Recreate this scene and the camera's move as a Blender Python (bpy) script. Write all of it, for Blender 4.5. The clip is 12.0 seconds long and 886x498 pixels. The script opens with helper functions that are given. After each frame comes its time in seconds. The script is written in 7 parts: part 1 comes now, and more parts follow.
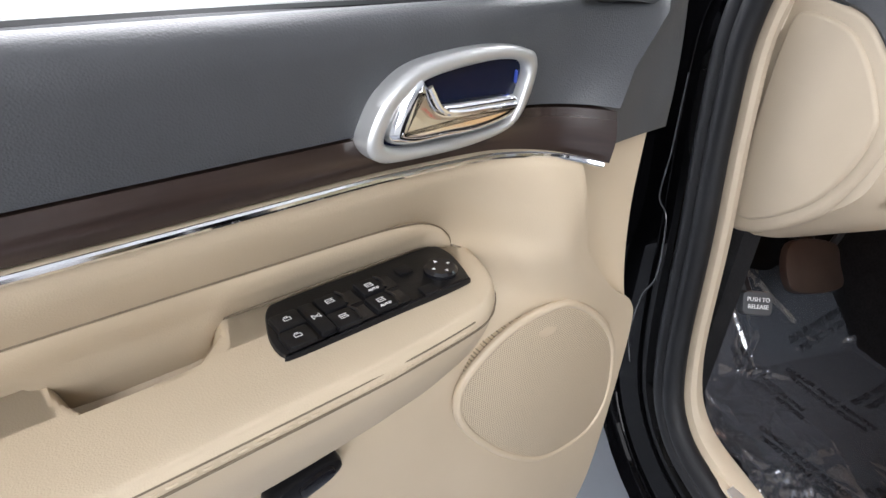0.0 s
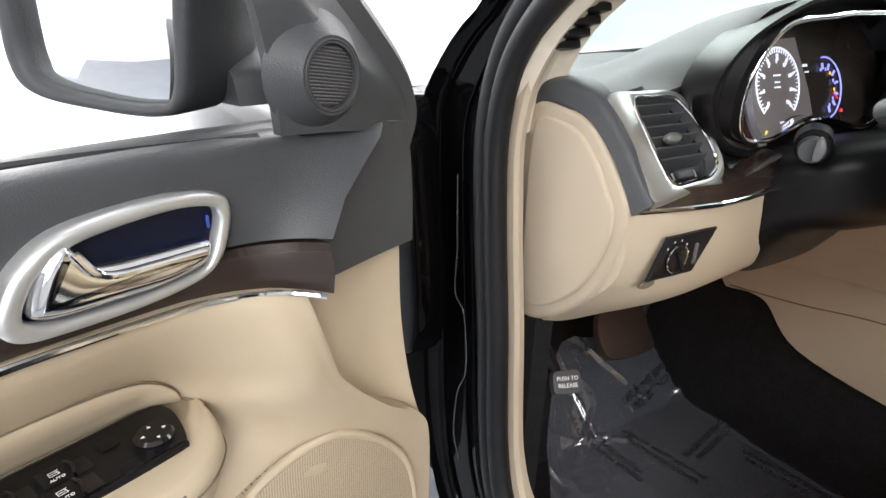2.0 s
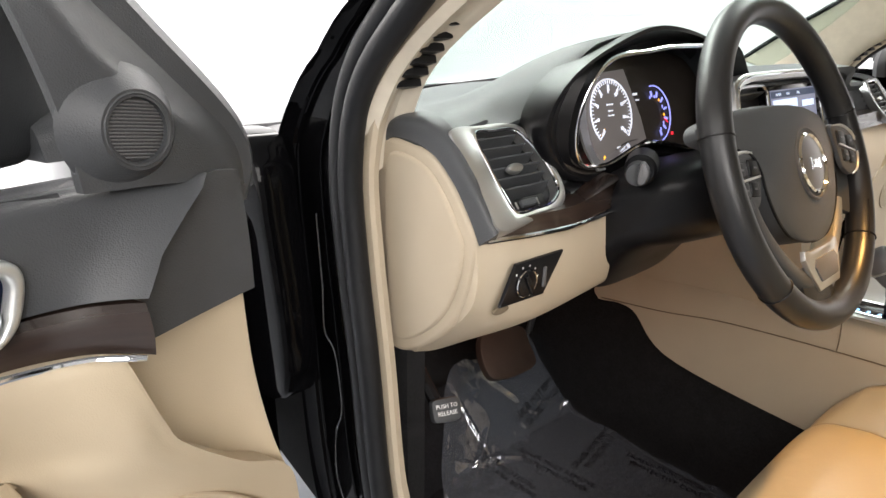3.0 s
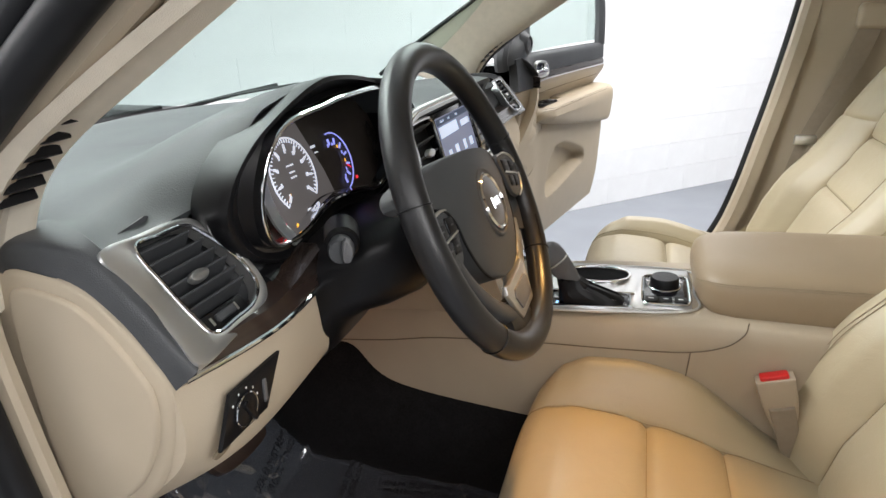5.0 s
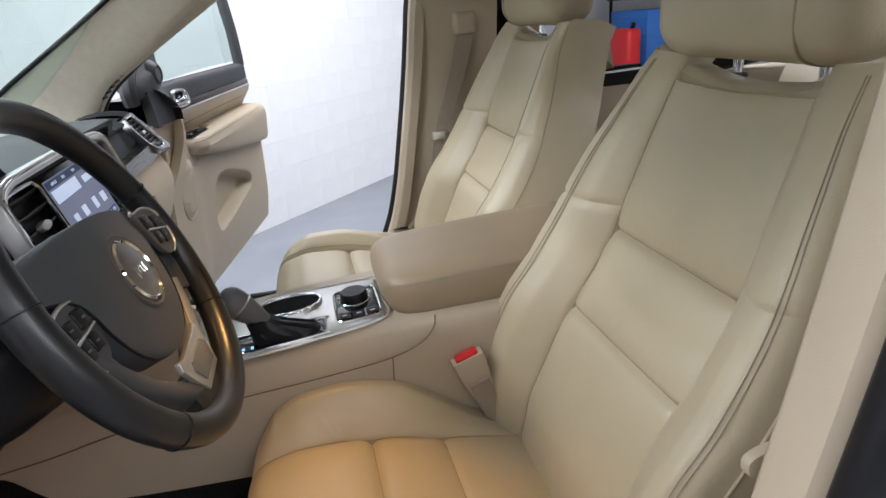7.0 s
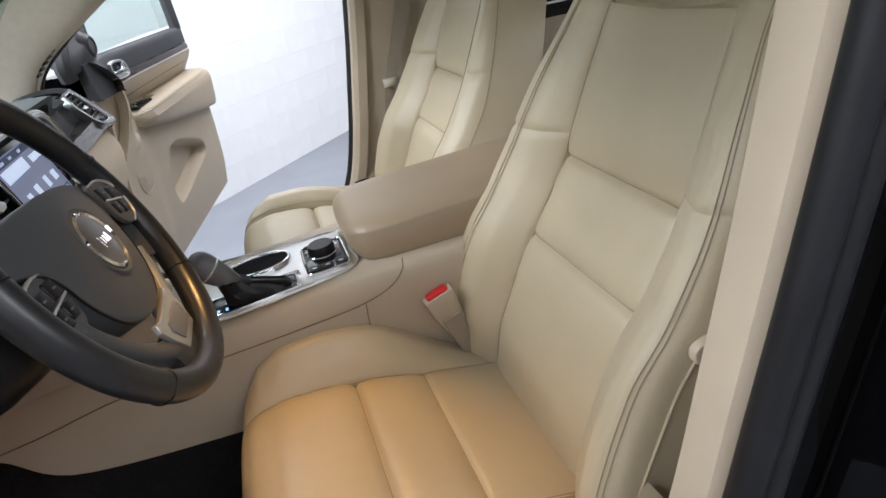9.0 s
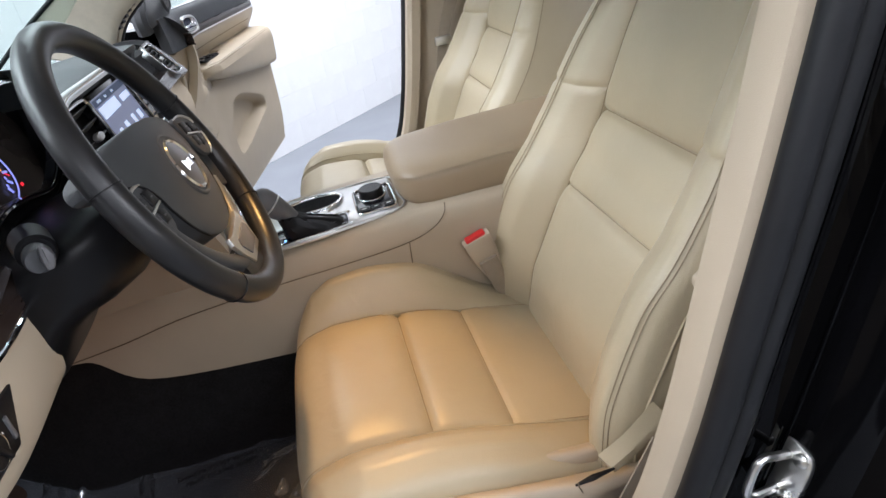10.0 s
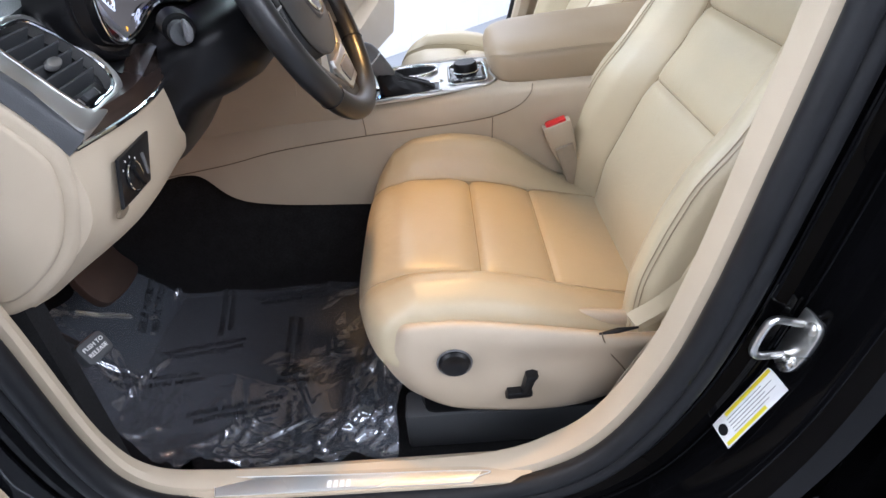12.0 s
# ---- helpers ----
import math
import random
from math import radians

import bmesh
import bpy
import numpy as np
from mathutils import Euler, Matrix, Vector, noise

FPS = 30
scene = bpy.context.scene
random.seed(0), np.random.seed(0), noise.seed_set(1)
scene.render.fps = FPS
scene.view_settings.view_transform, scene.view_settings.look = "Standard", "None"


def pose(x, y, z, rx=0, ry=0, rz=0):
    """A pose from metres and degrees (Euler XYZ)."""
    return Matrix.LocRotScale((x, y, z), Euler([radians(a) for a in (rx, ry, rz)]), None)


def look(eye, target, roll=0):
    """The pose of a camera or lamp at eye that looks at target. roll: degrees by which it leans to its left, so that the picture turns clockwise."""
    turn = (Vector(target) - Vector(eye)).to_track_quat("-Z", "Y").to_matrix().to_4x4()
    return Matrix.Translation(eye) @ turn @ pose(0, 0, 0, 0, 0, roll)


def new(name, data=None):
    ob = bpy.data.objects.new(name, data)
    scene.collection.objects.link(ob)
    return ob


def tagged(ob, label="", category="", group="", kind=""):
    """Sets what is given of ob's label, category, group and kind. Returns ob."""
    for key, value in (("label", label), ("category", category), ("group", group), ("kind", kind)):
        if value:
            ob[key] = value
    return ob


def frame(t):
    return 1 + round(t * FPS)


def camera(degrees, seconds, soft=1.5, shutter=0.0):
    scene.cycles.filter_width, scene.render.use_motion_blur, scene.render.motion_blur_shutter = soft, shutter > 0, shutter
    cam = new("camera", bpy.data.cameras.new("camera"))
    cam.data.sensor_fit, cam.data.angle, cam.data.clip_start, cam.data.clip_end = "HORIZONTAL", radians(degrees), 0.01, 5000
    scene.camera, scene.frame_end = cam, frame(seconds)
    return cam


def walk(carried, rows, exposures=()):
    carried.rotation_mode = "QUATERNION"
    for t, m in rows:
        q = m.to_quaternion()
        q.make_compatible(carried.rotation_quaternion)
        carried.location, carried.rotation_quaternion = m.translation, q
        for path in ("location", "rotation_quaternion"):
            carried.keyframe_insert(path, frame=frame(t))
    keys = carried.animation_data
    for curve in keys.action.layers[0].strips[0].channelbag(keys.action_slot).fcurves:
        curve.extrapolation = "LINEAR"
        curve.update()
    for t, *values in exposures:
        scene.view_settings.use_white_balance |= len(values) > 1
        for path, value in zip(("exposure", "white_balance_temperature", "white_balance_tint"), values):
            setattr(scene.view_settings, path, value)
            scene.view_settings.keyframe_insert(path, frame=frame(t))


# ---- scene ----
cam = camera(72.76, 12.0)
# seconds, eye x y z in metres, yaw, pitch, roll in degrees; x runs to the car's rear, y to its right, z up
ROWS = [
    (0.0, 0.1846, -1.3084, 1.2847, 69.79, -30.42, 3.32),
    (0.5, 0.1903, -1.2826, 1.2935, 67.56, -28.42, 2.84),
    (1.0, 0.1955, -1.2522, 1.2995, 64.82, -26.25, 2.42),
    (1.5, 0.1957, -1.2206, 1.3065, 61.60, -24.05, 1.95),
    (2.0, 0.1988, -1.1923, 1.3155, 57.90, -22.42, 1.68),
    (2.5, 0.2141, -1.1649, 1.3242, 53.67, -21.10, 1.32),
    (3.0, 0.2311, -1.1446, 1.3303, 48.80, -19.94, 0.83),
    (5.0, 0.1550, -1.0590, 1.4020, 18.21, -21.23, -1.31),
    (5.5, 0.1593, -1.0304, 1.4056, 9.00, -21.16, -1.63),
    (6.0, 0.1822, -1.0157, 1.4056, 0.77, -20.98, -2.51),
    (6.5, 0.1897, -1.0122, 1.4095, -6.40, -21.15, -3.59),
    (7.0, 0.1824, -1.0070, 1.4131, -12.02, -21.47, -4.77),
    (9.0, 0.1857, -1.0382, 1.4086, -14.46, -26.53, -9.88),
    (9.5, 0.1885, -1.0838, 1.4047, -11.68, -27.62, -10.42),
    (10.0, 0.1741, -1.1305, 1.4067, -8.75, -28.73, -10.03),
    (10.5, 0.1757, -1.1877, 1.3942, -4.95, -29.14, -9.57),
    (11.0, 0.1785, -1.2305, 1.3803, -2.41, -30.24, -8.11),
    (11.5, 0.1742, -1.2551, 1.3640, -0.57, -31.90, -6.37),
    (12.0, 0.1680, -1.2590, 1.3413, 1.03, -33.94, -4.86),
]


def aimed(x, y, z, yaw, pitch, roll):
    a, b = radians(yaw), radians(pitch)
    ahead = Vector((-math.sin(a) * math.cos(b), math.cos(a) * math.cos(b), math.sin(b)))
    return look((x, y, z), Vector((x, y, z)) + ahead, roll)


walk(cam, [(t, aimed(*r)) for t, *r in ROWS], [(0.0, 0.44, 6450, 15), (0.5, 0.49, 6480, 14), (1.5, 0.47, 6550, 13), (2.5, 0.41, 7050, 14), (3.0, 0.41, 7100, 14), (5.0, -0.01, 6780, 13), (5.5, -0.30, 6650, 14), (6.0, -0.39, 6580, 15), (7.0, -0.35, 6350, 15), (9.5, -0.17, 6280, 15), (12.0, 0.29, 5880, 16)])

# ---- light ----
world = bpy.data.worlds.new("world")
world.use_nodes = True
world.node_tree.nodes["Background"].inputs[0].default_value = (0.9, 0.95, 1.0, 1)
world.node_tree.nodes["Background"].inputs[1].default_value = 0.3
scene.world = world


def area_lamp(name, eye, target, sx, sy, watts, colour):
    data = bpy.data.lights.new(name, "AREA")
    data.shape, data.size, data.size_y, data.energy, data.color = "RECTANGLE", sx, sy, watts, colour
    ob = new(name, data)
    ob.matrix_world = look(eye, target)
    return ob


# unseen strip lights under the garage ceiling; the first two are tilted fill for door and console
COOL = (0.95, 0.98, 1.0)
area_lamp("lamp_strip", (1.2, -3.7, 3.3), (0.6, -1.6, 0.9), 5.0, 1.2, 88, COOL)
area_lamp("lamp_strip", (2.9, -2.2, 3.3), (0.2, -1.3, 0.9), 1.6, 3.6, 190, COOL)
area_lamp("lamp_strip", (-2.4, -0.6, 3.4), (-2.4, -0.6, 0), 1.2, 4.0, 290, COOL)
area_lamp("lamp_strip", (-5.2, -2.8, 3.4), (-5.2, -2.8, 0), 0.6, 3.0, 330, COOL)
area_lamp("lamp_strip", (1.4, 2.6, 3.4), (1.4, 2.6, 0), 5.0, 1.2, 250, COOL)
# the car's own warm map lamp in the headliner
dome = bpy.data.lights.new("lamp_map", "SPOT")
dome.energy, dome.color, dome.spot_size, dome.spot_blend, dome.shadow_soft_size = 28, (1.0, 0.55, 0.17), radians(47), 0.8, 0.02
new("lamp_map", dome).matrix_world = look((0.15, -0.17, 1.65), (0.15, -0.46, 0.8))

# the warm courtesy lamp under the dashboard
foot_lamp = bpy.data.lights.new("lamp_footwell", "POINT")
foot_lamp.energy, foot_lamp.color, foot_lamp.shadow_soft_size = 0.34, (1.0, 0.42, 0.16), 0.006
new("lamp_footwell", foot_lamp).location = (-0.36, -0.52, 0.915)

# ---- materials ----
def mat(name, colour, rough=0.5, metal=0.0, vary=0.12, scale=30.0, bump=0.0, bscale=600.0, coat=0.0, spec=0.5, stretch=None, wrinkle=0.0):
    """A surface with two scales of colour change, fine relief and uneven gloss."""
    m = bpy.data.materials.new(name)
    m.use_nodes = True
    nt = m.node_tree
    b = nt.nodes["Principled BSDF"]
    co = nt.nodes.new("ShaderNodeTexCoord")
    n1, n2 = nt.nodes.new("ShaderNodeTexNoise"), nt.nodes.new("ShaderNodeTexNoise")
    n1.inputs["Scale"].default_value, n2.inputs["Scale"].default_value = scale, scale * 0.13
    n1.inputs["Detail"].default_value, n2.inputs["Detail"].default_value = 6, 3
    for n in (n1, n2):
        src = co.outputs["Object"]
        if stretch:
            mp = nt.nodes.new("ShaderNodeMapping")
            mp.inputs["Scale"].default_value = stretch
            nt.links.new(src, mp.inputs["Vector"])
            src = mp.outputs["Vector"]
        nt.links.new(src, n.inputs["Vector"])
    add = nt.nodes.new("ShaderNodeMath")
    nt.links.new(n1.outputs["Fac"], add.inputs[0])
    nt.links.new(n2.outputs["Fac"], add.inputs[1])
    ramp = nt.nodes.new("ShaderNodeMapRange")
    ramp.inputs[1].default_value, ramp.inputs[2].default_value = 0.6, 1.4
    ramp.inputs[3].default_value, ramp.inputs[4].default_value = 1 - vary, 1 + vary
    nt.links.new(add.outputs[0], ramp.inputs[0])
    mul = nt.nodes.new("ShaderNodeMix")
    mul.data_type, mul.blend_type = "RGBA", "MULTIPLY"
    mul.inputs[0].default_value = 1
    mul.inputs[6].default_value = (*colour, 1)
    nt.links.new(ramp.outputs[0], mul.inputs[7])
    nt.links.new(mul.outputs[2], b.inputs["Base Color"])
    rr = nt.nodes.new("ShaderNodeMapRange")
    rr.inputs[1].default_value, rr.inputs[2].default_value = 0.3, 0.7
    rr.inputs[3].default_value, rr.inputs[4].default_value = max(0.02, rough * 0.82), min(1, rough * 1.18)
    nt.links.new(n2.outputs["Fac"], rr.inputs[0])
    nt.links.new(rr.outputs[0], b.inputs["Roughness"])
    b.inputs["Metallic"].default_value = metal
    b.inputs["Specular IOR Level"].default_value = spec
    b.inputs["Coat Weight"].default_value = coat
    b.inputs["Coat Roughness"].default_value = 0.04
    if bump:
        v = nt.nodes.new("ShaderNodeTexVoronoi")
        v.inputs["Scale"].default_value = bscale
        nt.links.new(co.outputs["Object"], v.inputs["Vector"])
        bp = nt.nodes.new("ShaderNodeBump")
        bp.inputs["Strength"].default_value, bp.inputs["Distance"].default_value = bump, 0.0006
        nt.links.new(v.outputs["Distance"], bp.inputs["Height"])
        nt.links.new(bp.outputs["Normal"], b.inputs["Normal"])
        if wrinkle:
            wn, wb = nt.nodes.new("ShaderNodeTexNoise"), nt.nodes.new("ShaderNodeBump")
            wn.inputs["Scale"].default_value, wn.inputs["Detail"].default_value, wn.inputs["Distortion"].default_value = 26, 4, 1.2
            nt.links.new(co.outputs["Object"], wn.inputs["Vector"])
            nt.links.new(wn.outputs["Fac"], wb.inputs["Height"])
            wb.inputs["Strength"].default_value, wb.inputs["Distance"].default_value = 1.0, wrinkle
            nt.links.new(bp.outputs["Normal"], wb.inputs["Normal"])
            nt.links.new(wb.outputs["Normal"], b.inputs["Normal"])
    return m


def glow(name, colour, strength):
    m = bpy.data.materials.new(name)
    m.use_nodes = True
    b = m.node_tree.nodes["Principled BSDF"]
    b.inputs["Base Color"].default_value = (*colour, 1)
    b.inputs["Emission Color"].default_value = (*colour, 1)
    b.inputs["Emission Strength"].default_value = strength
    return m


def glass(name, tint, rough=0.0, haze_sheen=0.0, least=0.03, crinkle=0.0):
    """A thin clear pane: see-through, with gloss that grows towards grazing views."""
    m = bpy.data.materials.new(name)
    m.use_nodes = True
    nt = m.node_tree
    tr, gl, mx, lw, mr = (nt.nodes.new(k) for k in ("ShaderNodeBsdfTransparent", "ShaderNodeBsdfGlossy", "ShaderNodeMixShader", "ShaderNodeLayerWeight", "ShaderNodeMapRange"))
    tr.inputs[0].default_value = (*tint, 1)
    gl.inputs["Roughness"].default_value = rough
    pw = nt.nodes.new("ShaderNodeMath")
    pw.operation = "POWER"
    pw.inputs[1].default_value = 4.0
    nt.links.new(lw.outputs["Facing"], pw.inputs[0])
    mr.inputs[3].default_value, mr.inputs[4].default_value = least, 0.6
    nt.links.new(pw.outputs[0], mr.inputs[0])
    nt.links.new(mr.outputs[0], mx.inputs[0])
    nt.links.new(tr.outputs[0], mx.inputs[1])
    nt.links.new(gl.outputs[0], mx.inputs[2])
    if crinkle:
        co, big, fine, add, bp = (nt.nodes.new(k) for k in ("ShaderNodeTexCoord", "ShaderNodeTexNoise", "ShaderNodeTexNoise", "ShaderNodeMath", "ShaderNodeBump"))
        for n, sc, det in ((big, 6.0, 2.0), (fine, 15.0, 2.0)):
            n.noise_type = "RIDGED_MULTIFRACTAL"
            n.inputs["Scale"].default_value, n.inputs["Detail"].default_value = sc, det
            n.inputs["Distortion"].default_value = 1.6
            nt.links.new(co.outputs["Object"], n.inputs["Vector"])
        add.operation = "MULTIPLY_ADD"
        add.inputs[1].default_value = 0.33
        nt.links.new(fine.outputs["Fac"], add.inputs[0])
        nt.links.new(big.outputs["Fac"], add.inputs[2])
        bp.inputs["Strength"].default_value, bp.inputs["Distance"].default_value = 1.0, crinkle
        nt.links.new(add.outputs[0], bp.inputs["Height"])
        nt.links.new(bp.outputs["Normal"], gl.inputs["Normal"])
    last = mx
    if haze_sheen:
        df, m2 = nt.nodes.new("ShaderNodeBsdfDiffuse"), nt.nodes.new("ShaderNodeMixShader")
        # grey-blue diffuse part: milky film plus its soft ceiling reflection, put in as colour
        df.inputs[0].default_value = (0.30, 0.33, 0.38, 1)
        m2.inputs[0].default_value = haze_sheen
        nt.links.new(mx.outputs[0], m2.inputs[1])
        nt.links.new(df.outputs[0], m2.inputs[2])
        last = m2
    nt.links.new(last.outputs[0], nt.nodes["Material Output"].inputs[0])
    return m


SEAT = mat("seat_leather", (0.427, 0.364, 0.247), 0.36, vary=0.10, scale=7, bump=0.25, bscale=700, wrinkle=0.0008)
PANEL = mat("beige_panel", (0.505, 0.418, 0.300), 0.5, vary=0.05, scale=14, bump=0.2, bscale=900)
BEIGE = mat("beige_plastic", (0.42, 0.352, 0.262), 0.55, vary=0.05, scale=14, bump=0.2, bscale=900)
LINER = mat("headliner_cloth", (0.62, 0.56, 0.46), 0.9, vary=0.08, scale=60, bump=0.4, bscale=1200)
CHAR = mat("charcoal_soft_plastic", (0.051, 0.054, 0.058), 0.52, vary=0.15, scale=20, bump=0.35, bscale=800, spec=0.4)
BLACK = mat("black_plastic", (0.0075, 0.0075, 0.0085), 0.36, vary=0.2, scale=25, bump=0.12, bscale=900, spec=0.22)
GLOSS = mat("gloss_black_plastic", (0.008, 0.008, 0.010), 0.12, vary=0.2, scale=10)
PAINT = mat("black_car_paint", (0.0022, 0.0022, 0.0026), 0.035, vary=0.3, scale=6, spec=0.09)
RUBBER = mat("rubber_seal", (0.0085, 0.009, 0.0105), 0.5, vary=0.25, scale=40, spec=0.3)
CARPET = mat("black_carpet", (0.016, 0.016, 0.017), 0.95, vary=0.5, scale=300, bump=1.0, bscale=1500, spec=0.1)
WOOD = mat("dark_wood_veneer", (0.024, 0.015, 0.012), 0.28, vary=0.55, scale=14, coat=0.4, stretch=(1.0, 1.0, 16.0))
CHROME = mat("chrome", (0.85, 0.86, 0.88), 0.07, metal=1.0, vary=0.04)
SATIN = mat("satin_silver", (0.62, 0.62, 0.61), 0.32, metal=0.9, vary=0.05)
STEEL = mat("zinc_steel", (0.72, 0.72, 0.70), 0.32, metal=1.0, vary=0.15)
WHITE = mat("white_marking", (0.8, 0.8, 0.8), 0.5)
FLOORM = mat("grey_floor_paint", (0.20, 0.215, 0.24), 0.38, vary=0.15, scale=3)
BLOCKM = mat("white_block_paint", (0.80, 0.81, 0.82), 0.55, vary=0.04, scale=9, bump=0.5, bscale=220)
PALEW = mat("off_white_wall_paint", (0.74, 0.74, 0.74), 0.7, vary=0.06, scale=4)
RIMM = mat("black_wheel_leather", (0.014, 0.014, 0.015), 0.36, vary=0.15, scale=20, bump=0.10, bscale=900, spec=0.45)
FACE = mat("smoked_cluster_face", (0.048, 0.040, 0.034), 0.25, vary=0.2, scale=15)
GREYW = mat("grey_wall_paint", (0.22, 0.22, 0.23), 0.8, vary=0.08, scale=4)
CEILM = mat("pale_ceiling_paint", (0.78, 0.78, 0.78), 0.8, vary=0.04)
WINGLASS = glass("tinted_window_glass", (0.82, 0.89, 0.87))
FILM = glass("clear_plastic_film", (0.86, 0.88, 0.92), 0.045, 0.135, 0.20, 0.005)
PRINT = mat("black_print", (0.006, 0.006, 0.007), 0.4)
MATM = mat("black_mat_pile", (0.014, 0.014, 0.016), 0.95, vary=0.5, scale=250, bump=1.0, bscale=1200, spec=0.1)
PEDAL = mat("brown_pedal_rubber", (0.026, 0.018, 0.015), 0.5, vary=0.25, scale=40)
WEB = mat("belt_webbing", (0.30, 0.25, 0.19), 0.8, vary=0.1, scale=80, bump=0.6, bscale=900)
MIRROR = mat("mirror_glass", (0.9, 0.92, 0.92), 0.01, metal=1.0, vary=0.0)
RED = mat("red_plastic", (0.62, 0.02, 0.02), 0.4)
BLUE = mat("blue_paint", (0.03, 0.16, 0.50), 0.45)
YELLOW = mat("yellow_print", (0.75, 0.65, 0.02), 0.5)
NAVY = mat("navy_gloss_plastic", (0.004, 0.007, 0.022), 0.2, vary=0.2, scale=10, spec=0.2)
AMBIENT = glow("blue_courtesy_light", (0.02, 0.05, 0.3), 0.06)


def perforated(name, base, pitch, across):
    """A copy of a surface with rows of small round holes, pitch metres apart; across is the second level direction."""
    m = base.copy()
    m.name = name
    nt = m.node_tree
    b, co = nt.nodes["Principled BSDF"], nt.nodes.new("ShaderNodeTexCoord")
    dot = nt.nodes.new("ShaderNodeVectorMath")
    dot.operation = "DOT_PRODUCT"
    dot.inputs[1].default_value = across
    sep, com = nt.nodes.new("ShaderNodeSeparateXYZ"), nt.nodes.new("ShaderNodeCombineXYZ")
    nt.links.new(co.outputs["Object"], dot.inputs[0])
    nt.links.new(co.outputs["Object"], sep.inputs[0])
    nt.links.new(dot.outputs["Value"], com.inputs[0])
    nt.links.new(sep.outputs["Z"], com.inputs[1])
    steps = [("SCALE", None), ("FRACTION", None), ("SUBTRACT", (0.5, 0.5, 0.0)), ("LENGTH", None)]
    last = com.outputs[0]
    for op, val in steps:
        v = nt.nodes.new("ShaderNodeVectorMath")
        v.operation = op
        if op == "SCALE":
            v.inputs["Scale"].default_value = 1 / pitch
        if val:
            v.inputs[1].default_value = val
        nt.links.new(last, v.inputs[0])
        last = v.outputs["Value" if op == "LENGTH" else "Vector"]
    mr = nt.nodes.new("ShaderNodeMapRange")
    mr.inputs[1].default_value, mr.inputs[2].default_value, mr.inputs[3].default_value, mr.inputs[4].default_value = 0.22, 0.36, 0.45, 1.0
    nt.links.new(last, mr.inputs[0])
    mul = nt.nodes.new("ShaderNodeMix")
    mul.data_type, mul.blend_type = "RGBA", "MULTIPLY"
    mul.inputs[0].default_value = 1
    src = b.inputs["Base Color"].links[0].from_socket
    nt.links.new(src, mul.inputs[6])
    nt.links.new(mr.outputs[0], mul.inputs[7])
    nt.links.new(mul.outputs[2], b.inputs["Base Color"])
    return m


PERF = perforated("perforated_beige_plastic", PANEL, 0.0024, (0.358, -0.934, 0.0))
# dash skin: charcoal made paler and greener, windscreen light put into its colour
DASHM = mat("windscreen_lit_dash_skin", (0.052, 0.060, 0.062), 0.56, vary=0.10, scale=18, bump=0.4, bscale=700, spec=0.3)
GREYP = mat("grey_plastic", (0.11, 0.11, 0.115), 0.42, vary=0.1, scale=20, bump=0.1, bscale=900)
DARKSAT = mat("dark_satin_metal", (0.20, 0.20, 0.205), 0.3, metal=0.8, vary=0.08)
# display glow, its grey raised to include the cover glass reflection
DIMP = glow("dim_display_panel", (0.066, 0.062, 0.062), 1.1)
GAP = mat("dark_panel_gap", (0.15, 0.118, 0.08), 0.8)
SEAM = mat("seam_thread", (0.28, 0.225, 0.145), 0.7)
ARMM = mat("brown_tan_leather", (0.295, 0.225, 0.148), 0.42, vary=0.07, scale=10, bump=0.25, bscale=700)
SATINL = mat("pale_satin_silver", (0.60, 0.61, 0.60), 0.42, metal=0.75, vary=0.05)
TRIMM = mat("pinkish_beige_plastic", (0.435, 0.366, 0.276), 0.5, vary=0.05, scale=14, bump=0.2, bscale=900)
GEARL = glow("gear_blue_light", (0.25, 0.55, 1.0), 1.5)

# ---- building helpers ----
def obj(name, bm, material, parent=None, label="", angle=35):
    bmesh.ops.recalc_face_normals(bm, faces=bm.faces[:])
    me = bpy.data.meshes.new(name)
    bm.to_mesh(me)
    bm.free()
    me.materials.append(material)
    me.shade_smooth()
    me.set_sharp_from_angle(angle=radians(angle))
    ob = new(name, me)
    if parent:
        ob.parent = parent
    if label:
        tagged(ob, label)
    return ob


part = obj


def thing(name, label, category, m=None, group="", kind=""):
    ob = new(name)
    if m is not None:
        ob.matrix_world = m
    return tagged(ob, label, category, group, kind)


def spline(pts, n, closed=False):
    """n + 1 points (n when closed) of a smooth curve through pts, at even parameter steps."""
    p = np.array(pts, float)
    k = len(p)
    out = []
    for i in range(n if closed else n + 1):
        t = i / n * (k if closed else k - 1)
        j = min(int(t), k - 1 if closed else k - 2)
        f = t - j
        if closed:
            a, b, c, d = (p[(j + q) % k] for q in (-1, 0, 1, 2))
        else:
            b, c = p[j], p[j + 1]
            a = p[j - 1] if j else 2 * b - c
            d = p[j + 2] if j + 2 < k else 2 * c - b
        out.append(0.5 * (2 * b + (c - a) * f + (2 * a - 5 * b + 4 * c - d) * f * f + (3 * b - a - 3 * c + d) * f**3))
    return np.array(out)


def gridded(ctrl, nu, nv):
    rows = [spline(r, nv) for r in ctrl]
    return np.array([spline([r[j] for r in rows], nu) for j in range(nv + 1)]).transpose(1, 0, 2)


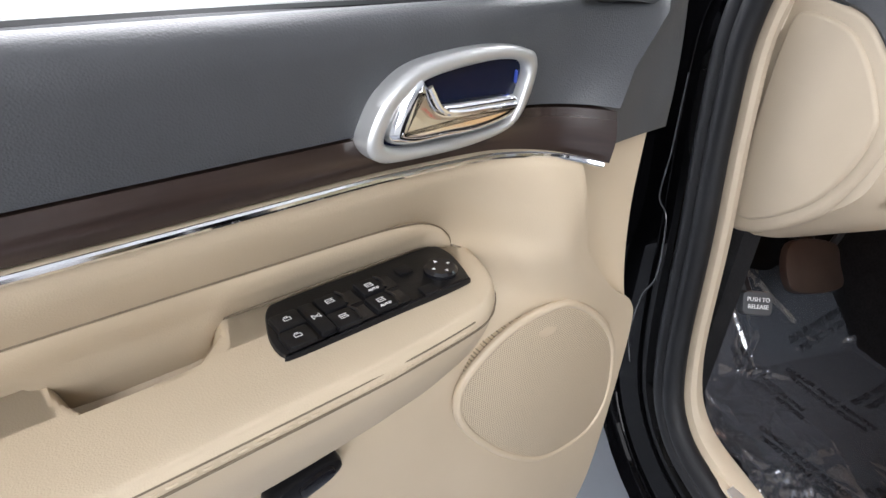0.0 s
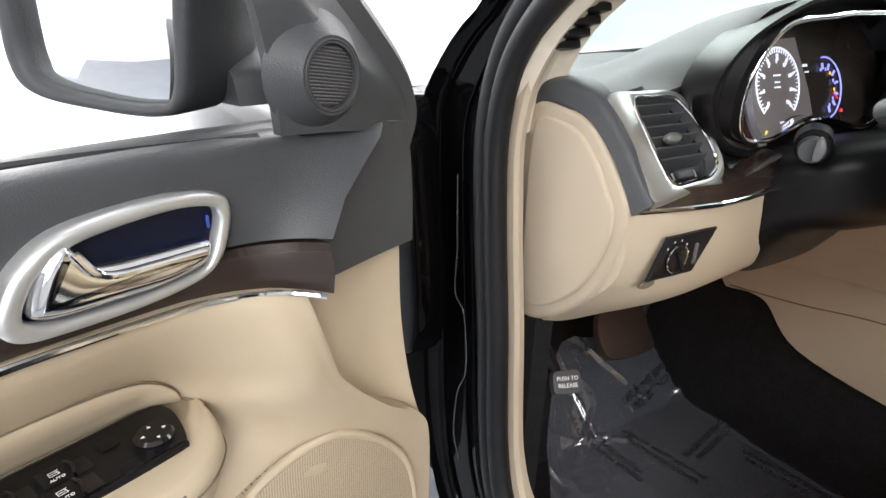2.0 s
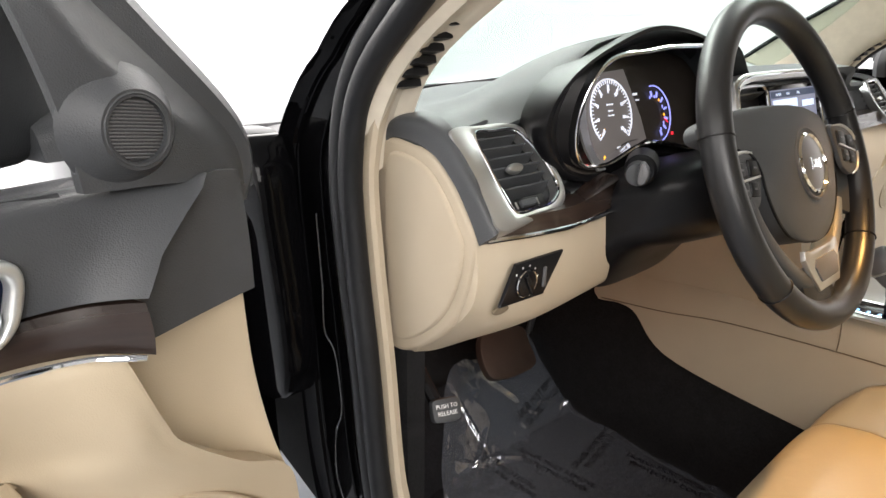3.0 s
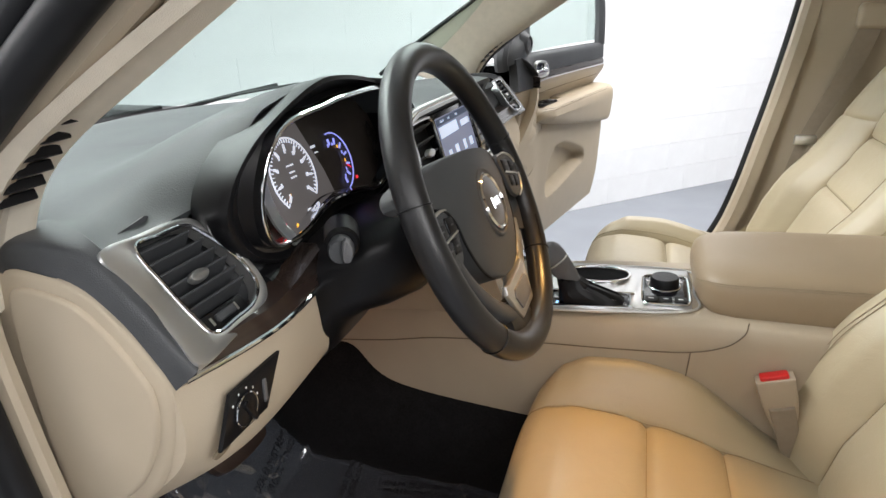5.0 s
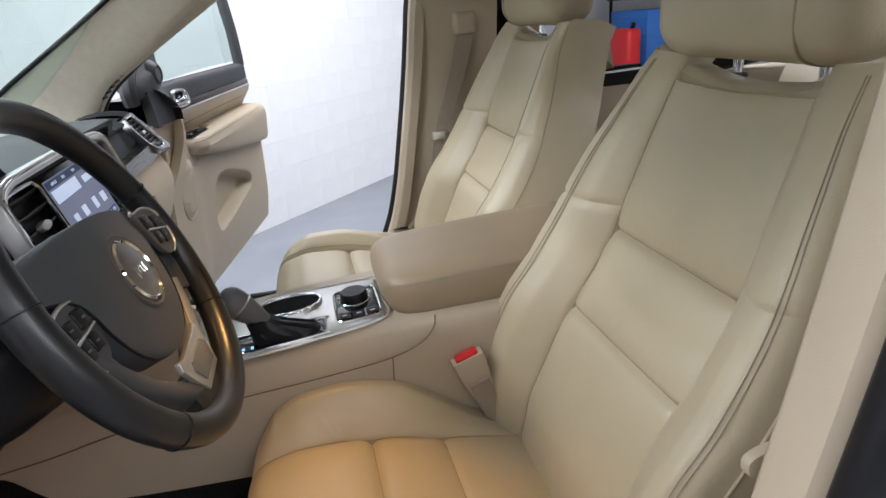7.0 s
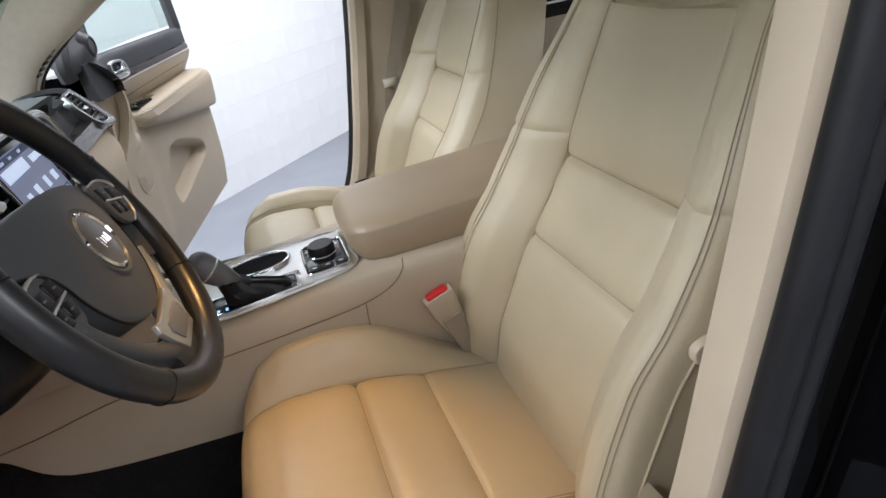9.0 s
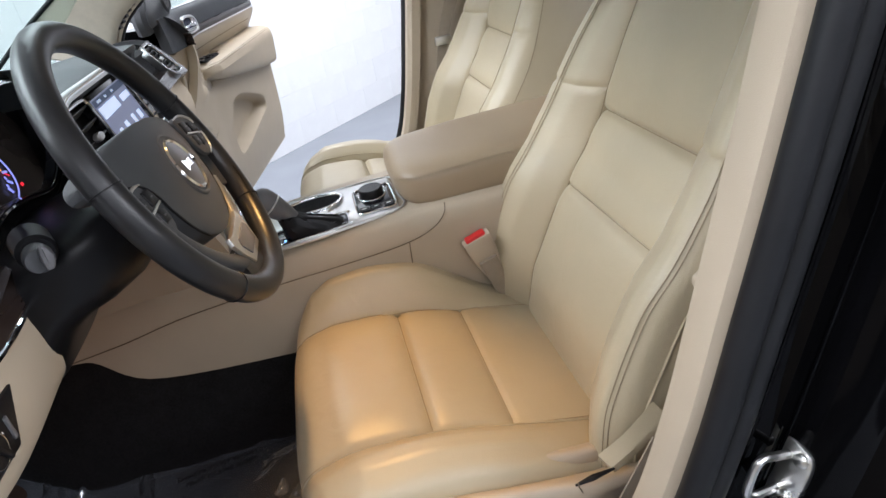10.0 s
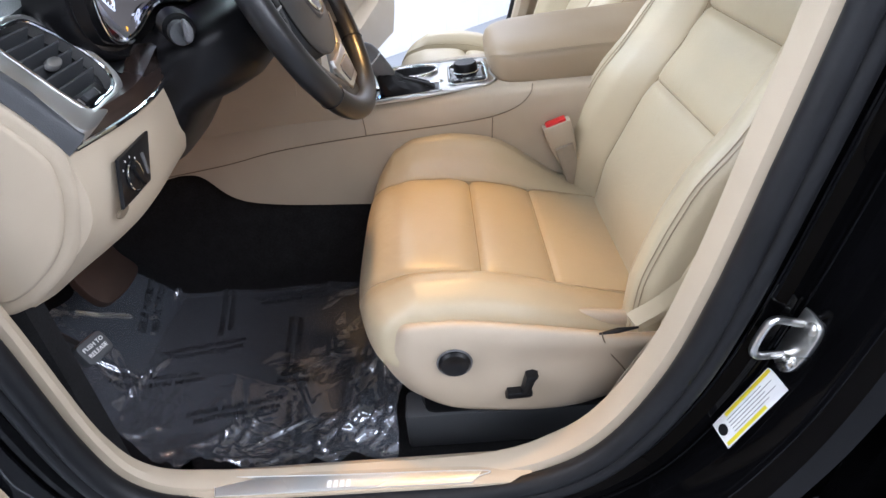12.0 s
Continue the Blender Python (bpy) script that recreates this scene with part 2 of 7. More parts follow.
def skin(g, back, puff=0.0, power=0.5, bm=None):
    """A closed slab: front grid g of points, its back moved by the vector back; puff swells the front between its edges."""
    bm = bm or bmesh.new()
    g = np.array(g, float)
    nu, nv = g.shape[0] - 1, g.shape[1] - 1
    if puff:
        du, dv = np.gradient(g, axis=0), np.gradient(g, axis=1)
        nrm = np.cross(du, dv)
        nrm /= np.linalg.norm(nrm, axis=2, keepdims=True) + 1e-9
        if (nrm @ np.array(back)).mean() > 0:
            nrm = -nrm
        a = (np.sin(np.pi * np.linspace(0, 1, nu + 1)) ** power)[:, None] * (np.sin(np.pi * np.linspace(0, 1, nv + 1)) ** power)[None]
        g = g + nrm * (a * puff)[..., None]
    f = [[bm.verts.new(p) for p in r] for r in g]
    b = [[bm.verts.new(p) for p in r] for r in g + np.array(back)]
    for i in range(nu):
        for j in range(nv):
            bm.faces.new((f[i][j], f[i + 1][j], f[i + 1][j + 1], f[i][j + 1]))
            bm.faces.new((b[i][j], b[i][j + 1], b[i + 1][j + 1], b[i + 1][j]))
    rim = [(0, j) for j in range(nv)] + [(i, nv) for i in range(nu)] + [(nu, j) for j in range(nv, 0, -1)] + [(i, 0) for i in range(nu, 0, -1)]
    for (a, c), (d, e) in zip(rim, rim[1:] + rim[:1]):
        bm.faces.new((f[a][c], b[a][c], b[d][e], f[d][e]))
    return bm


def patch(ctrl, back, nu=16, nv=16, puff=0.0, power=0.5):
    return skin(gridded(ctrl, nu, nv), back, puff, power)


def box(x0, x1, y0, y1, z0, z1, bevel=0.004, seg=2, bm=None):
    bm = bm or bmesh.new()
    made = bmesh.ops.create_cube(bm, size=1)["verts"]
    bmesh.ops.transform(bm, verts=made, matrix=Matrix.LocRotScale(((x0 + x1) / 2, (y0 + y1) / 2, (z0 + z1) / 2), None, (abs(x1 - x0), abs(y1 - y0), abs(z1 - z0))))
    if bevel:
        bmesh.ops.bevel(bm, geom=list({e for v in made for e in v.link_edges}), offset=bevel, segments=seg, affect="EDGES", profile=0.5)
    return bm


def prism(outline, place, depth, bevel=0.0, smooth=0, seg=2):
    """An outline of (a, b) raised by depth along the third axis of the matrix place, its front edge rounded."""
    pts = spline(outline, smooth, True) if smooth else np.array(outline, float)
    bm = bmesh.new()
    steps = [(0, 0)]
    if bevel:
        for k in range(seg + 1):
            w = k / seg * math.pi / 2
            steps.append((bevel * (1 - math.cos(w)), depth - bevel + bevel * math.sin(w)))
    else:
        steps.append((0, depth))
    nx = np.roll(pts, -1, 0) - np.roll(pts, 1, 0)
    nrm = np.stack([-nx[:, 1], nx[:, 0]], 1)
    nrm /= np.linalg.norm(nrm, axis=1, keepdims=True) + 1e-9
    area = (pts[:, 0] * np.roll(pts[:, 1], -1) - pts[:, 1] * np.roll(pts[:, 0], -1)).sum()
    if area < 0:
        nrm = -nrm
    rings = [[bm.verts.new(place @ Vector((*(p + q * off), h))) for p, q in zip(pts, nrm)] for off, h in steps]
    n = len(pts)
    for r, s in zip(rings, rings[1:]):
        for i in range(n):
            bm.faces.new((r[i], r[(i + 1) % n], s[(i + 1) % n], s[i]))
    bm.faces.new(rings[0][::-1])
    bm.faces.new(rings[-1])
    return bm


def ringed(outer, inner, place, depth, n=48, round_=0.3):
    """A raised frame between two closed outlines of (a, b), with a rounded section."""
    o, i = spline(outer, n, True), spline(inner, n, True)
    bm = bmesh.new()
    rows = []
    for k in range(9):
        w = math.pi * k / 8
        f, h = 0.5 - 0.5 * math.cos(w), depth * math.sin(w) ** round_ if 0 < k < 8 else 0
        rows.append([bm.verts.new(place @ Vector((*(a + (b - a) * f), h))) for a, b in zip(o, i)])
    rows.append([bm.verts.new(place @ Vector((*b, -0.012))) for b in i])
    rows.append([bm.verts.new(place @ Vector((*a, -0.012))) for a in o])
    for r, s in zip(rows, rows[1:] + rows[:1]):
        for j in range(n):
            bm.faces.new((r[j], r[(j + 1) % n], s[(j + 1) % n], s[j]))
    return bm


def tube(pts, r, n=40, sides=10, closed=False, flat=1.0, ends=True, bm=None):
    """A round bar along a smooth curve; r is a radius or a list of them along the way."""
    bm = bm or bmesh.new()
    c = spline(pts, n, closed)
    k = len(c)
    rad = np.interp(np.linspace(0, 1, k), np.linspace(0, 1, len(r)), r) if isinstance(r, (list, tuple)) else np.full(k, r)
    tan = np.roll(c, -1, 0) - np.roll(c, 1, 0) if closed else np.gradient(c, axis=0)
    rings = []
    up = Vector((0.13, 0.21, 0.97))
    for p, t, q in zip(c, tan, rad):
        t = Vector(t).normalized()
        a = (up - up.dot(t) * t).normalized()
        up = a
        b = t.cross(a)
        q = float(q)
        rings.append([bm.verts.new(Vector(p) + q * (math.cos(w) * a + flat * math.sin(w) * b)) for w in (2 * math.pi * i / sides for i in range(sides))])
    for r1, r2 in zip(rings, rings[1:] + (rings[:1] if closed else [])):
        for i in range(sides):
            bm.faces.new((r1[i], r1[(i + 1) % sides], r2[(i + 1) % sides], r2[i]))
    if not closed and ends:
        bm.faces.new(rings[0][::-1])
        bm.faces.new(rings[-1])
    return bm


def lathe(profile, place, n=28, bm=None):
    """A turned body: profile of (radius, height) about the third axis of place, closed at both ends."""
    bm = bm or bmesh.new()
    rings = [[bm.verts.new(place @ Vector((r * math.cos(w), r * math.sin(w), h))) for w in np.arange(n) * 2 * math.pi / n] for r, h in profile]
    for a, b in zip(rings, rings[1:]):
        for i in range(n):
            bm.faces.new((a[i], a[(i + 1) % n], b[(i + 1) % n], b[i]))
    bm.faces.new(rings[0][::-1])
    bm.faces.new(rings[-1])
    return bm


def sweep(curve, profile, n=80, widen=None, deepen=None):
    """A closed section of (outward, y) carried along a curve in the x-z plane, outward to the curve's right; widen scales the outward parts along the way, deepen the reach in y."""
    c = spline(curve, n)
    t = np.gradient(c, axis=0)
    nrm = np.stack([t[:, 1], -t[:, 0]], 1)
    nrm /= np.linalg.norm(nrm, axis=1, keepdims=True)
    w = np.interp(np.linspace(0, len(curve) - 1, len(c)), *zip(*widen)) if widen else np.ones(len(c))
    dp = np.interp(np.linspace(0, len(curve) - 1, len(c)), *zip(*deepen)) if deepen else np.ones(len(c))
    bm = bmesh.new()
    y0 = profile[0][1]
    rings = [[bm.verts.new((p[0] + q[0] * o * (f if o > 0.03 else 1), y0 + (y - y0) * e, p[1] + q[1] * o * (f if o > 0.03 else 1))) for o, y in profile] for p, q, f, e in zip(c, nrm, w, dp)]
    m = len(profile)
    for a, b in zip(rings, rings[1:]):
        for i in range(m):
            bm.faces.new((a[i], a[(i + 1) % m], b[(i + 1) % m], b[i]))
    bm.faces.new(rings[0])
    bm.faces.new(rings[-1][::-1])
    return bm


def frame_at(origin, a, b):
    """A matrix whose first two axes run along a and b (made square), the third out of them."""
    a = Vector(a).normalized()
    c = a.cross(Vector(b)).normalized()
    b = c.cross(a)
    m = Matrix((a, b, c)).transposed().to_4x4()
    m.translation = origin
    return m


def oval(rx, ry, n=16, power=2.0, cx=0.0, cy=0.0):
    out = []
    for w in np.arange(n) * 2 * math.pi / n:
        c, s = math.cos(w), math.sin(w)
        out.append((cx + rx * math.copysign(abs(c) ** (2 / power), c), cy + ry * math.copysign(abs(s) ** (2 / power), s)))
    return out

# ---- the garage ----
def slab(name, corners, z0, z1, material, kind="structure", label="", category=""):
    bm = bmesh.new()
    lo, hi = ([bm.verts.new((x, y, z)) for x, y in corners] for z in (z0, z1))
    n = len(corners)
    for i in range(n):
        bm.faces.new((lo[i], lo[(i + 1) % n], hi[(i + 1) % n], hi[i]))
    bm.faces.new(lo[::-1])
    bm.faces.new(hi)
    return tagged(obj(name, bm, material), label, category, kind=kind)


ROOM_W, ROOM_S, ROOM_E, OFF = -9.2, -5.55, 7.2, 3.66
slab("floor", [(ROOM_W - 1, ROOM_S - 1), (ROOM_E + 1, ROOM_S - 1), (ROOM_E + 1, ROOM_E + OFF + 1), (ROOM_E - 1, ROOM_E + OFF + 1)], -0.2, 0.0, FLOORM, label="grey painted concrete garage floor", category="floor")
slab("ceiling", [(ROOM_W - 1, ROOM_S - 1), (ROOM_E + 1, ROOM_S - 1), (ROOM_E + 1, ROOM_E + OFF + 1), (ROOM_E - 1, ROOM_E + OFF + 1)], 3.6, 3.7, CEILM, label="plain pale garage ceiling", category="ceiling")
slab("wall_south", [(ROOM_W - 1, ROOM_S), (ROOM_E, ROOM_S), (ROOM_E, ROOM_S - 0.2), (ROOM_W - 1, ROOM_S - 0.2)], 0, 3.6, PALEW, label="plain off-white painted garage wall", category="wall")
slab("wall_east", [(ROOM_E, ROOM_S), (ROOM_E + 0.2, ROOM_S), (ROOM_E + 0.2, ROOM_E + OFF), (ROOM_E, ROOM_E + OFF)], 0, 3.6, PALEW, label="plain off-white painted garage wall", category="wall")
wall_north = slab("wall_north", [(ROOM_W, ROOM_W + OFF), (ROOM_E, ROOM_E + OFF), (ROOM_E - 0.15, ROOM_E + OFF + 0.15), (ROOM_W - 0.15, ROOM_W + OFF + 0.15)], 0, 3.6, BLOCKM, label="white painted concrete block garage wall", category="wall")

# ---- the car's body ----
car_body = thing("vehicle_shell", "glossy black car body shell with open front doors", "car body")
# edge of the front door opening, from the roof down the windscreen post, along the sill and up the centre post: x, z
OPENING = [(0.42, 1.66), (0.16, 1.60), (-0.07, 1.46), (-0.237, 1.345), (-0.318, 1.27), (-0.347, 1.18), (-0.341, 1.07), (-0.322, 0.93), (-0.303, 0.76), (-0.27, 0.672), (-0.19, 0.636), (0.0, 0.628), (0.19, 0.63),
           (0.285, 0.652), (0.352, 0.708), (0.408, 0.812), (0.443, 0.933), (0.470, 1.07), (0.497, 1.22), (0.523, 1.40), (0.535, 1.56), (0.42, 1.66)]


# how wide the painted flange is along the opening, by the number of the point
FLANGE = [(0, 0.25), (2, 0.25), (3, 0.27), (4, 0.40), (5, 0.85), (9, 1.0), (12, 0.9), (14, 1.05), (18, 1.1), (20, 1.0), (21, 0.25)]


def opening_parts(side):
    s = side
    part("door_opening_trim", sweep(OPENING, [(0.0, s * 0.764), (-0.010, s * 0.758), (-0.014, s * 0.745), (-0.012, s * 0.722), (0.0, s * 0.71), (0.025, s * 0.71), (0.01, s * 0.755)], 120, None, [(0, 0.6), (4, 0.5), (5, 0.35), (8, 0.4), (9, 0.6), (10, 0.8), (12, 0.8), (13, 0.95), (21, 1.0)]), BEIGE, car_body, "beige plastic door opening trim")
    part("door_seal", sweep(OPENING, [((0.006 if s < 0 else -0.007) + 0.0145 * math.cos(w), s * (0.777 + 0.0145 * math.sin(w))) for w in np.arange(12) * math.pi / 6], 120), RUBBER, car_body, "black rubber door seal")
    part("seal_lip", sweep(OPENING, [(0.0265 + 0.0125 * math.cos(w), s * (0.781 + 0.010 * math.sin(w))) for w in np.arange(12) * math.pi / 6], 120), RUBBER, car_body, "black rubber seal lip")
    prof = [(0.015, 0.766), (0.040, 0.770), (0.047, 0.763), (0.058, 0.763), (0.066, 0.769), (0.071, 0.7745), (0.079, 0.7745), (0.085, 0.770), (0.120, 0.773), (0.150, 0.775), (0.156, 0.784), (0.166, 0.787), (0.176, 0.797), (0.178, 0.77), (0.03, 0.735)]
    part("door_frame", sweep(OPENING, [(o, s * y) for o, y in prof], 120, FLANGE), PAINT, car_body, "glossy black painted door frame")
    # added round beads, there to catch highlight lines along the flange
    for o_, y_, r_ in ((0.052, 0.7705, 0.0026), (0.092, 0.7725, 0.0022), (0.150, 0.778, 0.0030)):
        part("highlight_bead", sweep(OPENING, [(o_ + r_ * math.cos(w), s * (y_ + r_ * math.sin(w))) for w in np.arange(8) * math.pi / 4], 120, FLANGE), PAINT, car_body)
    jamb = [(0.098, 0.768), (0.101, 0.778), (0.106, 0.795), (0.110, 0.808), (0.117, 0.835), (0.124, 0.858), (0.130, 0.864), (0.165, 0.864), (0.135, 0.768)]
    part("post_jamb", sweep(OPENING[11:20], [(o_, s * y_) for o_, y_ in jamb], 80), PAINT, car_body, "glossy black jamb of the centre post")
    part("post_backing", patch([[(0.47, s * 0.764, 0.50), (0.50, s * 0.764, 0.9), (0.55, s * 0.762, 1.3), (0.58, s * 0.74, 1.60)], [(0.90, s * 0.764, 0.50), (0.90, s * 0.764, 0.9), (0.90, s * 0.762, 1.18), (0.82, s * 0.74, 1.60)]], (0, -s * 0.01, 0), 4, 10), PAINT, car_body)
    part("centre_post_skin", patch([[(0.60, s * 0.832, 0.45), (0.66, s * 0.835, 0.9), (0.71, s * 0.82, 1.22), (0.74, s * 0.76, 1.64)], [(0.72, s * 0.85, 0.45), (0.76, s * 0.855, 0.9), (0.79, s * 0.84, 1.22), (0.80, s * 0.77, 1.64)]], (0, -s * 0.03, 0), 20, 8), PAINT, car_body)
    part("rear_door_edge", patch([[(0.66, s * 0.868, 0.45), (0.705, s * 0.872, 0.9), (0.735, s * 0.862, 1.2)], [(0.67, s * 0.90, 0.45), (0.715, s * 0.905, 0.9), (0.745, s * 0.895, 1.2)], [(1.3, s * 0.93, 0.45), (1.3, s * 0.95, 0.9), (1.3, s * 0.92, 1.2)]], (0.02, -s * 0.03, 0), 16, 16), PAINT, car_body, "glossy black rear door skin")


# lighter than the body paint: the wing edge's highlight is put into its colour
EDGEM = mat("highlight_toned_edge", (0.03, 0.031, 0.034), 0.22, vary=0.3, scale=60, coat=0.5)
opening_parts(-1)
part("wing_edge", tube([(-0.398, -0.7995, 1.12), (-0.395, -0.7995, 1.058), (-0.393, -0.7995, 1.021), (-0.394, -0.7995, 0.962), (-0.371, -0.7995, 0.938), (-0.361, -0.7995, 0.86), (-0.379, -0.7995, 0.812), (-0.384, -0.7995, 0.743), (-0.368, -0.7995, 0.703)], 0.0012, 60, 6), EDGEM, car_body, "edge of the front wing with its highlight toned in")
opening_parts(1)
# roof with its cloth lining, and the closed rear half
part("headliner", patch([[(x, y, z - 0.05 * (y / 0.62) ** 2) for y in (-0.62, -0.3, 0, 0.3, 0.62)] for x, z in ((0.0, 1.66), (0.3, 1.73), (1.0, 1.75), (1.9, 1.70))], (0, 0, 0.03)), LINER, car_body, "beige cloth headliner")
part("roof", patch([[(x, y, z - 0.07 * (y / 0.7) ** 2) for y in (-0.72, -0.35, 0, 0.35, 0.72)] for x, z in ((-0.05, 1.68), (0.3, 1.77), (1.0, 1.79), (2.0, 1.74))], (0, 0, 0.02)), PAINT, car_body)
# floor pan, tunnel and bulkhead
part("floor_carpet", patch([[(x, y, z) for y in (-0.70, -0.35, 0, 0.35, 0.70)] for x, z in ((-0.80, 0.80), (-0.66, 0.62), (-0.52, 0.505), (-0.3, 0.485), (0.5, 0.485), (1.3, 0.50))], (0, 0, -0.05), 30, 6), CARPET, car_body, "black cut-pile carpet")
part("bulkhead", box(-0.95, -0.80, -0.70, 0.70, 0.5, 1.15, 0.02), CARPET, car_body)
for s in (-1, 1):
    part("kick_panel", patch([[(x, s * (0.70 - 0.02 * (x < -0.5)), z) for x in (-0.8, -0.5, -0.31)] for z in (0.50, 0.7, 0.95)], (0, s * 0.03, 0)), CARPET, car_body)
    part("sill_trim", patch([[(x, s * y, z) for x in (-0.26, -0.05, 0.12, 0.31)] for y, z in ((0.694, 0.50), (0.704, 0.60), (0.722, 0.629), (0.762, 0.633))], (0, 0, -0.02), 12, 12), BEIGE, car_body, "beige plastic sill trim")
    part("rear_side", box(0.72, 2.1, s * 0.70, s * 0.80, 0.45, 1.17, 0.02), BEIGE, car_body)
    part("front_wing", box(-2.0, -0.52, s * 0.80, s * 0.92, 0.5, 1.10, 0.05), PAINT, car_body)
    part("rear_window_frame", tube([(0.70, s * 0.73, 1.17), (1.4, s * 0.73, 1.19), (1.9, s * 0.70, 1.30), (1.7, s * 0.66, 1.62), (0.8, s * 0.66, 1.66)], 0.03, 40, 8), BLACK, car_body)
    # the sloping windscreen post, lined in beige, with demister slots at its foot
    post = part("windscreen_post", patch([[(-0.56, s * 0.665, 1.265), (-0.497, s * 0.665, 1.310), (-0.43, s * 0.66, 1.354), (-0.30, s * 0.65, 1.436), (-0.06, s * 0.60, 1.585), (0.10, s * 0.57, 1.66)], [(-0.36, s * 0.690, 1.20), (-0.335, s * 0.700, 1.243), (-0.283, s * 0.700, 1.308), (-0.16, s * 0.690, 1.388), (0.05, s * 0.635, 1.53), (0.2, s * 0.60, 1.62)], [(-0.345, s * 0.732, 1.18), (-0.332, s * 0.732, 1.235), (-0.285, s * 0.732, 1.298), (-0.19, s * 0.725, 1.366), (0.03, s * 0.68, 1.515), (0.17, s * 0.64, 1.605)], [(-0.345, s * 0.755, 1.17), (-0.325, s * 0.757, 1.225), (-0.27, s * 0.757, 1.298), (-0.16, s * 0.752, 1.372), (0.06, s * 0.715, 1.505), (0.2, s * 0.68, 1.59)]], (-0.015, s * 0.01, 0.0), 14, 30), LINER, car_body, "beige lined windscreen post")
    for k in range(6):
        x, z = -0.309 + 0.0125 * k, 1.274 + 0.0125 * k
        part("demister_slot", box(-0.026, 0.016, -0.018, 0.014, -0.0042, 0.0042, 0.001, 1), BLACK, post).data.transform(Matrix.Translation((x, s * 0.7335, z)) @ Matrix.Rotation(radians(-14), 4, "Y"))
    part("windscreen_edge", tube([(-0.60, s * 0.67, 1.24), (-0.502, s * 0.665, 1.312), (-0.435, s * 0.66, 1.356), (-0.305, s * 0.65, 1.438), (-0.065, s * 0.60, 1.587), (0.10, s * 0.57, 1.665)], 0.006, 30, 8), BLACK, car_body, "black windscreen edge")
    part("centre_post", patch([[(0.402, s * 0.746, 0.78), (0.482, s * 0.743, 1.10), (0.53, s * 0.73, 1.40), (0.545, s * 0.66, 1.66)], [(0.64, s * 0.735, 0.78), (0.655, s * 0.73, 1.10), (0.68, s * 0.705, 1.40), (0.66, s * 0.63, 1.66)], [(0.74, s * 0.73, 0.78), (0.74, s * 0.73, 1.10), (0.75, s * 0.70, 1.40), (0.74, s * 0.65, 1.66)]], (0.0, -s * 0.012, 0)), BEIGE, car_body, "beige plastic centre post trim")
# windscreen, bowed forward in the middle
WS = [[(x0 + 0.40 * (y / 0.72) ** 2 * (1 - k) + k * 0.86, y * (1 - 0.1 * k), 1.215 + 0.45 * k - 0.03 * (y / 0.72) ** 2) for y in (-0.72, -0.36, 0, 0.36, 0.72)] for k, x0 in ((0, -0.92), (0.5, -0.92), (1, -0.92))]
ws = part("windscreen", patch(WS, (0.002, 0, 0.003)), WINGLASS, car_body, "clear tinted windscreen glass")
ws.visible_shadow = False
part("wing_shoulder", prism([(-0.445, 0.85), (-0.448, 1.12), (-0.47, 1.19), (-0.505, 1.208), (-0.60, 1.20), (-0.75, 1.165), (-0.75, 0.85)], frame_at((0, -0.797, 0), (1, 0, 0), (0, 0, 1)), 0.05, 0.010, 60), PAINT, car_body, "glossy black foot of the windscreen post")
part("bonnet", patch([[(x, y, z - 0.05 * (y / 0.8) ** 2) for y in (-0.85, -0.4, 0, 0.4, 0.85)] for x, z in ((-2.0, 1.02), (-1.5, 1.12), (-1.02, 1.15))], (0, 0, -0.02)), PAINT, car_body)
part("cowl", patch([[(-1.05, y, 1.13), (-0.93 + 0.38 * (y / 0.72) ** 2, y, 1.205 - 0.03 * (y / 0.72) ** 2)] for y in (-0.72, -0.36, 0, 0.36, 0.72)], (0, 0, -0.03)), BLACK, car_body)

# ---- dashboard ----
dashboard = thing("dashboard", "charcoal and beige dashboard with wood and silver trim", "dashboard")


def smooth(t):
    t = min(1.0, max(0.0, t))
    return t * t * (3 - 2 * t)


def hood(y):
    return smooth((y + 0.66) / 0.13) * smooth((-0.15 - y) / 0.14) * (1 - 0.17 * ((y + 0.40) / 0.15) ** 2) if -0.66 < y < -0.15 else 0.0


def middle(y):
    return smooth((y + 0.34) / 0.08) * smooth((0.50 - y) / 0.30)


def dash_top_z(x, y):
    over_dials = 0.098 * hood(y) * math.exp(-((min(x + 0.20, 0)) / 0.19) ** 2)
    over_screen = 0.044 * middle(y) * math.exp(-((min(x + 0.20, 0)) / 0.28) ** 2)
    return 1.238 - 0.004 * (y / 0.72) ** 2 + max(over_dials, over_screen)


rows = []
for k in np.linspace(0, 1, 41):
    r = []
    for y in np.linspace(-0.735, 0.735, 221):
        # the front edge steps back above the outer vents and rolls down to them
        back = 1 - smooth((y + 0.642) / 0.05) if y < 0 else smooth((y - 0.57) / 0.03)
        x0, x1 = -0.92 + 0.40 * (y / 0.72) ** 2, (-0.225 + max(0.025 * hood(y), 0.068 * middle(y) * smooth((y + 0.34) / 0.05))) * (1 - back) - 0.266 * back
        x = x0 + (x1 - x0) * (1 - (1 - k) ** 1.3)
        z = dash_top_z(x, y) - (0.03 + 0.026 * (y / 0.72) ** 2) * (1 - k) ** 2 - (1 - back) * 0.012 * (1 - max(hood(y), 0.7 * middle(y))) * (max(0, k - 0.84) / 0.16) ** 2
        f = back * smooth((x + 0.335) / 0.070)
        r.append((x, y, z * (1 - f) + 1.224 * f))
    rows.append(r)
part("upper_pad", skin(rows, (-0.012, 0, -0.012)), DASHM, dashboard, "soft dashboard top with windscreen light in its grey-green colour", angle=60)
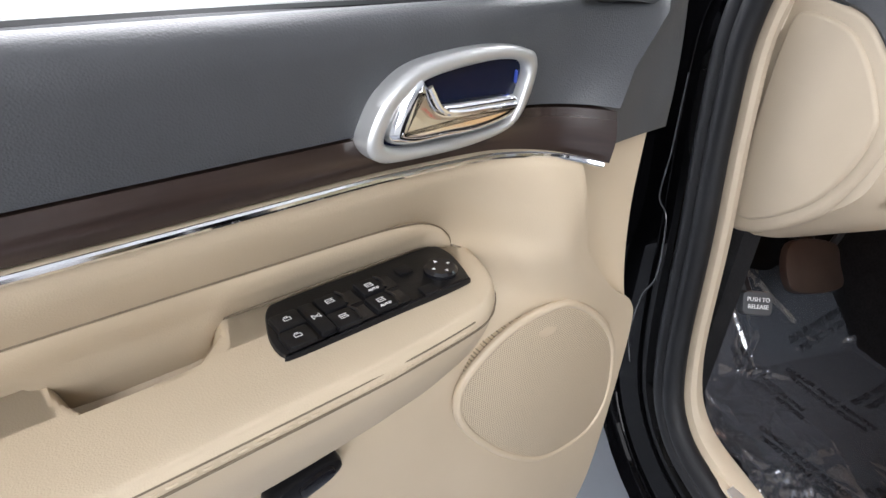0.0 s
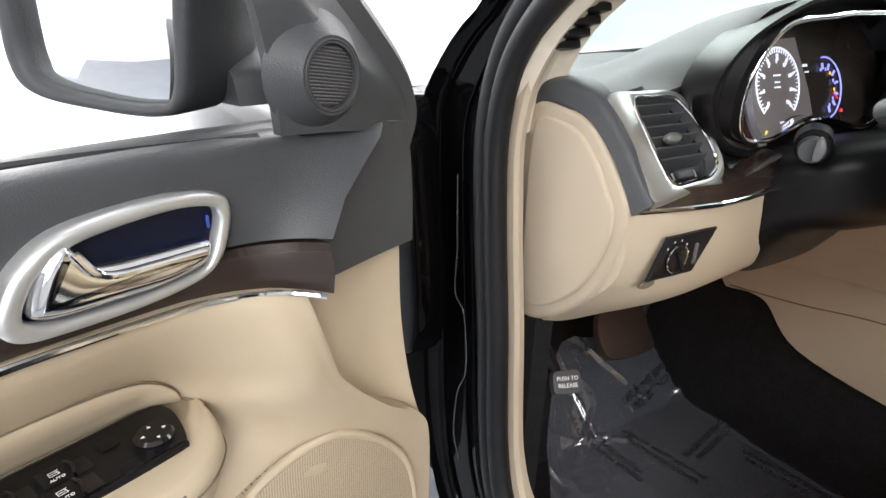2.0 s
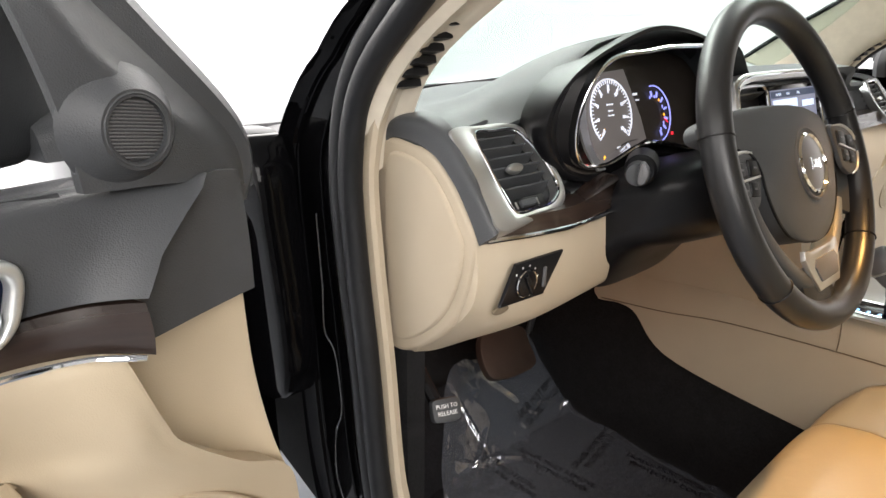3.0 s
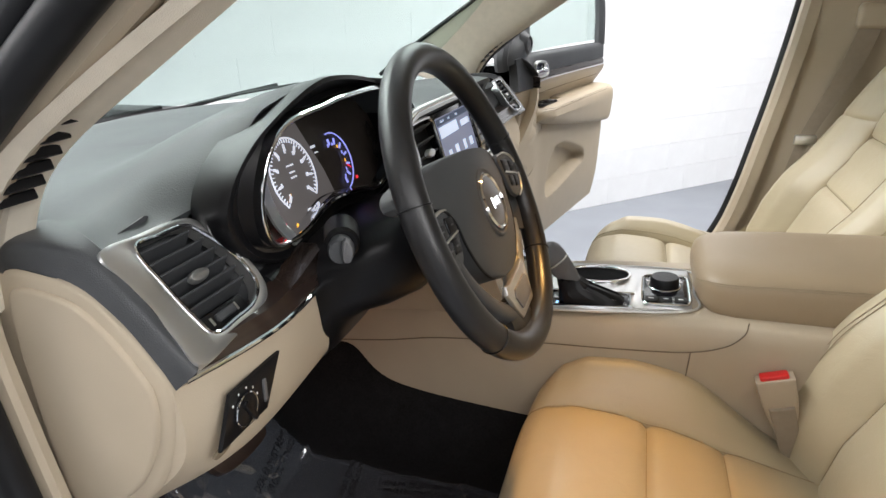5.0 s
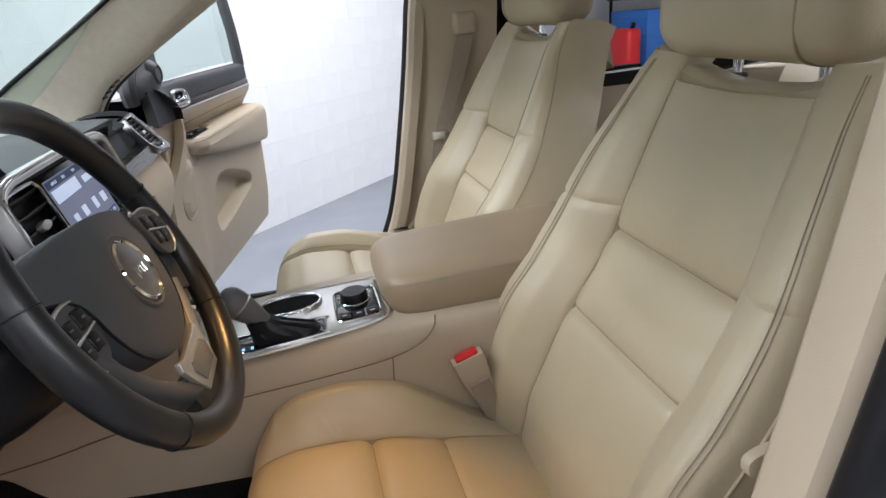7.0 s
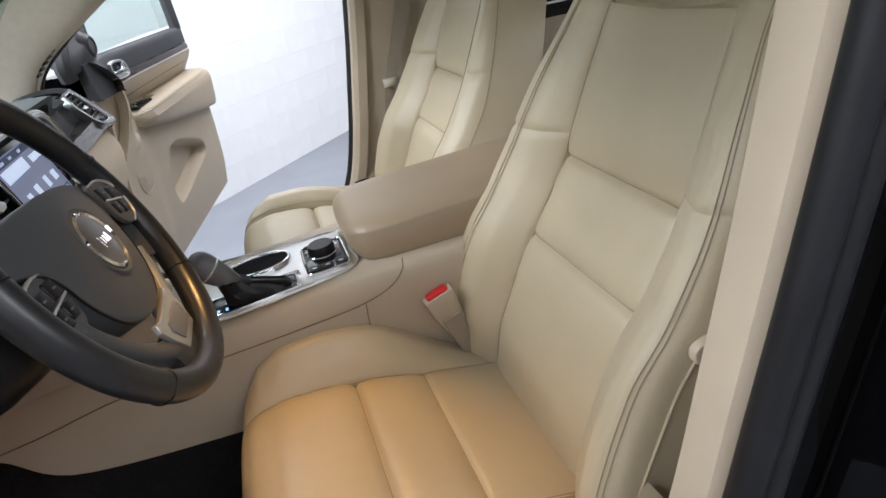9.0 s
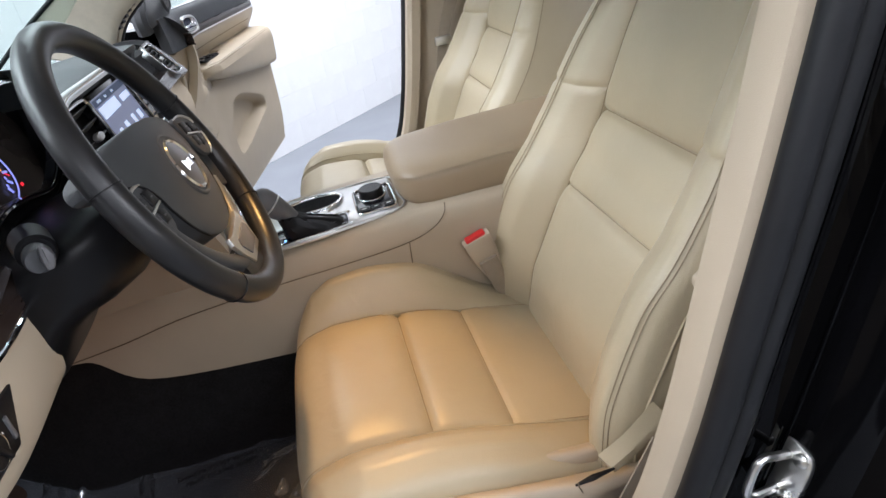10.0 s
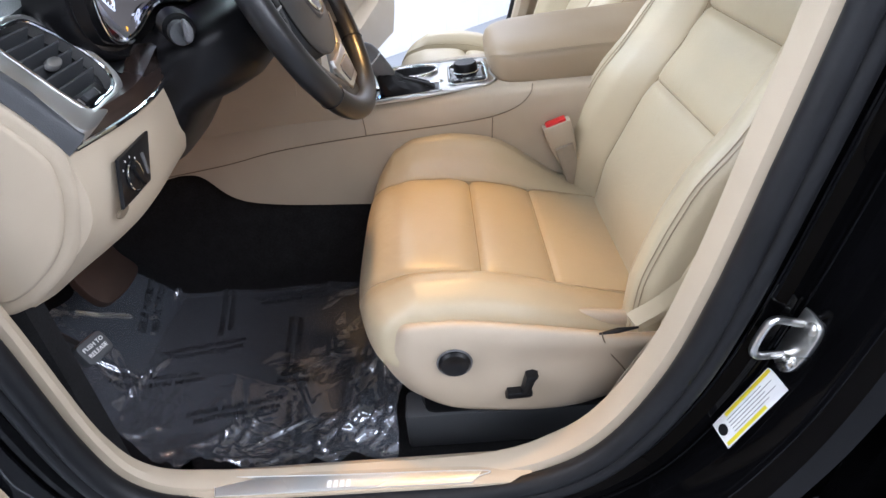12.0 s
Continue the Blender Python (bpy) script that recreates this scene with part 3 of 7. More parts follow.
# beige end caps, facing the open doors
CAP = [(-0.335, 1.216), (-0.261, 1.210), (-0.224, 1.184), (-0.195, 1.149), (-0.183, 1.121), (-0.193, 1.066), (-0.229, 1.004), (-0.301, 0.949), (-0.348, 0.955), (-0.362, 1.07), (-0.358, 1.19)]
INSET = [(-0.322, 1.200), (-0.268, 1.195), (-0.236, 1.172), (-0.211, 1.140), (-0.200, 1.114), (-0.209, 1.066), (-0.241, 1.013), (-0.302, 0.967), (-0.330, 0.980), (-0.338, 1.08), (-0.336, 1.17)]
for s in (-1, 1):
    cap = part("end_cap", prism(CAP, frame_at((0, s * 0.715, 0), (1, 0, 0), (0, 0, 1)) if s < 0 else frame_at((0, 0.74, 0), (1, 0, 0), (0, 0, 1)), 0.0225, 0.008, 60, 4), BEIGE, dashboard, "beige plastic end cap")
    if s < 0:
        part("cover_panel", prism(INSET, frame_at((0, -0.7365, 0), (1, 0, 0), (0, 0, 1)), 0.005, 0.0045, 60, 4), BEIGE, cap, "raised removable cover")
# body of the dashboard behind its faces
part("carcass", patch([[(-0.26, y, 1.215), (-0.225, y, 1.14), (-0.24, y, 1.03), (-0.345, y, 0.93)] for y in np.linspace(-0.705, 0.705, 5)], (-0.25, 0, 0), 4, 12), CHAR, dashboard)
# driver's knee panel
part("knee_panel", patch([[(-0.185, -0.735, 1.122), (-0.172, -0.69, 1.124), (-0.165, -0.62, 1.126), (-0.168, -0.52, 1.128)], [(-0.182, -0.735, 1.075), (-0.168, -0.69, 1.07), (-0.162, -0.62, 1.07), (-0.166, -0.515, 1.08)], [(-0.205, -0.733, 1.03), (-0.19, -0.69, 1.015), (-0.185, -0.62, 1.01), (-0.185, -0.49, 1.02)], [(-0.30, -0.725, 0.945), (-0.285, -0.69, 0.945), (-0.265, -0.60, 0.955), (-0.24, -0.44, 0.985)]], (-0.06, 0, 0), 18, 18), BEIGE, dashboard, "beige knee panel under the steering column")
part("glovebox_panel", patch([[(-0.20, y, 1.13), (-0.18, y, 1.05), (-0.22, y, 0.93), (-0.32, y, 0.86)] for y in (0.16, 0.4, 0.72)], (-0.06, 0, 0), 12, 12), PANEL, dashboard, "beige glovebox side of the dashboard")
# wood strip and its chrome line on the driver's side, and across the passenger's side
part("wood_strip", patch([[(-0.182, -0.722, 1.146), (-0.166, -0.66, 1.148), (-0.160, -0.60, 1.150), (-0.170, -0.50, 1.165)], [(-0.180, -0.722, 1.128), (-0.163, -0.66, 1.129), (-0.157, -0.60, 1.130), (-0.165, -0.50, 1.134)]], (-0.03, 0, 0), 6, 20), WOOD, dashboard, "dark wood strip")
part("chrome_line", tube([(-0.180, -0.724, 1.126), (-0.162, -0.66, 1.127), (-0.155, -0.60, 1.128), (-0.162, -0.50, 1.131)], 0.0028, 30, 8), CHROME, dashboard)
part("wood_strip", patch([[(-0.19, y, 1.165), (-0.18, y, 1.135)] for y in (0.18, 0.45, 0.72)], (-0.03, 0, 0)), WOOD, dashboard, "dark wood strip")


def dash_vent(s):
    """An outer vent: silver surround, dark well, slats, tab and thumb wheel."""
    m = frame_at((-0.208, 0.672 * s, 1.186), (0, 1, 0), (-0.634, 0, 0.773))
    outer = [(-0.051, 0.057), (-0.01, 0.059), (0.033, 0.058), (0.058, 0.047), (0.076, 0.002), (0.074, -0.036), (0.052, -0.054), (0.0, -0.061), (-0.047, -0.062), (-0.050, -0.030), (-0.050, 0.02)]
    inner = [(-0.020, 0.049), (0.01, 0.051), (0.041, 0.049), (0.054, 0.034), (0.066, 0.006), (0.067, -0.028), (0.046, -0.045), (0.015, -0.048), (-0.014, -0.047), (-0.020, -0.025), (-0.022, 0.010)]
    flip = -s
    outer, inner = [(flip * a, b) for a, b in outer], [(flip * a, b) for a, b in inner]
    # same silver on both sides; the far one's shade is put into a darker metal
    v = part("air_vent", ringed(outer, inner, m, 0.005, 80, 0.35), SATIN if s < 0 else DARKSAT, dashboard, "satin silver vent surround, toned darker on the far side")
    part("inner_rim", tube([(a, b, 0.003) for a, b in inner], 0.0022, 80, 8, True), CHROME, v).data.transform(m)
    part("well", prism([(a * 1.02, b * 1.02) for a, b in inner], m @ Matrix.Translation((0, 0, -0.036)), 0.004, 0, 40), BLACK, v)
    cx = 0.023 * flip
    for k in range(6):
        b = 0.040 - k * 0.0125
        right = float(np.interp(b, (-0.045, -0.028, 0.006, 0.034, 0.049), (0.040, 0.062, 0.062, 0.050, 0.036)))
        a0, a1 = sorted((flip * -0.021, flip * right))
        bl = box(a0, a1, -0.0013, 0.0013, -0.011, 0.011, 0.001, 1)
        bmesh.ops.transform(bl, verts=bl.verts, matrix=m @ Matrix.Translation((0, b, -0.010)) @ Matrix.Rotation(radians(-24), 4, "X"))
        part("slat", bl, CHAR, v)
    part("tab", prism(oval(0.012, 0.006, 16), m @ Matrix.Translation((0.016 * flip, 0.003, -0.002)), 0.007, 0.003, 24), SATIN, v)
    part("lower_face", box(min(flip * -0.014, flip * 0.045), max(flip * -0.014, flip * 0.045), -0.046, -0.030, -0.02, -0.003, 0.002), BLACK, v).data.transform(m)
    tw_ = part("thumb_wheel", box(-0.012, 0.012, -0.004, 0.004, 0, 0.007, 0.002), CHAR, v)
    tw_.data.transform(m @ Matrix.Translation((0.014 * flip, -0.038, -0.005)))
    for q in (-1, 1):
        part("thumb_mark", box(-0.0012, 0.0012, -0.004, 0.004, 0, 0.0006, 0), SATIN, v).data.transform(m @ Matrix.Translation(((0.014 + 0.017 * q) * flip, -0.038, -0.003)))
    # charcoal cheek between the vent and the end cap
    part("vent_cheek", patch([[(-0.345, s * 0.735, 1.19), (-0.325, s * 0.738, 1.217), (-0.262, s * 0.738, 1.212), (-0.222, s * 0.738, 1.186), (-0.194, s * 0.737, 1.150), (-0.181, s * 0.735, 1.124)], [(-0.35, s * 0.732, 1.225), (-0.31, s * 0.735, 1.240), (-0.255, s * 0.732, 1.232), (-0.212, s * 0.730, 1.196), (-0.186, s * 0.728, 1.163), (-0.168, s * 0.725, 1.136)], [(-0.36, s * 0.69, 1.236), (-0.32, s * 0.69, 1.243), (-0.252, s * 0.715, 1.236), (-0.208, s * 0.717, 1.192), (-0.186, s * 0.717, 1.162), (-0.170, s * 0.716, 1.140)]], (-0.01, -s * 0.012, -0.008), 12, 30), CHAR, dashboard, "charcoal cheek beside the vent")
    return v


dash_vent(-1)
dash_vent(1)

rows = []
for y in np.linspace(-0.665, -0.535, 20):
    zt = float(np.interp(y, (-0.665, -0.630, -0.60, -0.57, -0.535), (1.226, 1.232, 1.205, 1.180, 1.166)))
    dp = 0.045 * smooth((-0.598 - y) / 0.016)
    rows.append([(-0.236 - dp, y, zt), (-0.226 - dp, y, 0.5 * zt + 0.58), (-0.198 - dp, y, 1.155), (-0.182 - dp, y, 1.125)])
part("dash_face", skin(gridded(rows, 40, 12), (-0.02, 0, -0.01)), CHAR, dashboard, "charcoal dashboard face")
part("lower_face_trim", patch([[(-0.235, y, 1.172), (-0.215, y, 1.163), (-0.185, y, 1.152), (-0.180, y, 1.125)] for y in (-0.58, -0.45, -0.3, -0.19)], (-0.02, 0, -0.01), 20, 12), BLACK, dashboard, "black trim below the dials")
# instrument cluster under its hood
CL = frame_at((-0.196, -0.392, 1.232), (0.0, 1, 0), (-0.30, 0, 1))
out = [(-0.185, 0.005), (-0.148, 0.062), (-0.06, 0.074), (0.0, 0.078), (0.10, 0.075), (0.16, 0.045), (0.165, -0.02), (0.11, -0.062), (0.03, -0.050), (-0.04, -0.044), (-0.112, -0.062), (-0.168, -0.052)]
CR = frame_at((-0.190, -0.392, 1.238), (0.0, 1, 0), (0.10, 0, 1))
cl = part("instrument_panel", ringed([(a * 1.02, b * 1.03) for a, b in out], [(a * 0.99, b * 0.97) for a, b in out], CR, 0.005, 120), CHROME, dashboard, "chrome edged instrument cluster")
part("chrome_trim", tube([CR @ Vector((a, b, 0.002)) for a, b in out], 0.0030, 120, 8, True), CHROME, cl)
# rounded cowl that frames the dials
LIP = [(-0.626, 1.238), (-0.588, 1.290), (-0.475, 1.331), (-0.392, 1.336), (-0.285, 1.316), (-0.213, 1.270), (-0.203, 1.212), (-0.272, 1.166), (-0.362, 1.173), (-0.422, 1.176), (-0.512, 1.157), (-0.588, 1.180)]
bm = bmesh.new()
rings = [[] for _ in range(8)]
for (a, b), (yl, zl) in zip(spline(out, 120, True), spline(LIP, 120, True)):
    chrome_ = CR @ Vector((a, b, -0.003))
    up = smooth((zl - 1.19) / 0.10)
    lip = Vector((-0.196 + 0.012 * up, yl, zl))
    away = Vector((0, yl + 0.40, zl - 1.245)).normalized()
    deep = chrome_.lerp(lip, 0.35) + Vector((-0.012, 0, 0))
    rings[0].append(CR @ Vector((a * 1.0, b * 1.0, -0.03)))
    rings[1].append(chrome_)
    rings[2].append(deep)
    rings[3].append(chrome_.lerp(lip, 0.80) + Vector((-0.002, 0, 0)))
    rings[4].append(lip + Vector((0.002, 0, 0)) - 0.002 * away)
    rings[5].append(lip + 0.003 * away + Vector((0.0005, 0, 0)))
    rings[6].append(lip + 0.006 * away * (1 - 0.6 * up) + Vector((-0.010, 0, 0)))
    rings[7].append(lip + Vector((-0.050, 0, 0)) - 0.010 * away)
rings = [[bm.verts.new(q) for q in r] for r in rings]
for r, q in zip(rings, rings[1:]):
    for i in range(120):
        bm.faces.new((r[i], r[(i + 1) % 120], q[(i + 1) % 120], q[i]))
part("cluster_cowl", bm, BLACK, cl, "black cowl round the dials", angle=60)
part("face", prism([(a * 1.02, b * 1.10) for a, b in out], CL @ Matrix.Translation((0, 0, -0.03)), 0.004, 0, 80), FACE, cl)
part("back", prism([(a * 1.0, b * 1.2) for a, b in out], CL @ Matrix.Translation((0, 0, -0.042)), 0.004, 0, 80), BLACK, cl)
part("speed_panel", prism([(-0.130, 0.058), (-0.03, 0.064), (-0.004, 0.0), (0.006, -0.046), (-0.05, -0.048), (-0.115, -0.060), (-0.135, -0.02)], CL @ Matrix.Translation((0, 0, -0.026)), 0.001), DIMP, cl, "dim lit speed display with glass reflection in its grey")
part("side_crescent", patch([[(-0.142, 0.050, -0.012), (-0.158, 0.01, -0.010), (-0.154, -0.03, -0.010), (-0.132, -0.060, -0.012)], [(-0.122, 0.048, -0.018), (-0.132, 0.008, -0.018), (-0.129, -0.03, -0.018), (-0.108, -0.060, -0.018)]], (0, 0, -0.003), 6, 24), SATIN, cl, "satin silver cluster side").data.transform(CL)
DIAL = glow("dial_white_light", (0.80, 0.86, 1.0), 0.6)
BLUEL = glow("dial_blue_light", (0.34, 0.38, 1.0), 0.75)
AMBER = glow("warning_amber_light", (1.0, 0.5, 0.05), 1.0)
REDL = glow("warning_red_light", (1.0, 0.03, 0.05), 1.0)


def dial(cx, cy, r, a0, a1, n, material, w):
    d = part("dial", tube([(cx + r * math.cos(a), cy + r * math.sin(a), -0.023) for a in np.linspace(a0, a1, 14)], w, 40, 6), material, cl)
    d.data.transform(CL)
    for a in np.linspace(a0, a1, n):
        t = box(-0.004, 0.004, -0.0013, 0.0013, -0.0008, 0.0008, 0)
        bmesh.ops.transform(t, verts=t.verts, matrix=CL @ Matrix.Translation((cx + (r - 0.011) * math.cos(a), cy + (r - 0.011) * math.sin(a), -0.023)) @ Matrix.Rotation(a, 4, "Z"))
        part("mark", t, material, cl)


dial(-0.072, 0.008, 0.044, radians(225), radians(-45), 9, DIAL, 0.0010)
for a0 in np.linspace(radians(225), radians(-45), 41):
    t = box(-0.0022, 0.0022, -0.0005, 0.0005, -0.0005, 0.0005, 0)
    bmesh.ops.transform(t, verts=t.verts, matrix=CL @ Matrix.Translation((-0.072 + 0.0405 * math.cos(a0), 0.008 + 0.0405 * math.sin(a0), -0.023)) @ Matrix.Rotation(a0, 4, "Z"))
    part("fine_mark", t, DIAL, cl)
dial(0.030, 0.0, 0.039, radians(98), radians(-72), 7, BLUEL, 0.0010)


def lit_bar(name, a, b, w, h, material, turn=0.0):
    """A small lit figure or symbol on the cluster face."""
    bm = box(-w / 2, w / 2, -h / 2, h / 2, 0, 0.0008, 0)
    bmesh.ops.transform(bm, verts=bm.verts, matrix=CL @ Matrix.Translation((a, b, -0.0245)) @ Matrix.Rotation(turn, 4, "Z"))
    part(name, bm, material, cl)


for k in range(9):
    w = radians(225 - 270 * k / 8)
    for q in (-0.5, 0.5) if k > 4 else (0,):
        lit_bar("dial_figure", -0.072 + 0.0285 * math.cos(w) + 0.003 * q, 0.008 + 0.0285 * math.sin(w), 0.0013 if k > 4 else 0.0022, 0.0045, DIAL)
for k in range(7):
    w = radians(105 - 165 * k / 6)
    lit_bar("dial_figure", 0.030 + 0.0245 * math.cos(w), 0.0 + 0.0245 * math.sin(w), 0.0024, 0.004, BLUEL if k not in (2, 4) else AMBER)
for k, (w, b) in enumerate(((0.014, 0.020), (0.010, 0.012), (0.012, 0.006))):
    lit_bar("message_bar", -0.072, b, w, 0.0018, DIAL)
lit_bar("message_bar", -0.060, -0.036, 0.018, 0.0022, DIAL)
lit_bar("message_bar", -0.012, 0.030, 0.010, 0.003, DIAL)
lit_bar("message_bar", -0.008, 0.022, 0.008, 0.002, DIAL)
lit_bar("warning_light", -0.122, -0.040, 0.008, 0.006, REDL)
lit_bar("warning_light", -0.098, -0.046, 0.003, 0.005, AMBER, 0.5)
lit_bar("warning_light", 0.070, -0.030, 0.005, 0.004, REDL)
lit_bar("needle", -0.094, -0.014, 0.011, 0.0013, AMBER, radians(45))
lit_bar("needle", 0.058, -0.010, 0.012, 0.0012, REDL, radians(-42))
# centre stack: silver frame round vents and touch screen
ST = frame_at((-0.128, -0.090, 1.212), (0, 1, 0), (-0.30, 0, 1))
SO = ST @ Matrix.Translation((-0.022, 0, 0))
stack = part("centre_panel", ringed(oval(0.206, 0.072, 24, 7), oval(0.192, 0.059, 24, 7), SO, 0.010, 96), SATIN, dashboard, "satin silver centre stack frame")
part("frame_line", tube([(a, b, 0.009) for a, b in spline(oval(0.199, 0.066, 24, 7), 96, True)], 0.0022, 96, 8, True), CHROME, stack).data.transform(SO)
part("back", prism(oval(0.194, 0.061, 24, 7), SO @ Matrix.Translation((0, 0, -0.03)), 0.010, 0, 60), BLACK, stack)
SCREEN = glow("screen_light", (0.15, 0.17, 0.25), 0.9)
UIPALE = glow("screen_pale_light", (0.55, 0.66, 0.85), 0.9)
UIDARK = glow("screen_dark_light", (0.03, 0.05, 0.10), 0.6)
ts = part("touch_screen", box(-0.098, 0.098, -0.058, 0.052, -0.018, -0.004, 0.003), GLOSS, stack, "touch screen with gloss black edge")
ts.data.transform(ST)
for a0, a1, b0, b1, mt in ((-0.088, 0.088, -0.050, 0.044, SCREEN), (-0.086, 0.086, 0.032, 0.042, UIDARK), (-0.070, -0.050, 0.035, 0.039, UIPALE), (-0.030, -0.018, 0.035, 0.039, UIPALE), (0.010, 0.022, 0.035, 0.039, UIPALE), (-0.082, 0.010, 0.012, 0.029, UIPALE), (0.030, 0.078, 0.014, 0.024, UIPALE), (-0.066, -0.052, -0.026, -0.010, UIPALE), (-0.030, -0.014, -0.022, -0.008, UIPALE), (-0.028, -0.016, -0.030, -0.026, UIPALE), (0.016, 0.030, -0.024, -0.008, UIPALE), (0.052, 0.070, -0.024, -0.010, UIPALE), (-0.078, 0.080, -0.047, -0.037, UIDARK), (0.040, 0.056, -0.045, -0.039, UIPALE), (0.062, 0.076, -0.045, -0.039, UIPALE)):
    part("screen_tile", box(a0, a1, b0, b1, -0.0045, -0.0034 if mt is SCREEN else -0.0028, 0), mt, ts).data.transform(ST)
for c in (-0.158, 0.142):
    for k in range(5):
        part("slat", box(c - 0.044, c + 0.044, -0.0014, 0.0014, -0.010, 0.010, 0.001, 1), CHAR, stack).data.transform(ST @ Matrix.Translation((0, -0.040 + 0.020 * k, -0.010)) @ Matrix.Rotation(radians(-24), 4, "X"))
    part("tab", prism(oval(0.014, 0.006, 16), ST @ Matrix.Translation((c, 0.005, -0.002)), 0.008, 0.003, 24), SATIN, stack)
    part("vent_rim", tube([(c + a, b, 0.001) for a, b in spline(oval(0.048, 0.053, 20, 6), 60, True)], 0.0025, 60, 8, True), CHROME, stack).data.transform(ST)
part("lower_console_face", patch([[(-0.10, y, 1.14), (-0.09, y, 1.06), (-0.10, y, 0.97)] for y in (-0.16, 0, 0.16)], (-0.15, 0, 0)), BEIGE, dashboard, "beige lower side of the centre stack")
# headlamp switch panel
HL = frame_at((-0.1625, -0.672, 1.080), (-0.02, 1, 0), (0.02, 0, 1))
hl = part("headlamp_switch", prism([(-0.052, -0.022), (0.020, -0.026), (0.050, 0.020), (-0.030, 0.022)], HL, 0.004, 0.0015), BLACK, dashboard, "black headlamp switch panel")
part("rotary_knob", lathe([(0.015, 0.0), (0.015, 0.0045), (0.0125, 0.006), (0.001, 0.006)], HL @ Matrix.Translation((-0.014, -0.003, 0.003))), BLACK, hl)
part("knob_ring", tube([(0.0155 * math.cos(w) - 0.014, 0.0155 * math.sin(w) - 0.003, 0.0065) for w in np.arange(8) * math.pi / 4], 0.0012, 24, 6, True), CHROME, hl).data.transform(HL)
part("release_slot", prism(oval(0.012, 0.005, 12), frame_at((-0.171, -0.710, 1.048), (0, 1, 0), (0.2, 0, 1)), 0.003, 0.001, 20), GAP, dashboard)
part("knob_grip", box(-0.003, 0.003, -0.014, 0.014, 0.0, 0.005, 0.0015), BLACK, hl).data.transform(HL @ Matrix.Translation((-0.014, -0.003, 0.008)) @ Matrix.Rotation(0.5, 4, "Z"))
for k in range(5):
    a_ = radians(10 + 32 * k)
    part("switch_mark", box(-0.0007, 0.0007, -0.0010, 0.0010, 0, 0.0005, 0), WHITE, hl).data.transform(HL @ Matrix.Translation((-0.014 + 0.0205 * math.cos(a_), -0.003 + 0.0195 * math.sin(a_), 0.004)))
part("dimmer_wheel", box(-0.0025, 0.0025, -0.012, 0.012, 0, 0.003, 0.001), GREYP, hl).data.transform(HL @ Matrix.Translation((0.018, -0.004, 0.003)))
# steering column shroud with the ignition
bm = bmesh.new()
rings = []
for x, yl, yr, zt, zb in ((-0.24, -0.537, -0.25, 1.165, 0.985), (-0.20, -0.537, -0.25, 1.17, 0.995), (-0.175, -0.535, -0.253, 1.178, 1.03), (-0.15, -0.533, -0.256, 1.186, 1.062), (-0.125, -0.530, -0.262, 1.192, 1.078), (-0.10, -0.520, -0.272, 1.198, 1.086), (-0.07, -0.497, -0.292, 1.203, 1.100), (-0.052, -0.47, -0.314, 1.198, 1.118), (-0.046, -0.44, -0.344, 1.185, 1.14)):
    rings.append([bm.verts.new((x + 0.02 * (b - (zt + zb) / 2), a, b)) for a, b in oval((yr - yl) / 2, (zt - zb) / 2, 40, 3.2, (yl + yr) / 2, (zt + zb) / 2)])
for r, q in zip(rings, rings[1:]):
    for i in range(40):
        bm.faces.new((r[i], r[(i + 1) % 40], q[(i + 1) % 40], q[i]))
bm.faces.new(rings[-1])
bm.faces.new(rings[0][::-1])
part("column_shroud", bm, BLACK, dashboard, "black steering column shroud")
ig = part("ignition_knob", lathe([(0.011, -0.03), (0.012, -0.004), (0.0132, 0.0), (0.0132, 0.010), (0.0118, 0.013), (0.001, 0.013)], frame_at((-0.118, -0.556, 1.187), (0.85, 0.45, 0), (0, 0, 1)), 32), CHAR, dashboard, "grey ignition knob")
part("collar", lathe([(0.019, -0.05), (0.018, -0.010), (0.015, -0.006), (0.001, -0.006)], frame_at((-0.118, -0.553, 1.187), (0.85, 0.45, 0), (0, 0, 1)), 32), BLACK, ig)
part("key_tab", prism([(-0.003, -0.010), (0.004, -0.012), (0.008, 0.0), (0.003, 0.011), (-0.002, 0.008)], frame_at((-0.108, -0.566, 1.191), (0.85, 0.45, 0), (0, 0, 1)), 0.010, 0.003, 24), GREYP, ig)

# ---- steering wheel ----
WC, WR, WT = Vector((-0.017, -0.392, 1.197)), 0.177, 0.425
WM = frame_at(WC, (0, 1, 0), (-math.sin(WT), 0, math.cos(WT)))
wheel = thing("steering_wheel", "black leather steering wheel with silver spoke trim", "steering wheel")
part("rim", tube([(WR * math.cos(w), WR * math.sin(w), 0) for w in np.arange(16) * math.pi / 8], 0.0165, 96, 16, True), RIMM, wheel, "black leather rim").data.transform(WM)
# airbag cover: a domed shield whose upper wings run out to the rim
HM = WM @ Matrix.Rotation(radians(-8), 4, "Z")
SHIELD = ((0.060, 0.035), (0.057, 0.085), (0.050, 0.128), (0.040, 0.158), (0.024, 0.163), (0.014, 0.140), (0.004, 0.112), (-0.012, 0.102), (-0.034, 0.097), (-0.058, 0.085), (-0.076, 0.068), (-0.088, 0.046), (-0.093, 0.026))
hub = part("airbag_cover", skin(gridded([[(a, b, 0.016 - 1.05 * a * a - 1.6 * b * b - 0.004 * (abs(a) / w) ** 6) for a in np.linspace(-w, w, 13)] for b, w in SHIELD], 40, 40), (0, 0, -0.022)), CHAR, wheel, "charcoal airbag cover with wings to the rim")
hub.data.transform(HM)
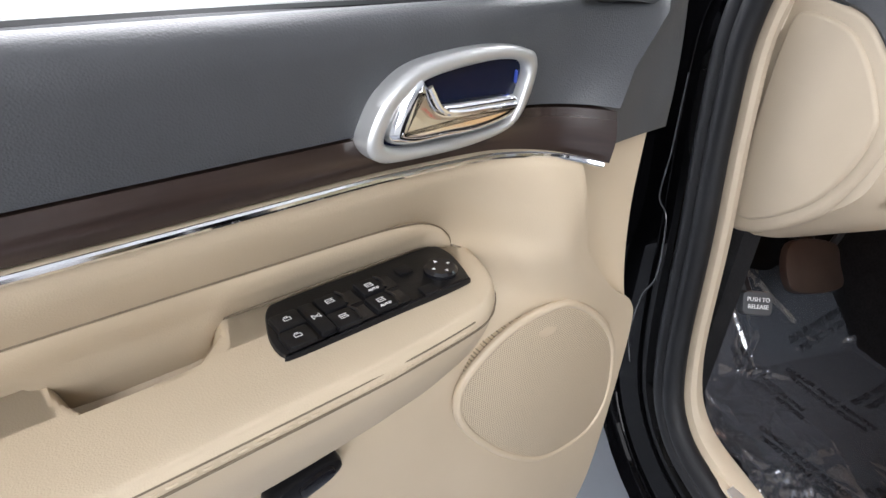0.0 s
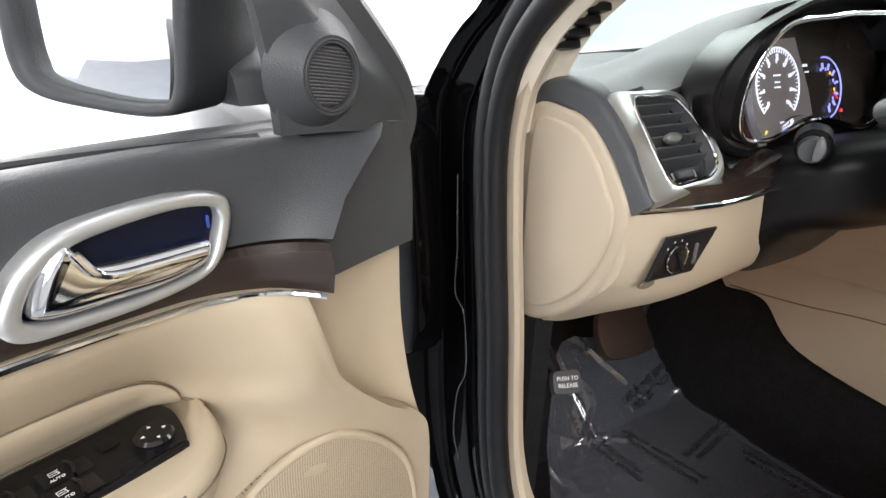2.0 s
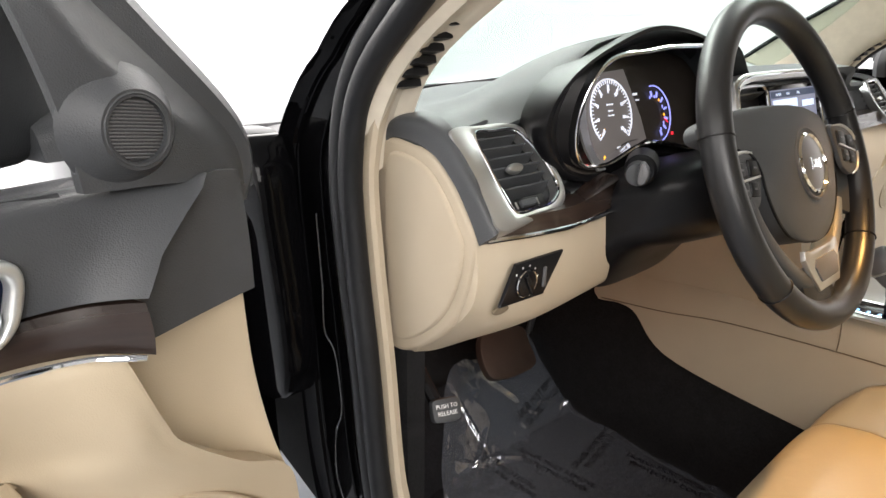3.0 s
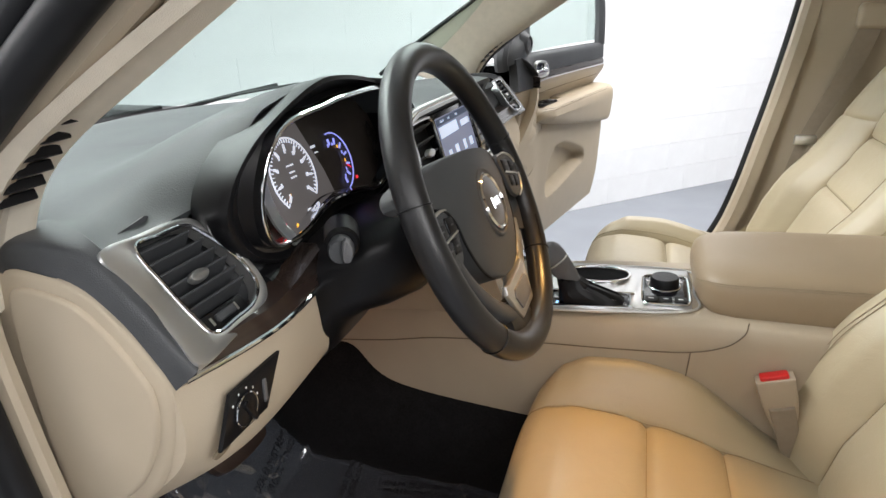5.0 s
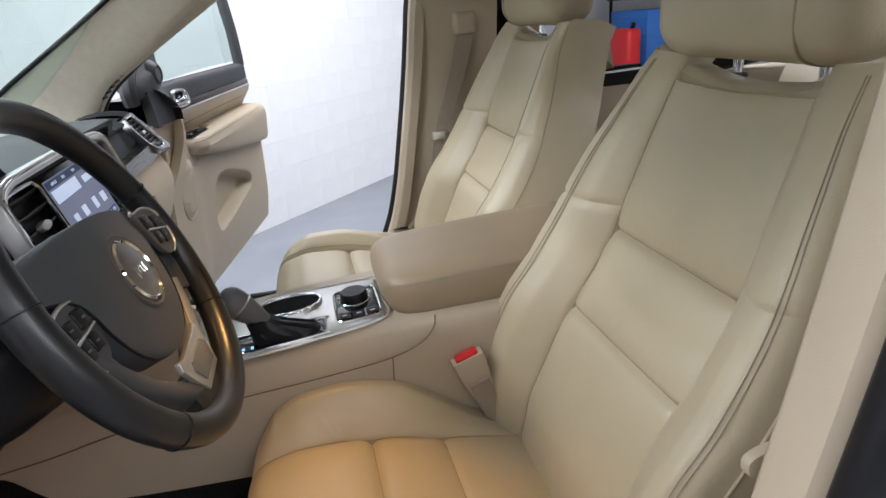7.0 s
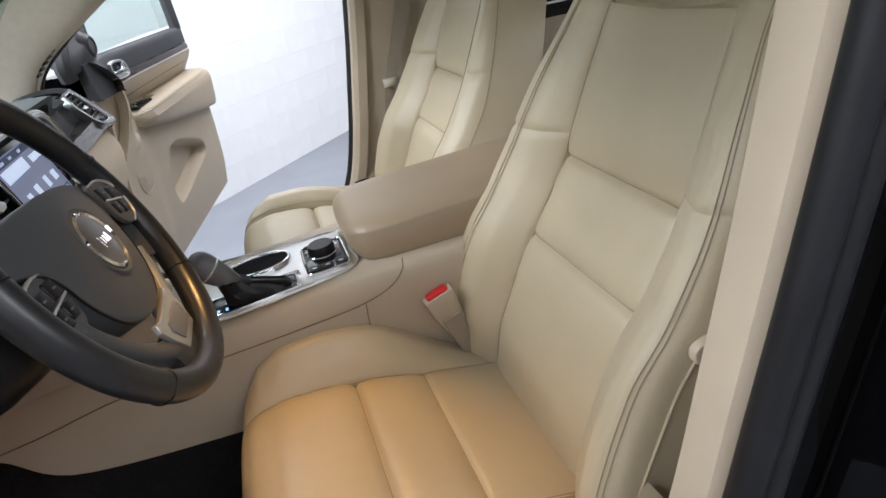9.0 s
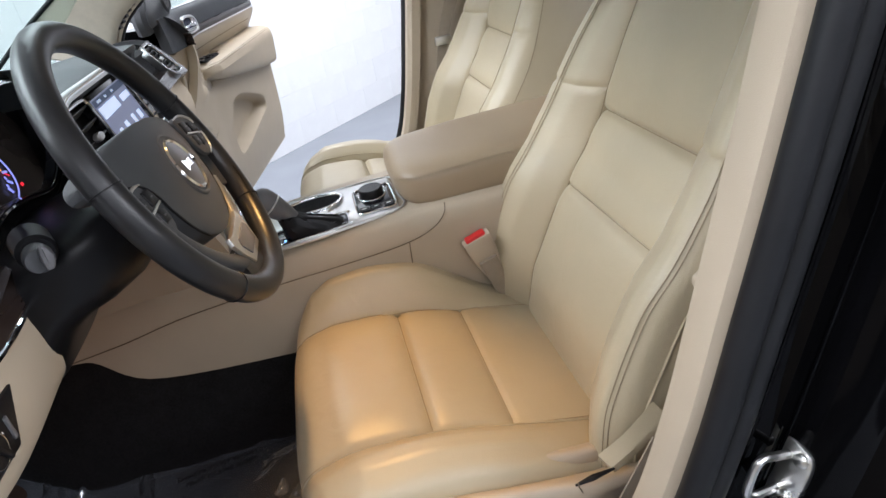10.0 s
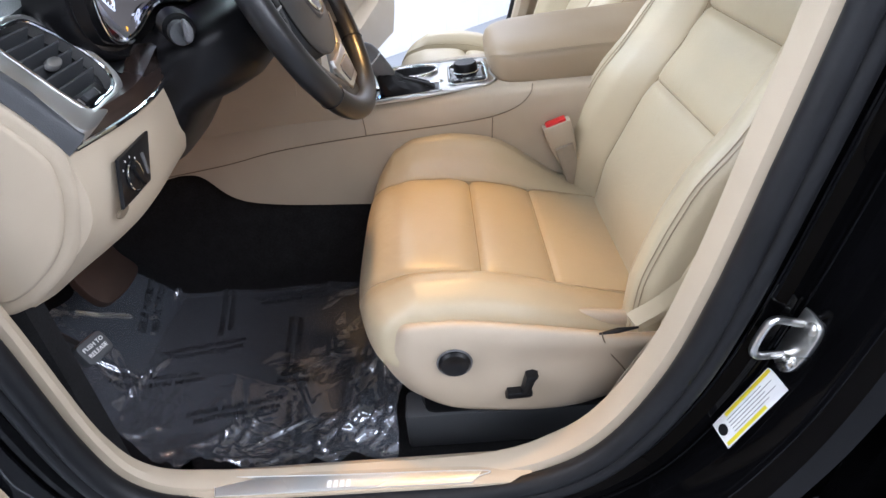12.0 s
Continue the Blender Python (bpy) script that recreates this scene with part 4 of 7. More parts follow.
part("cover_line", tube([(q * a, b, 0.0165 - 1.05 * a * a - 1.6 * b * b) for q, a, b in ((-1, 0.135, 0.0125), (-1, 0.110, 0.003), (-1, 0.100, -0.014), (-1, 0.095, -0.035), (-1, 0.083, -0.058), (-1, 0.066, -0.076), (-1, 0.044, -0.088), (1, 0.0, -0.094), (1, 0.044, -0.088), (1, 0.066, -0.076), (1, 0.083, -0.058), (1, 0.095, -0.035), (1, 0.100, -0.014))], 0.0018, 80, 6), BLACK, hub).data.transform(HM @ Matrix.Translation((0, 0, -0.004)))
bd = part("badge", lathe([(0.035, 0.0), (0.035, 0.006), (0.033, 0.008), (0.031, 0.006), (0.001, 0.005)], WM @ Matrix.Translation((0, -0.007, 0.0095)), 40), CHROME, wheel, "round chrome badge")
part("badge_face", lathe([(0.0305, 0.0), (0.0305, 0.001), (0.020, 0.0022), (0.001, 0.0028)], WM @ Matrix.Translation((0, -0.007, 0.0147)), 40), DARKSAT, bd)
for k, hgt in enumerate((0.0070, 0.0048, 0.0048, 0.0055)):
    part("emblem_bar", box(-0.0024, 0.0024, -hgt, hgt, 0, 0.0018, 0.0006, 1), CHROME, bd).data.transform(WM @ Matrix.Translation((-0.0115 + 0.0076 * k, -0.007 - 0.0007 * k, 0.0170)))
part("badge_recess", tube([(0.0400 * math.cos(w), -0.007 + 0.0400 * math.sin(w), 0.0125) for w in np.arange(16) * math.pi / 8], 0.0028, 64, 8, True), CHAR, wheel).data.transform(WM)
for w in (14, 166, 222, 318):
    w = radians(w)
    part("rim_seam", tube([((WR + 0.0168 * math.cos(q)) * math.cos(w), (WR + 0.0168 * math.cos(q)) * math.sin(w), 0.0168 * math.sin(q)) for q in np.arange(12) * math.pi / 6], 0.0010, 24, 5, True), BLACK, wheel).data.transform(WM)
part("hub_housing", lathe([(0.060, -0.060), (0.075, -0.030), (0.070, -0.012), (0.02, -0.010)], HM @ Matrix.Translation((0, -0.012, 0)), 32), BLACK, wheel, "black housing behind the cover")
for sx in (-1, 1):
    # side spoke carries the switch pad, framed by a thin silver bezel
    sp = part("spoke", skin(gridded([[(sx * 0.080, 0.036, -0.010), (sx * 0.125, 0.036, -0.010), (sx * 0.172, 0.034, -0.006)], [(sx * 0.080, 0.0, -0.008), (sx * 0.13, -0.004, -0.008), (sx * 0.168, -0.010, -0.004)], [(sx * 0.075, -0.040, -0.010), (sx * 0.115, -0.055, -0.010), (sx * 0.150, -0.066, -0.006)]], 14, 14), (0, 0, -0.016)), CHAR, wheel, "charcoal side spoke with switches")
    sp.data.transform(HM)
    PM = HM @ (Matrix.Translation((0.126, 0.016, 0.004)) if sx > 0 else Matrix.Translation((-0.124, -0.022, -0.006)) @ Matrix.Diagonal((-1, 1, 1, 1)))
    pod = [(-0.034, 0.026), (0.002, 0.028), (0.030, 0.020), (0.040, 0.002), (0.030, -0.024), (0.008, -0.034), (-0.016, -0.026), (-0.026, -0.004)]
    pad = part("switch_pad", prism(pod, PM, 0.006, 0.003, 60), CHAR, sp)
    part("pad_bezel", tube([(a, b, 0.0055) for a, b in ((-0.030, 0.0265), (0.002, 0.0285), (0.030, 0.0205), (0.0405, 0.002), (0.031, -0.024), (0.010, -0.034))], [0.0008, 0.0018, 0.0022, 0.0022, 0.0018, 0.001], 50, 8), SATIN, sp, "thin silver bezel").data.transform(PM)
    for a, b, w_, h_ in ((-0.012, 0.012, 0.012, 0.009), (0.016, 0.009, 0.012, 0.008), (-0.006, -0.010, 0.009, 0.008), (0.014, -0.012, 0.009, 0.009)):
        part("button", box(a - w_, a + w_, b - h_, b + h_, 0.004, 0.0082, 0.0025, 3), BLACK, sp).data.transform(PM)
        part("button_mark", box(a - 0.0032, a + 0.0032, b - 0.0009, b + 0.0009, 0.0082, 0.0086, 0), GREYP, sp).data.transform(PM)
    part("button_gap", box(-0.022, 0.028, -0.0012, 0.0012, 0.006, 0.0085, 0.0004, 1), SATIN, sp).data.transform(PM @ Matrix.Rotation(-0.15, 4, "Z"))
    # curved lower arm from the switch pad round to the foot of the wheel
    arm = [(0.128, -0.046), (0.116, -0.072), (0.094, -0.098), (0.066, -0.122), (0.034, -0.140), (0.0, -0.147)]
    # both arms are silver; the left one's shade is put into a charcoal colour
    lo = part("lower_spoke", skin(gridded([[(sx * a * f, b * f, h) for a, b in arm] for f, h in (((0.90, -0.018), (0.915, -0.009), (0.98, -0.005), (1.055, -0.009), (1.07, -0.018)) if sx > 0 else ((0.86, -0.020), (0.875, -0.006), (0.95, 0.0), (1.03, -0.003), (1.06, -0.018)))], 16, 36), (0, 0, -0.012)), SATIN if sx > 0 else CHAR, wheel, "satin silver lower spoke" if sx > 0 else "silver lower spoke coloured dark for its shade")
    lo.data.transform(HM)
    part("arm_edge", tube([(sx * a * (0.915 if sx > 0 else 0.875), b * (0.915 if sx > 0 else 0.875), -0.0085) for a, b in arm], 0.0016, 40, 8), SATIN, lo).data.transform(HM)
foot = part("foot_spoke", patch([[(-0.046, -0.128, -0.007), (-0.020, -0.124, -0.004), (0.020, -0.124, -0.004), (0.046, -0.128, -0.007)], [(-0.040, -0.146, -0.003), (-0.018, -0.148, 0.0), (0.018, -0.148, 0.0), (0.040, -0.146, -0.003)], [(-0.044, -0.168, -0.004), (-0.02, -0.172, 0.0), (0.02, -0.172, 0.0), (0.044, -0.168, -0.004)]], (0, 0, -0.016), 14, 16), RIMM, wheel, "black foot of the lower spoke")
foot.data.transform(HM)
part("foot_plate", prism([(-0.030, -0.102), (0.030, -0.102), (0.046, -0.098), (0.050, -0.108), (0.042, -0.128), (0.030, -0.148), (-0.030, -0.148), (-0.042, -0.128), (-0.050, -0.108), (-0.046, -0.098)], WM @ Matrix.Translation((0, 0, -0.003)), 0.006, 0.0025), SATIN, foot, "silver plate")
part("plate_inset", prism([(-0.026, -0.112), (0.026, -0.112), (0.033, -0.120), (0.024, -0.138), (-0.024, -0.138), (-0.033, -0.120)], WM @ Matrix.Translation((0, 0, 0.003)), 0.0022, 0.0008), GREYP, foot)
for k in range(6):
    # vents in the pale grip patch of the rim
    part("grip_mark", box(-0.0008, 0.0008, -0.005, 0.005, 0, 0.0008, 0), BLACK, wheel).data.transform(WM @ Matrix.Rotation(radians(-44 + 3.2 * k), 4, "Z") @ Matrix.Translation((WR - 0.010, 0, 0.0134)) @ Matrix.Rotation(radians(-38), 4, "Y"))

# ---- centre console ----
console = thing("centre_console", "beige centre console with silver shifter panel", "console")
TOPX = ((-0.42, 0.90), (-0.30, 0.908), (-0.20, 0.915), (0.03, 0.928), (0.19, 0.938), (0.36, 0.950), (0.63, 0.952))
part("side_panel", patch([[(x, -0.110, z + 0.0006) for x, z in TOPX], [(x, -0.134, z - 0.0015) for x, z in TOPX], [(x, -0.150, z - 0.012) for x, z in TOPX], [(-0.42, -0.155, 0.85), (-0.30, -0.162, 0.855), (-0.20, -0.165, 0.86), (0.03, -0.160, 0.88), (0.19, -0.160, 0.89), (0.36, -0.157, 0.90), (0.63, -0.156, 0.90)], [(-0.42, -0.157, 0.83), (-0.31, -0.163, 0.825), (-0.20, -0.168, 0.80), (0.03, -0.162, 0.80), (0.19, -0.158, 0.80), (0.36, -0.155, 0.80), (0.63, -0.155, 0.80)], [(-0.41, -0.155, 0.815), (-0.33, -0.16, 0.822), (-0.24, -0.165, 0.757), (0.0, -0.158, 0.728), (0.19, -0.15, 0.72), (0.40, -0.15, 0.72), (0.63, -0.15, 0.72)]], (0, 0.05, -0.004), 44, 40), BEIGE, console, "beige plastic console side")
part("side_seam", tube([(-0.40, -0.1585, 0.822), (-0.264, -0.1665, 0.844), (-0.15, -0.1665, 0.866), (0.009, -0.1625, 0.880), (0.142, -0.1615, 0.888), (0.255, -0.1605, 0.898), (0.312, -0.1585, 0.915), (0.338, -0.152, 0.936), (0.345, -0.136, 0.9495)], 0.0011, 80, 6), GAP, console)
part("side_seam", tube([(0.013, -0.152, 0.926), (0.017, -0.1585, 0.90), (0.018, -0.1625, 0.880)], 0.0009, 10, 6), GAP, console)
part("side_seam", tube([(0.265, -0.160, 0.898), (0.263, -0.1605, 0.86), (0.262, -0.160, 0.82)], 0.0009, 10, 6), GAP, console)
part("side_panel", patch([[(-0.42, 0.105, 0.86), (0.03, 0.105, 0.925), (0.33, 0.105, 0.95)], [(-0.42, 0.14, 0.70), (0.03, 0.14, 0.70), (0.40, 0.14, 0.70)]], (0, -0.03, 0), 10, 16), BEIGE, console)
part("top", patch([[(-0.42, y, 0.90), (-0.20, y, 0.915), (0.03, y, 0.928), (0.19, y, 0.938), (0.36, y, 0.950), (0.63, y, 0.952)] for y in (-0.125, -0.08, 0, 0.06, 0.098)], (0, 0, -0.03), 10, 20), BEIGE, console, "beige console top")
part("console_flank", patch([[(-0.43, -0.150, 0.865), (-0.30, -0.148, 0.88), (-0.20, -0.145, 0.895), (-0.02, -0.150, 0.915)], [(-0.43, -0.168, 0.98), (-0.30, -0.166, 0.99), (-0.20, -0.164, 1.0), (-0.05, -0.157, 0.985)], [(-0.43, -0.18, 1.12), (-0.30, -0.178, 1.125), (-0.20, -0.174, 1.13), (-0.085, -0.163, 1.12)]], (0, 0.03, 0), 16, 20), BEIGE, console, "beige side of the centre stack")
part("tunnel", box(-0.80, 1.2, -0.135, 0.135, 0.45, 0.83, 0.03), CARPET, console)
CP = frame_at((0.12, -0.035, 0.9355), (1, 0, 0.05), (0, 1, 0))
plate = part("shifter_panel", prism([(-0.17, -0.105), (0.0, -0.098), (0.145, -0.072), (0.150, 0.06), (0.145, 0.092), (0.0, 0.10), (-0.17, 0.10)], CP, 0.006, 0.002), SATIN, console, "brushed silver shifter panel")
part("chrome_edge", tube([(-0.16, -0.107, 0.005), (0.0, -0.100, 0.005), (0.145, -0.074, 0.005), (0.152, 0.0, 0.005), (0.147, 0.092, 0.005), (0.0, 0.102, 0.005), (-0.16, 0.102, 0.005)], 0.002, 60, 8), SATIN, console).data.transform(CP)
gate = part("shifter_gate", prism([(-0.135, -0.097), (0.040, -0.088), (0.046, -0.082), (0.046, -0.036), (0.040, -0.030), (-0.135, -0.034)], CP @ Matrix.Translation((0, 0, 0.003)), 0.005, 0.002), GLOSS, console, "gloss black shifter gate")
part("gate_rim", tube([(-0.13, -0.0975, 0.008), (0.038, -0.0885, 0.008), (0.047, -0.080, 0.008), (0.047, -0.038, 0.008), (0.038, -0.0295, 0.008), (-0.13, -0.0335, 0.008)], 0.0022, 60, 8), CHROME, gate).data.transform(CP)
part("gear_display", box(-0.122, -0.062, -0.091, -0.078, 0.0078, 0.0090, 0), NAVY, gate, "blue lit gear display").data.transform(CP)
for k in range(4):
    part("gear_mark", box(-0.002, 0.002, -0.004, 0.004, 0, 0.0006, 0), GEARL, gate).data.transform(CP @ Matrix.Translation((-0.112 + 0.014 * k, -0.0845, 0.009)))
bm = bmesh.new()
rings = []
for f, (cx, cy, cz), (rx, ry) in ((0, (0.105, -0.096, 0.942), (0.058, 0.027)), (1, (0.098, -0.096, 0.952), (0.050, 0.025)), (2, (0.085, -0.096, 0.960), (0.036, 0.022)), (3, (0.074, -0.096, 0.968), (0.026, 0.020)), (4, (0.066, -0.096, 0.978), (0.020, 0.017))):
    rings.append([bm.verts.new((cx + a * (1 + 0.06 * math.sin(7 * i + f)), cy + b * (1 + 0.08 * math.sin(5 * i + 2 * f)), cz + 0.003 * math.sin(3 * i + f))) for i, (a, b) in enumerate(oval(rx, ry, 28, 3))])
for r, q in zip(rings, rings[1:]):
    for i in range(28):
        bm.faces.new((r[i], r[(i + 1) % 28], q[(i + 1) % 28], q[i]))
bm.faces.new(rings[-1])
part("shifter_boot", bm, BLACK, console, "creased black shifter boot")
sh = part("shift_lever", tube([(0.078, -0.096, 0.955), (0.060, -0.096, 0.985), (0.042, -0.096, 1.006), (0.030, -0.096, 1.018)], [0.015, 0.018, 0.022, 0.022], 24, 16, flat=0.85), GREYP, console, "grey shift lever")
KN = frame_at((0.056, -0.096, 0.988), (0, 1, 0), (-0.76, 0, -0.65))
part("shift_knob", lathe([(0.014, -0.004), (0.0185, 0.004), (0.0215, 0.018), (0.0235, 0.032), (0.0225, 0.044), (0.018, 0.053), (0.010, 0.058), (0.001, 0.059)], KN, 32), GREYP, sh, "grey shift knob")
part("knob_band", tube([(0.0222 * math.cos(w), 0.0222 * math.sin(w), 0.022) for w in np.arange(16) * math.pi / 8], 0.0016, 48, 6, True), SATIN, sh).data.transform(KN)
cup = part("cup_holder", ringed(oval(0.060, 0.040, 24, 2.2), oval(0.054, 0.034, 24, 2.2), CP @ Matrix.Translation((-0.012, 0.045, 0.006)), 0.007, 48), CHROME, console, "chrome ringed cup holder")
# no hole is cut: a flat matte black disc gives the cup's inner shade
part("well", prism(oval(0.055, 0.035, 24, 2.2), CP @ Matrix.Translation((-0.012, 0.045, 0.0040)), 0.003, 0, 40), MATM, cup)
sel = part("terrain_selector", prism(oval(0.037, 0.060, 24, 7), CP @ Matrix.Translation((0.106, -0.006, 0.004)), 0.005, 0.002, 48), GLOSS, console, "black terrain selector switch")
part("selector_rim", tube([(a, b, 0.009) for a, b in spline(oval(0.038, 0.061, 24, 7, 0.106, -0.006), 48, True)], 0.0022, 48, 6, True), CHROME, sel).data.transform(CP)
part("dial_knob", lathe([(0.027, 0.0), (0.025, 0.002), (0.024, 0.016), (0.022, 0.019), (0.001, 0.019)], CP @ Matrix.Translation((0.104, 0.010, 0.008))), BLACK, sel)
part("knob_ring", tube([(0.104 + 0.0262 * math.cos(w), 0.010 + 0.0262 * math.sin(w), 0.0095) for w in np.arange(16) * math.pi / 8], 0.0016, 48, 6, True), CHROME, sel).data.transform(CP)
for k in range(3):
    part("selector_button", box(-0.010, 0.010, -0.010, 0.010, 0, 0.003, 0.001), BLACK, sel).data.transform(CP @ Matrix.Translation((0.082 + 0.0235 * k, -0.048, 0.008)))
    part("button_mark", box(-0.004, 0.004, -0.001, 0.001, 0, 0.0006, 0), WHITE, sel).data.transform(CP @ Matrix.Translation((0.082 + 0.0235 * k, -0.048, 0.011)))
for w in range(5):
    a_ = radians(30 + 30 * w)
    part("mode_mark", box(-0.0015, 0.0015, -0.003, 0.003, 0, 0.0005, 0), WHITE, sel).data.transform(CP @ Matrix.Translation((0.104 + 0.032 * math.cos(a_), 0.012 + 0.034 * math.sin(a_), 0.009)) @ Matrix.Rotation(a_ - math.pi / 2, 4, "Z"))
# storage box and its padded armrest lid
part("storage_box", box(0.33, 0.66, -0.148, 0.135, 0.60, 0.945, 0.02), BEIGE, console, "beige storage box")
bm = bmesh.new()
rings = []
LID = ((0.268, 0.984, 0.972, -0.03, 0.05), (0.2695, 0.994, 0.961, -0.068, 0.085), (0.275, 1.004, 0.950, -0.090, 0.106), (0.286, 1.012, 0.940, -0.106, 0.120), (0.303, 1.017, 0.931, -0.116, 0.129), (0.33, 1.021, 0.926, -0.122, 0.134), (0.42, 1.028, 0.924, -0.124, 0.136), (0.55, 1.034, 0.924, -0.124, 0.136), (0.66, 1.038, 0.924, -0.124, 0.136))
for x, zt, zb, yl, yr in LID:
    rings.append([bm.verts.new((x, a, b)) for a, b in oval((yr - yl) / 2, (zt - zb) / 2, 48, 3.8, (yl + yr) / 2, (zt + zb) / 2)])
for r, q in zip(rings, rings[1:]):
    for i in range(48):
        bm.faces.new((r[i], r[(i + 1) % 48], q[(i + 1) % 48], q[i]))
bm.faces.new(rings[0][::-1])
bm.faces.new(rings[-1])
part("armrest_lid", bm, ARMM, console, "padded brown-beige leather armrest", angle=70)
for up in (0.56, 0.62):
    part("armrest_seam", tube([(x, (yl + yr) / 2 - 1.004 * (yr - yl) / 2 * (1 - up**3.8) ** (1 / 3.8), (zt + zb) / 2 + up * (zt - zb) / 2) for x, zt, zb, yl, yr in LID[1:]], 0.0006, 60, 6), SEAM, console)

# ---- front seats ----
def crease(v, at, deep=0.007, wide=0.0038):
    return -deep * math.exp(-(((v - at) / wide) ** 2))


def bucket_seat(yc, o, lift, back, label):
    """A front bucket seat about the line y = yc; o is the sign of y towards its door."""
    seat = thing("bucket_seat", label, "car seat", group="front seats")
    P = lambda x, w, z: (x + back, yc + o * w, z + lift)
    sm = lambda t: (lambda c: c * c * (3 - 2 * c))(min(1.0, max(0.0, t)))
    # cushion: one smooth form, sewn from three insert panels and two bolsters
    mid = spline([(0.11, 0.672), (0.055, 0.685), (0.022, 0.722), (0.015, 0.765), (0.036, 0.792), (0.07, 0.803), (0.11, 0.808), (0.21, 0.800), (0.325, 0.771), (0.40, 0.752), (0.49, 0.730)], 150)
    cut = [int(np.argmin(abs(mid[:, 0] - c) + (mid[:, 1] < 0.76))) for c in (0.21, 0.324)]
    half = np.concatenate([np.linspace(0, 0.85, 14, endpoint=False), np.linspace(0.85, 1.0, 8)])
    side = np.linspace(0, 1, 26)
    PROF = ((0, 0.06, 0.2, 0.42, 0.6, 0.78, 0.9, 1.0), (0.155, 0.159, 0.172, 0.197, 0.220, 0.247, 0.266, 0.276), (0, 0.10, 0.45, 0.95, 1.0, 0.72, 0.2, -0.5))

    def cushion_at(x, z, w, t=None, q=0):
        front = 1 - sm((x - 0.03) / 0.14)
        up = sm((z - 0.735) / 0.055)
        if t is None:
            a = abs(w) / 0.155
            f = (x - 0.03) / 0.18 if x < 0.21 else (x - 0.21) / 0.114 if x < 0.324 else (x - 0.324) / 0.15
            z = z + up * (0.004 * (1 - a**4) + 0.006 * max(0.0, math.sin(math.pi * min(1, max(0, f)))) ** 0.6 * (1 - a**6) + crease(x, 0.21) + crease(x, 0.324) + crease(x, 0.21, 0.005, 0.018) + crease(x, 0.324, 0.005, 0.018)) - 0.003 * up * math.exp(-((1 - a) / 0.05) ** 2)
            ww = w
        else:
            wv, dv = float(np.interp(t, PROF[0], PROF[1])), float(np.interp(t, PROF[0], PROF[2]))
            h = float(np.interp(x, (0.0, 0.03, 0.055, 0.10, 0.18, 0.26, 0.35, 0.47), (0.01, 0.025, 0.047, 0.060, 0.070, 0.070, 0.062, 0.052))) if q < 0 else float(np.interp(x, (0.0, 0.04, 0.1, 0.2, 0.47), (0.004, 0.016, 0.030, 0.036, 0.036)))
            z = z + up * dv * h - 0.035 * up * max(0.0, t - 0.85) / 0.15 - 0.003 * up * math.exp(-((t / 0.06) ** 2))
            ww = q * (wv - 0.032 * (1 - up) * t)
        return P(x + 0.045 * front * (abs(ww) / 0.27) ** 4, ww, z)

    inset = np.concatenate([-half[::-1], half[1:]]) * 0.155
    down = (0.035, 0, -0.035)
    for i0, i1 in ((0, cut[0]), (cut[0], cut[1]), (cut[1], 150)):
        part("cushion_panel", skin([[cushion_at(x, z, w) for w in inset] for x, z in mid[i0:i1 + 1]], down), SEAT, seat, "tan leather seat panel", angle=60)
    for q in (-1, 1):
        part("cushion_bolster", skin([[cushion_at(x, z, 0, t, q) for t in side] for x, z in mid], down), SEAT, seat, "tan leather side bolster", angle=60)
    for c in cut:
        part("seam", tube([Vector(cushion_at(mid[c][0], mid[c][1], w)) + Vector((0, 0, 0.0004)) for w in inset[2:-2:3]], 0.0007, 40, 5), SEAM, seat)
    for q in (-1, 1):
        part("seam", tube([Vector(cushion_at(x, z, q * 0.1549)) + Vector((0, 0, 0.0006)) for x, z in mid[24:150:5]], 0.0007, 80, 5), SEAM, seat)
    part("piping", tube([cushion_at(x, z + 0.001, 0, 0.12, 1) for x, z in mid[30:148:6]], 0.0012, 80, 6), SEAT, seat)
    # backrest, sewn from three panels and two two-piece bolsters
    xb = lambda z: float(np.interp(z, (0.70, 0.74, 0.82, 0.97, 1.03, 1.09, 1.2, 1.30, 1.335), (0.452, 0.455, 0.470, 0.534, 0.578, 0.606, 0.645, 0.684, 0.705)))
    hw = lambda z: float(np.interp(z, (0.74, 0.97, 1.09, 1.33), (0.15, 0.140, 0.138, 0.118)))
    fz = lambda z: float(np.interp(z, (0.70, 0.75, 0.9, 1.05, 1.2, 1.335), (0.042, 0.052, 0.070, 0.062, 0.038, 0.016)))
    wz = lambda z: float(np.interp(z, (0.75, 1.0, 1.15, 1.335), (0.115, 0.118, 0.105, 0.070)))
    tilt = lambda w, z: -0.012 * sm((z - 1.28) / 0.05) * (1 - abs(w) / 0.14)
    BP = ((0, 0.08, 0.3, 0.55, 0.7, 0.86, 0.95, 1.0), (0, 0.06, 0.30, 0.62, 0.78, 0.94, 1.0, 1.02), (0, 0.14, 0.68, 0.99, 0.96, 0.60, 0.15, -0.9))

    def back_at(z, w, t=None, q=0):
        x, h = xb(z), hw(z)
        if t is None:
            f = (z - 0.72) / 0.253 if z < 0.973 else (z - 0.973) / 0.117 if z < 1.09 else (z - 1.09) / 0.24
            a = abs(w)
            x -= 0.007 * max(0.0, math.sin(math.pi * min(1, max(0, f)))) ** 0.6 * (1 - a**6) + crease(z, 0.973) + crease(z, 1.09) + crease(z, 0.973, 0.006, 0.020) + crease(z, 1.09, 0.006, 0.020)
            x += 0.003 * math.exp(-((1 - a) / 0.05) ** 2)
            return P(x, w * h, z + tilt(w * h, z))
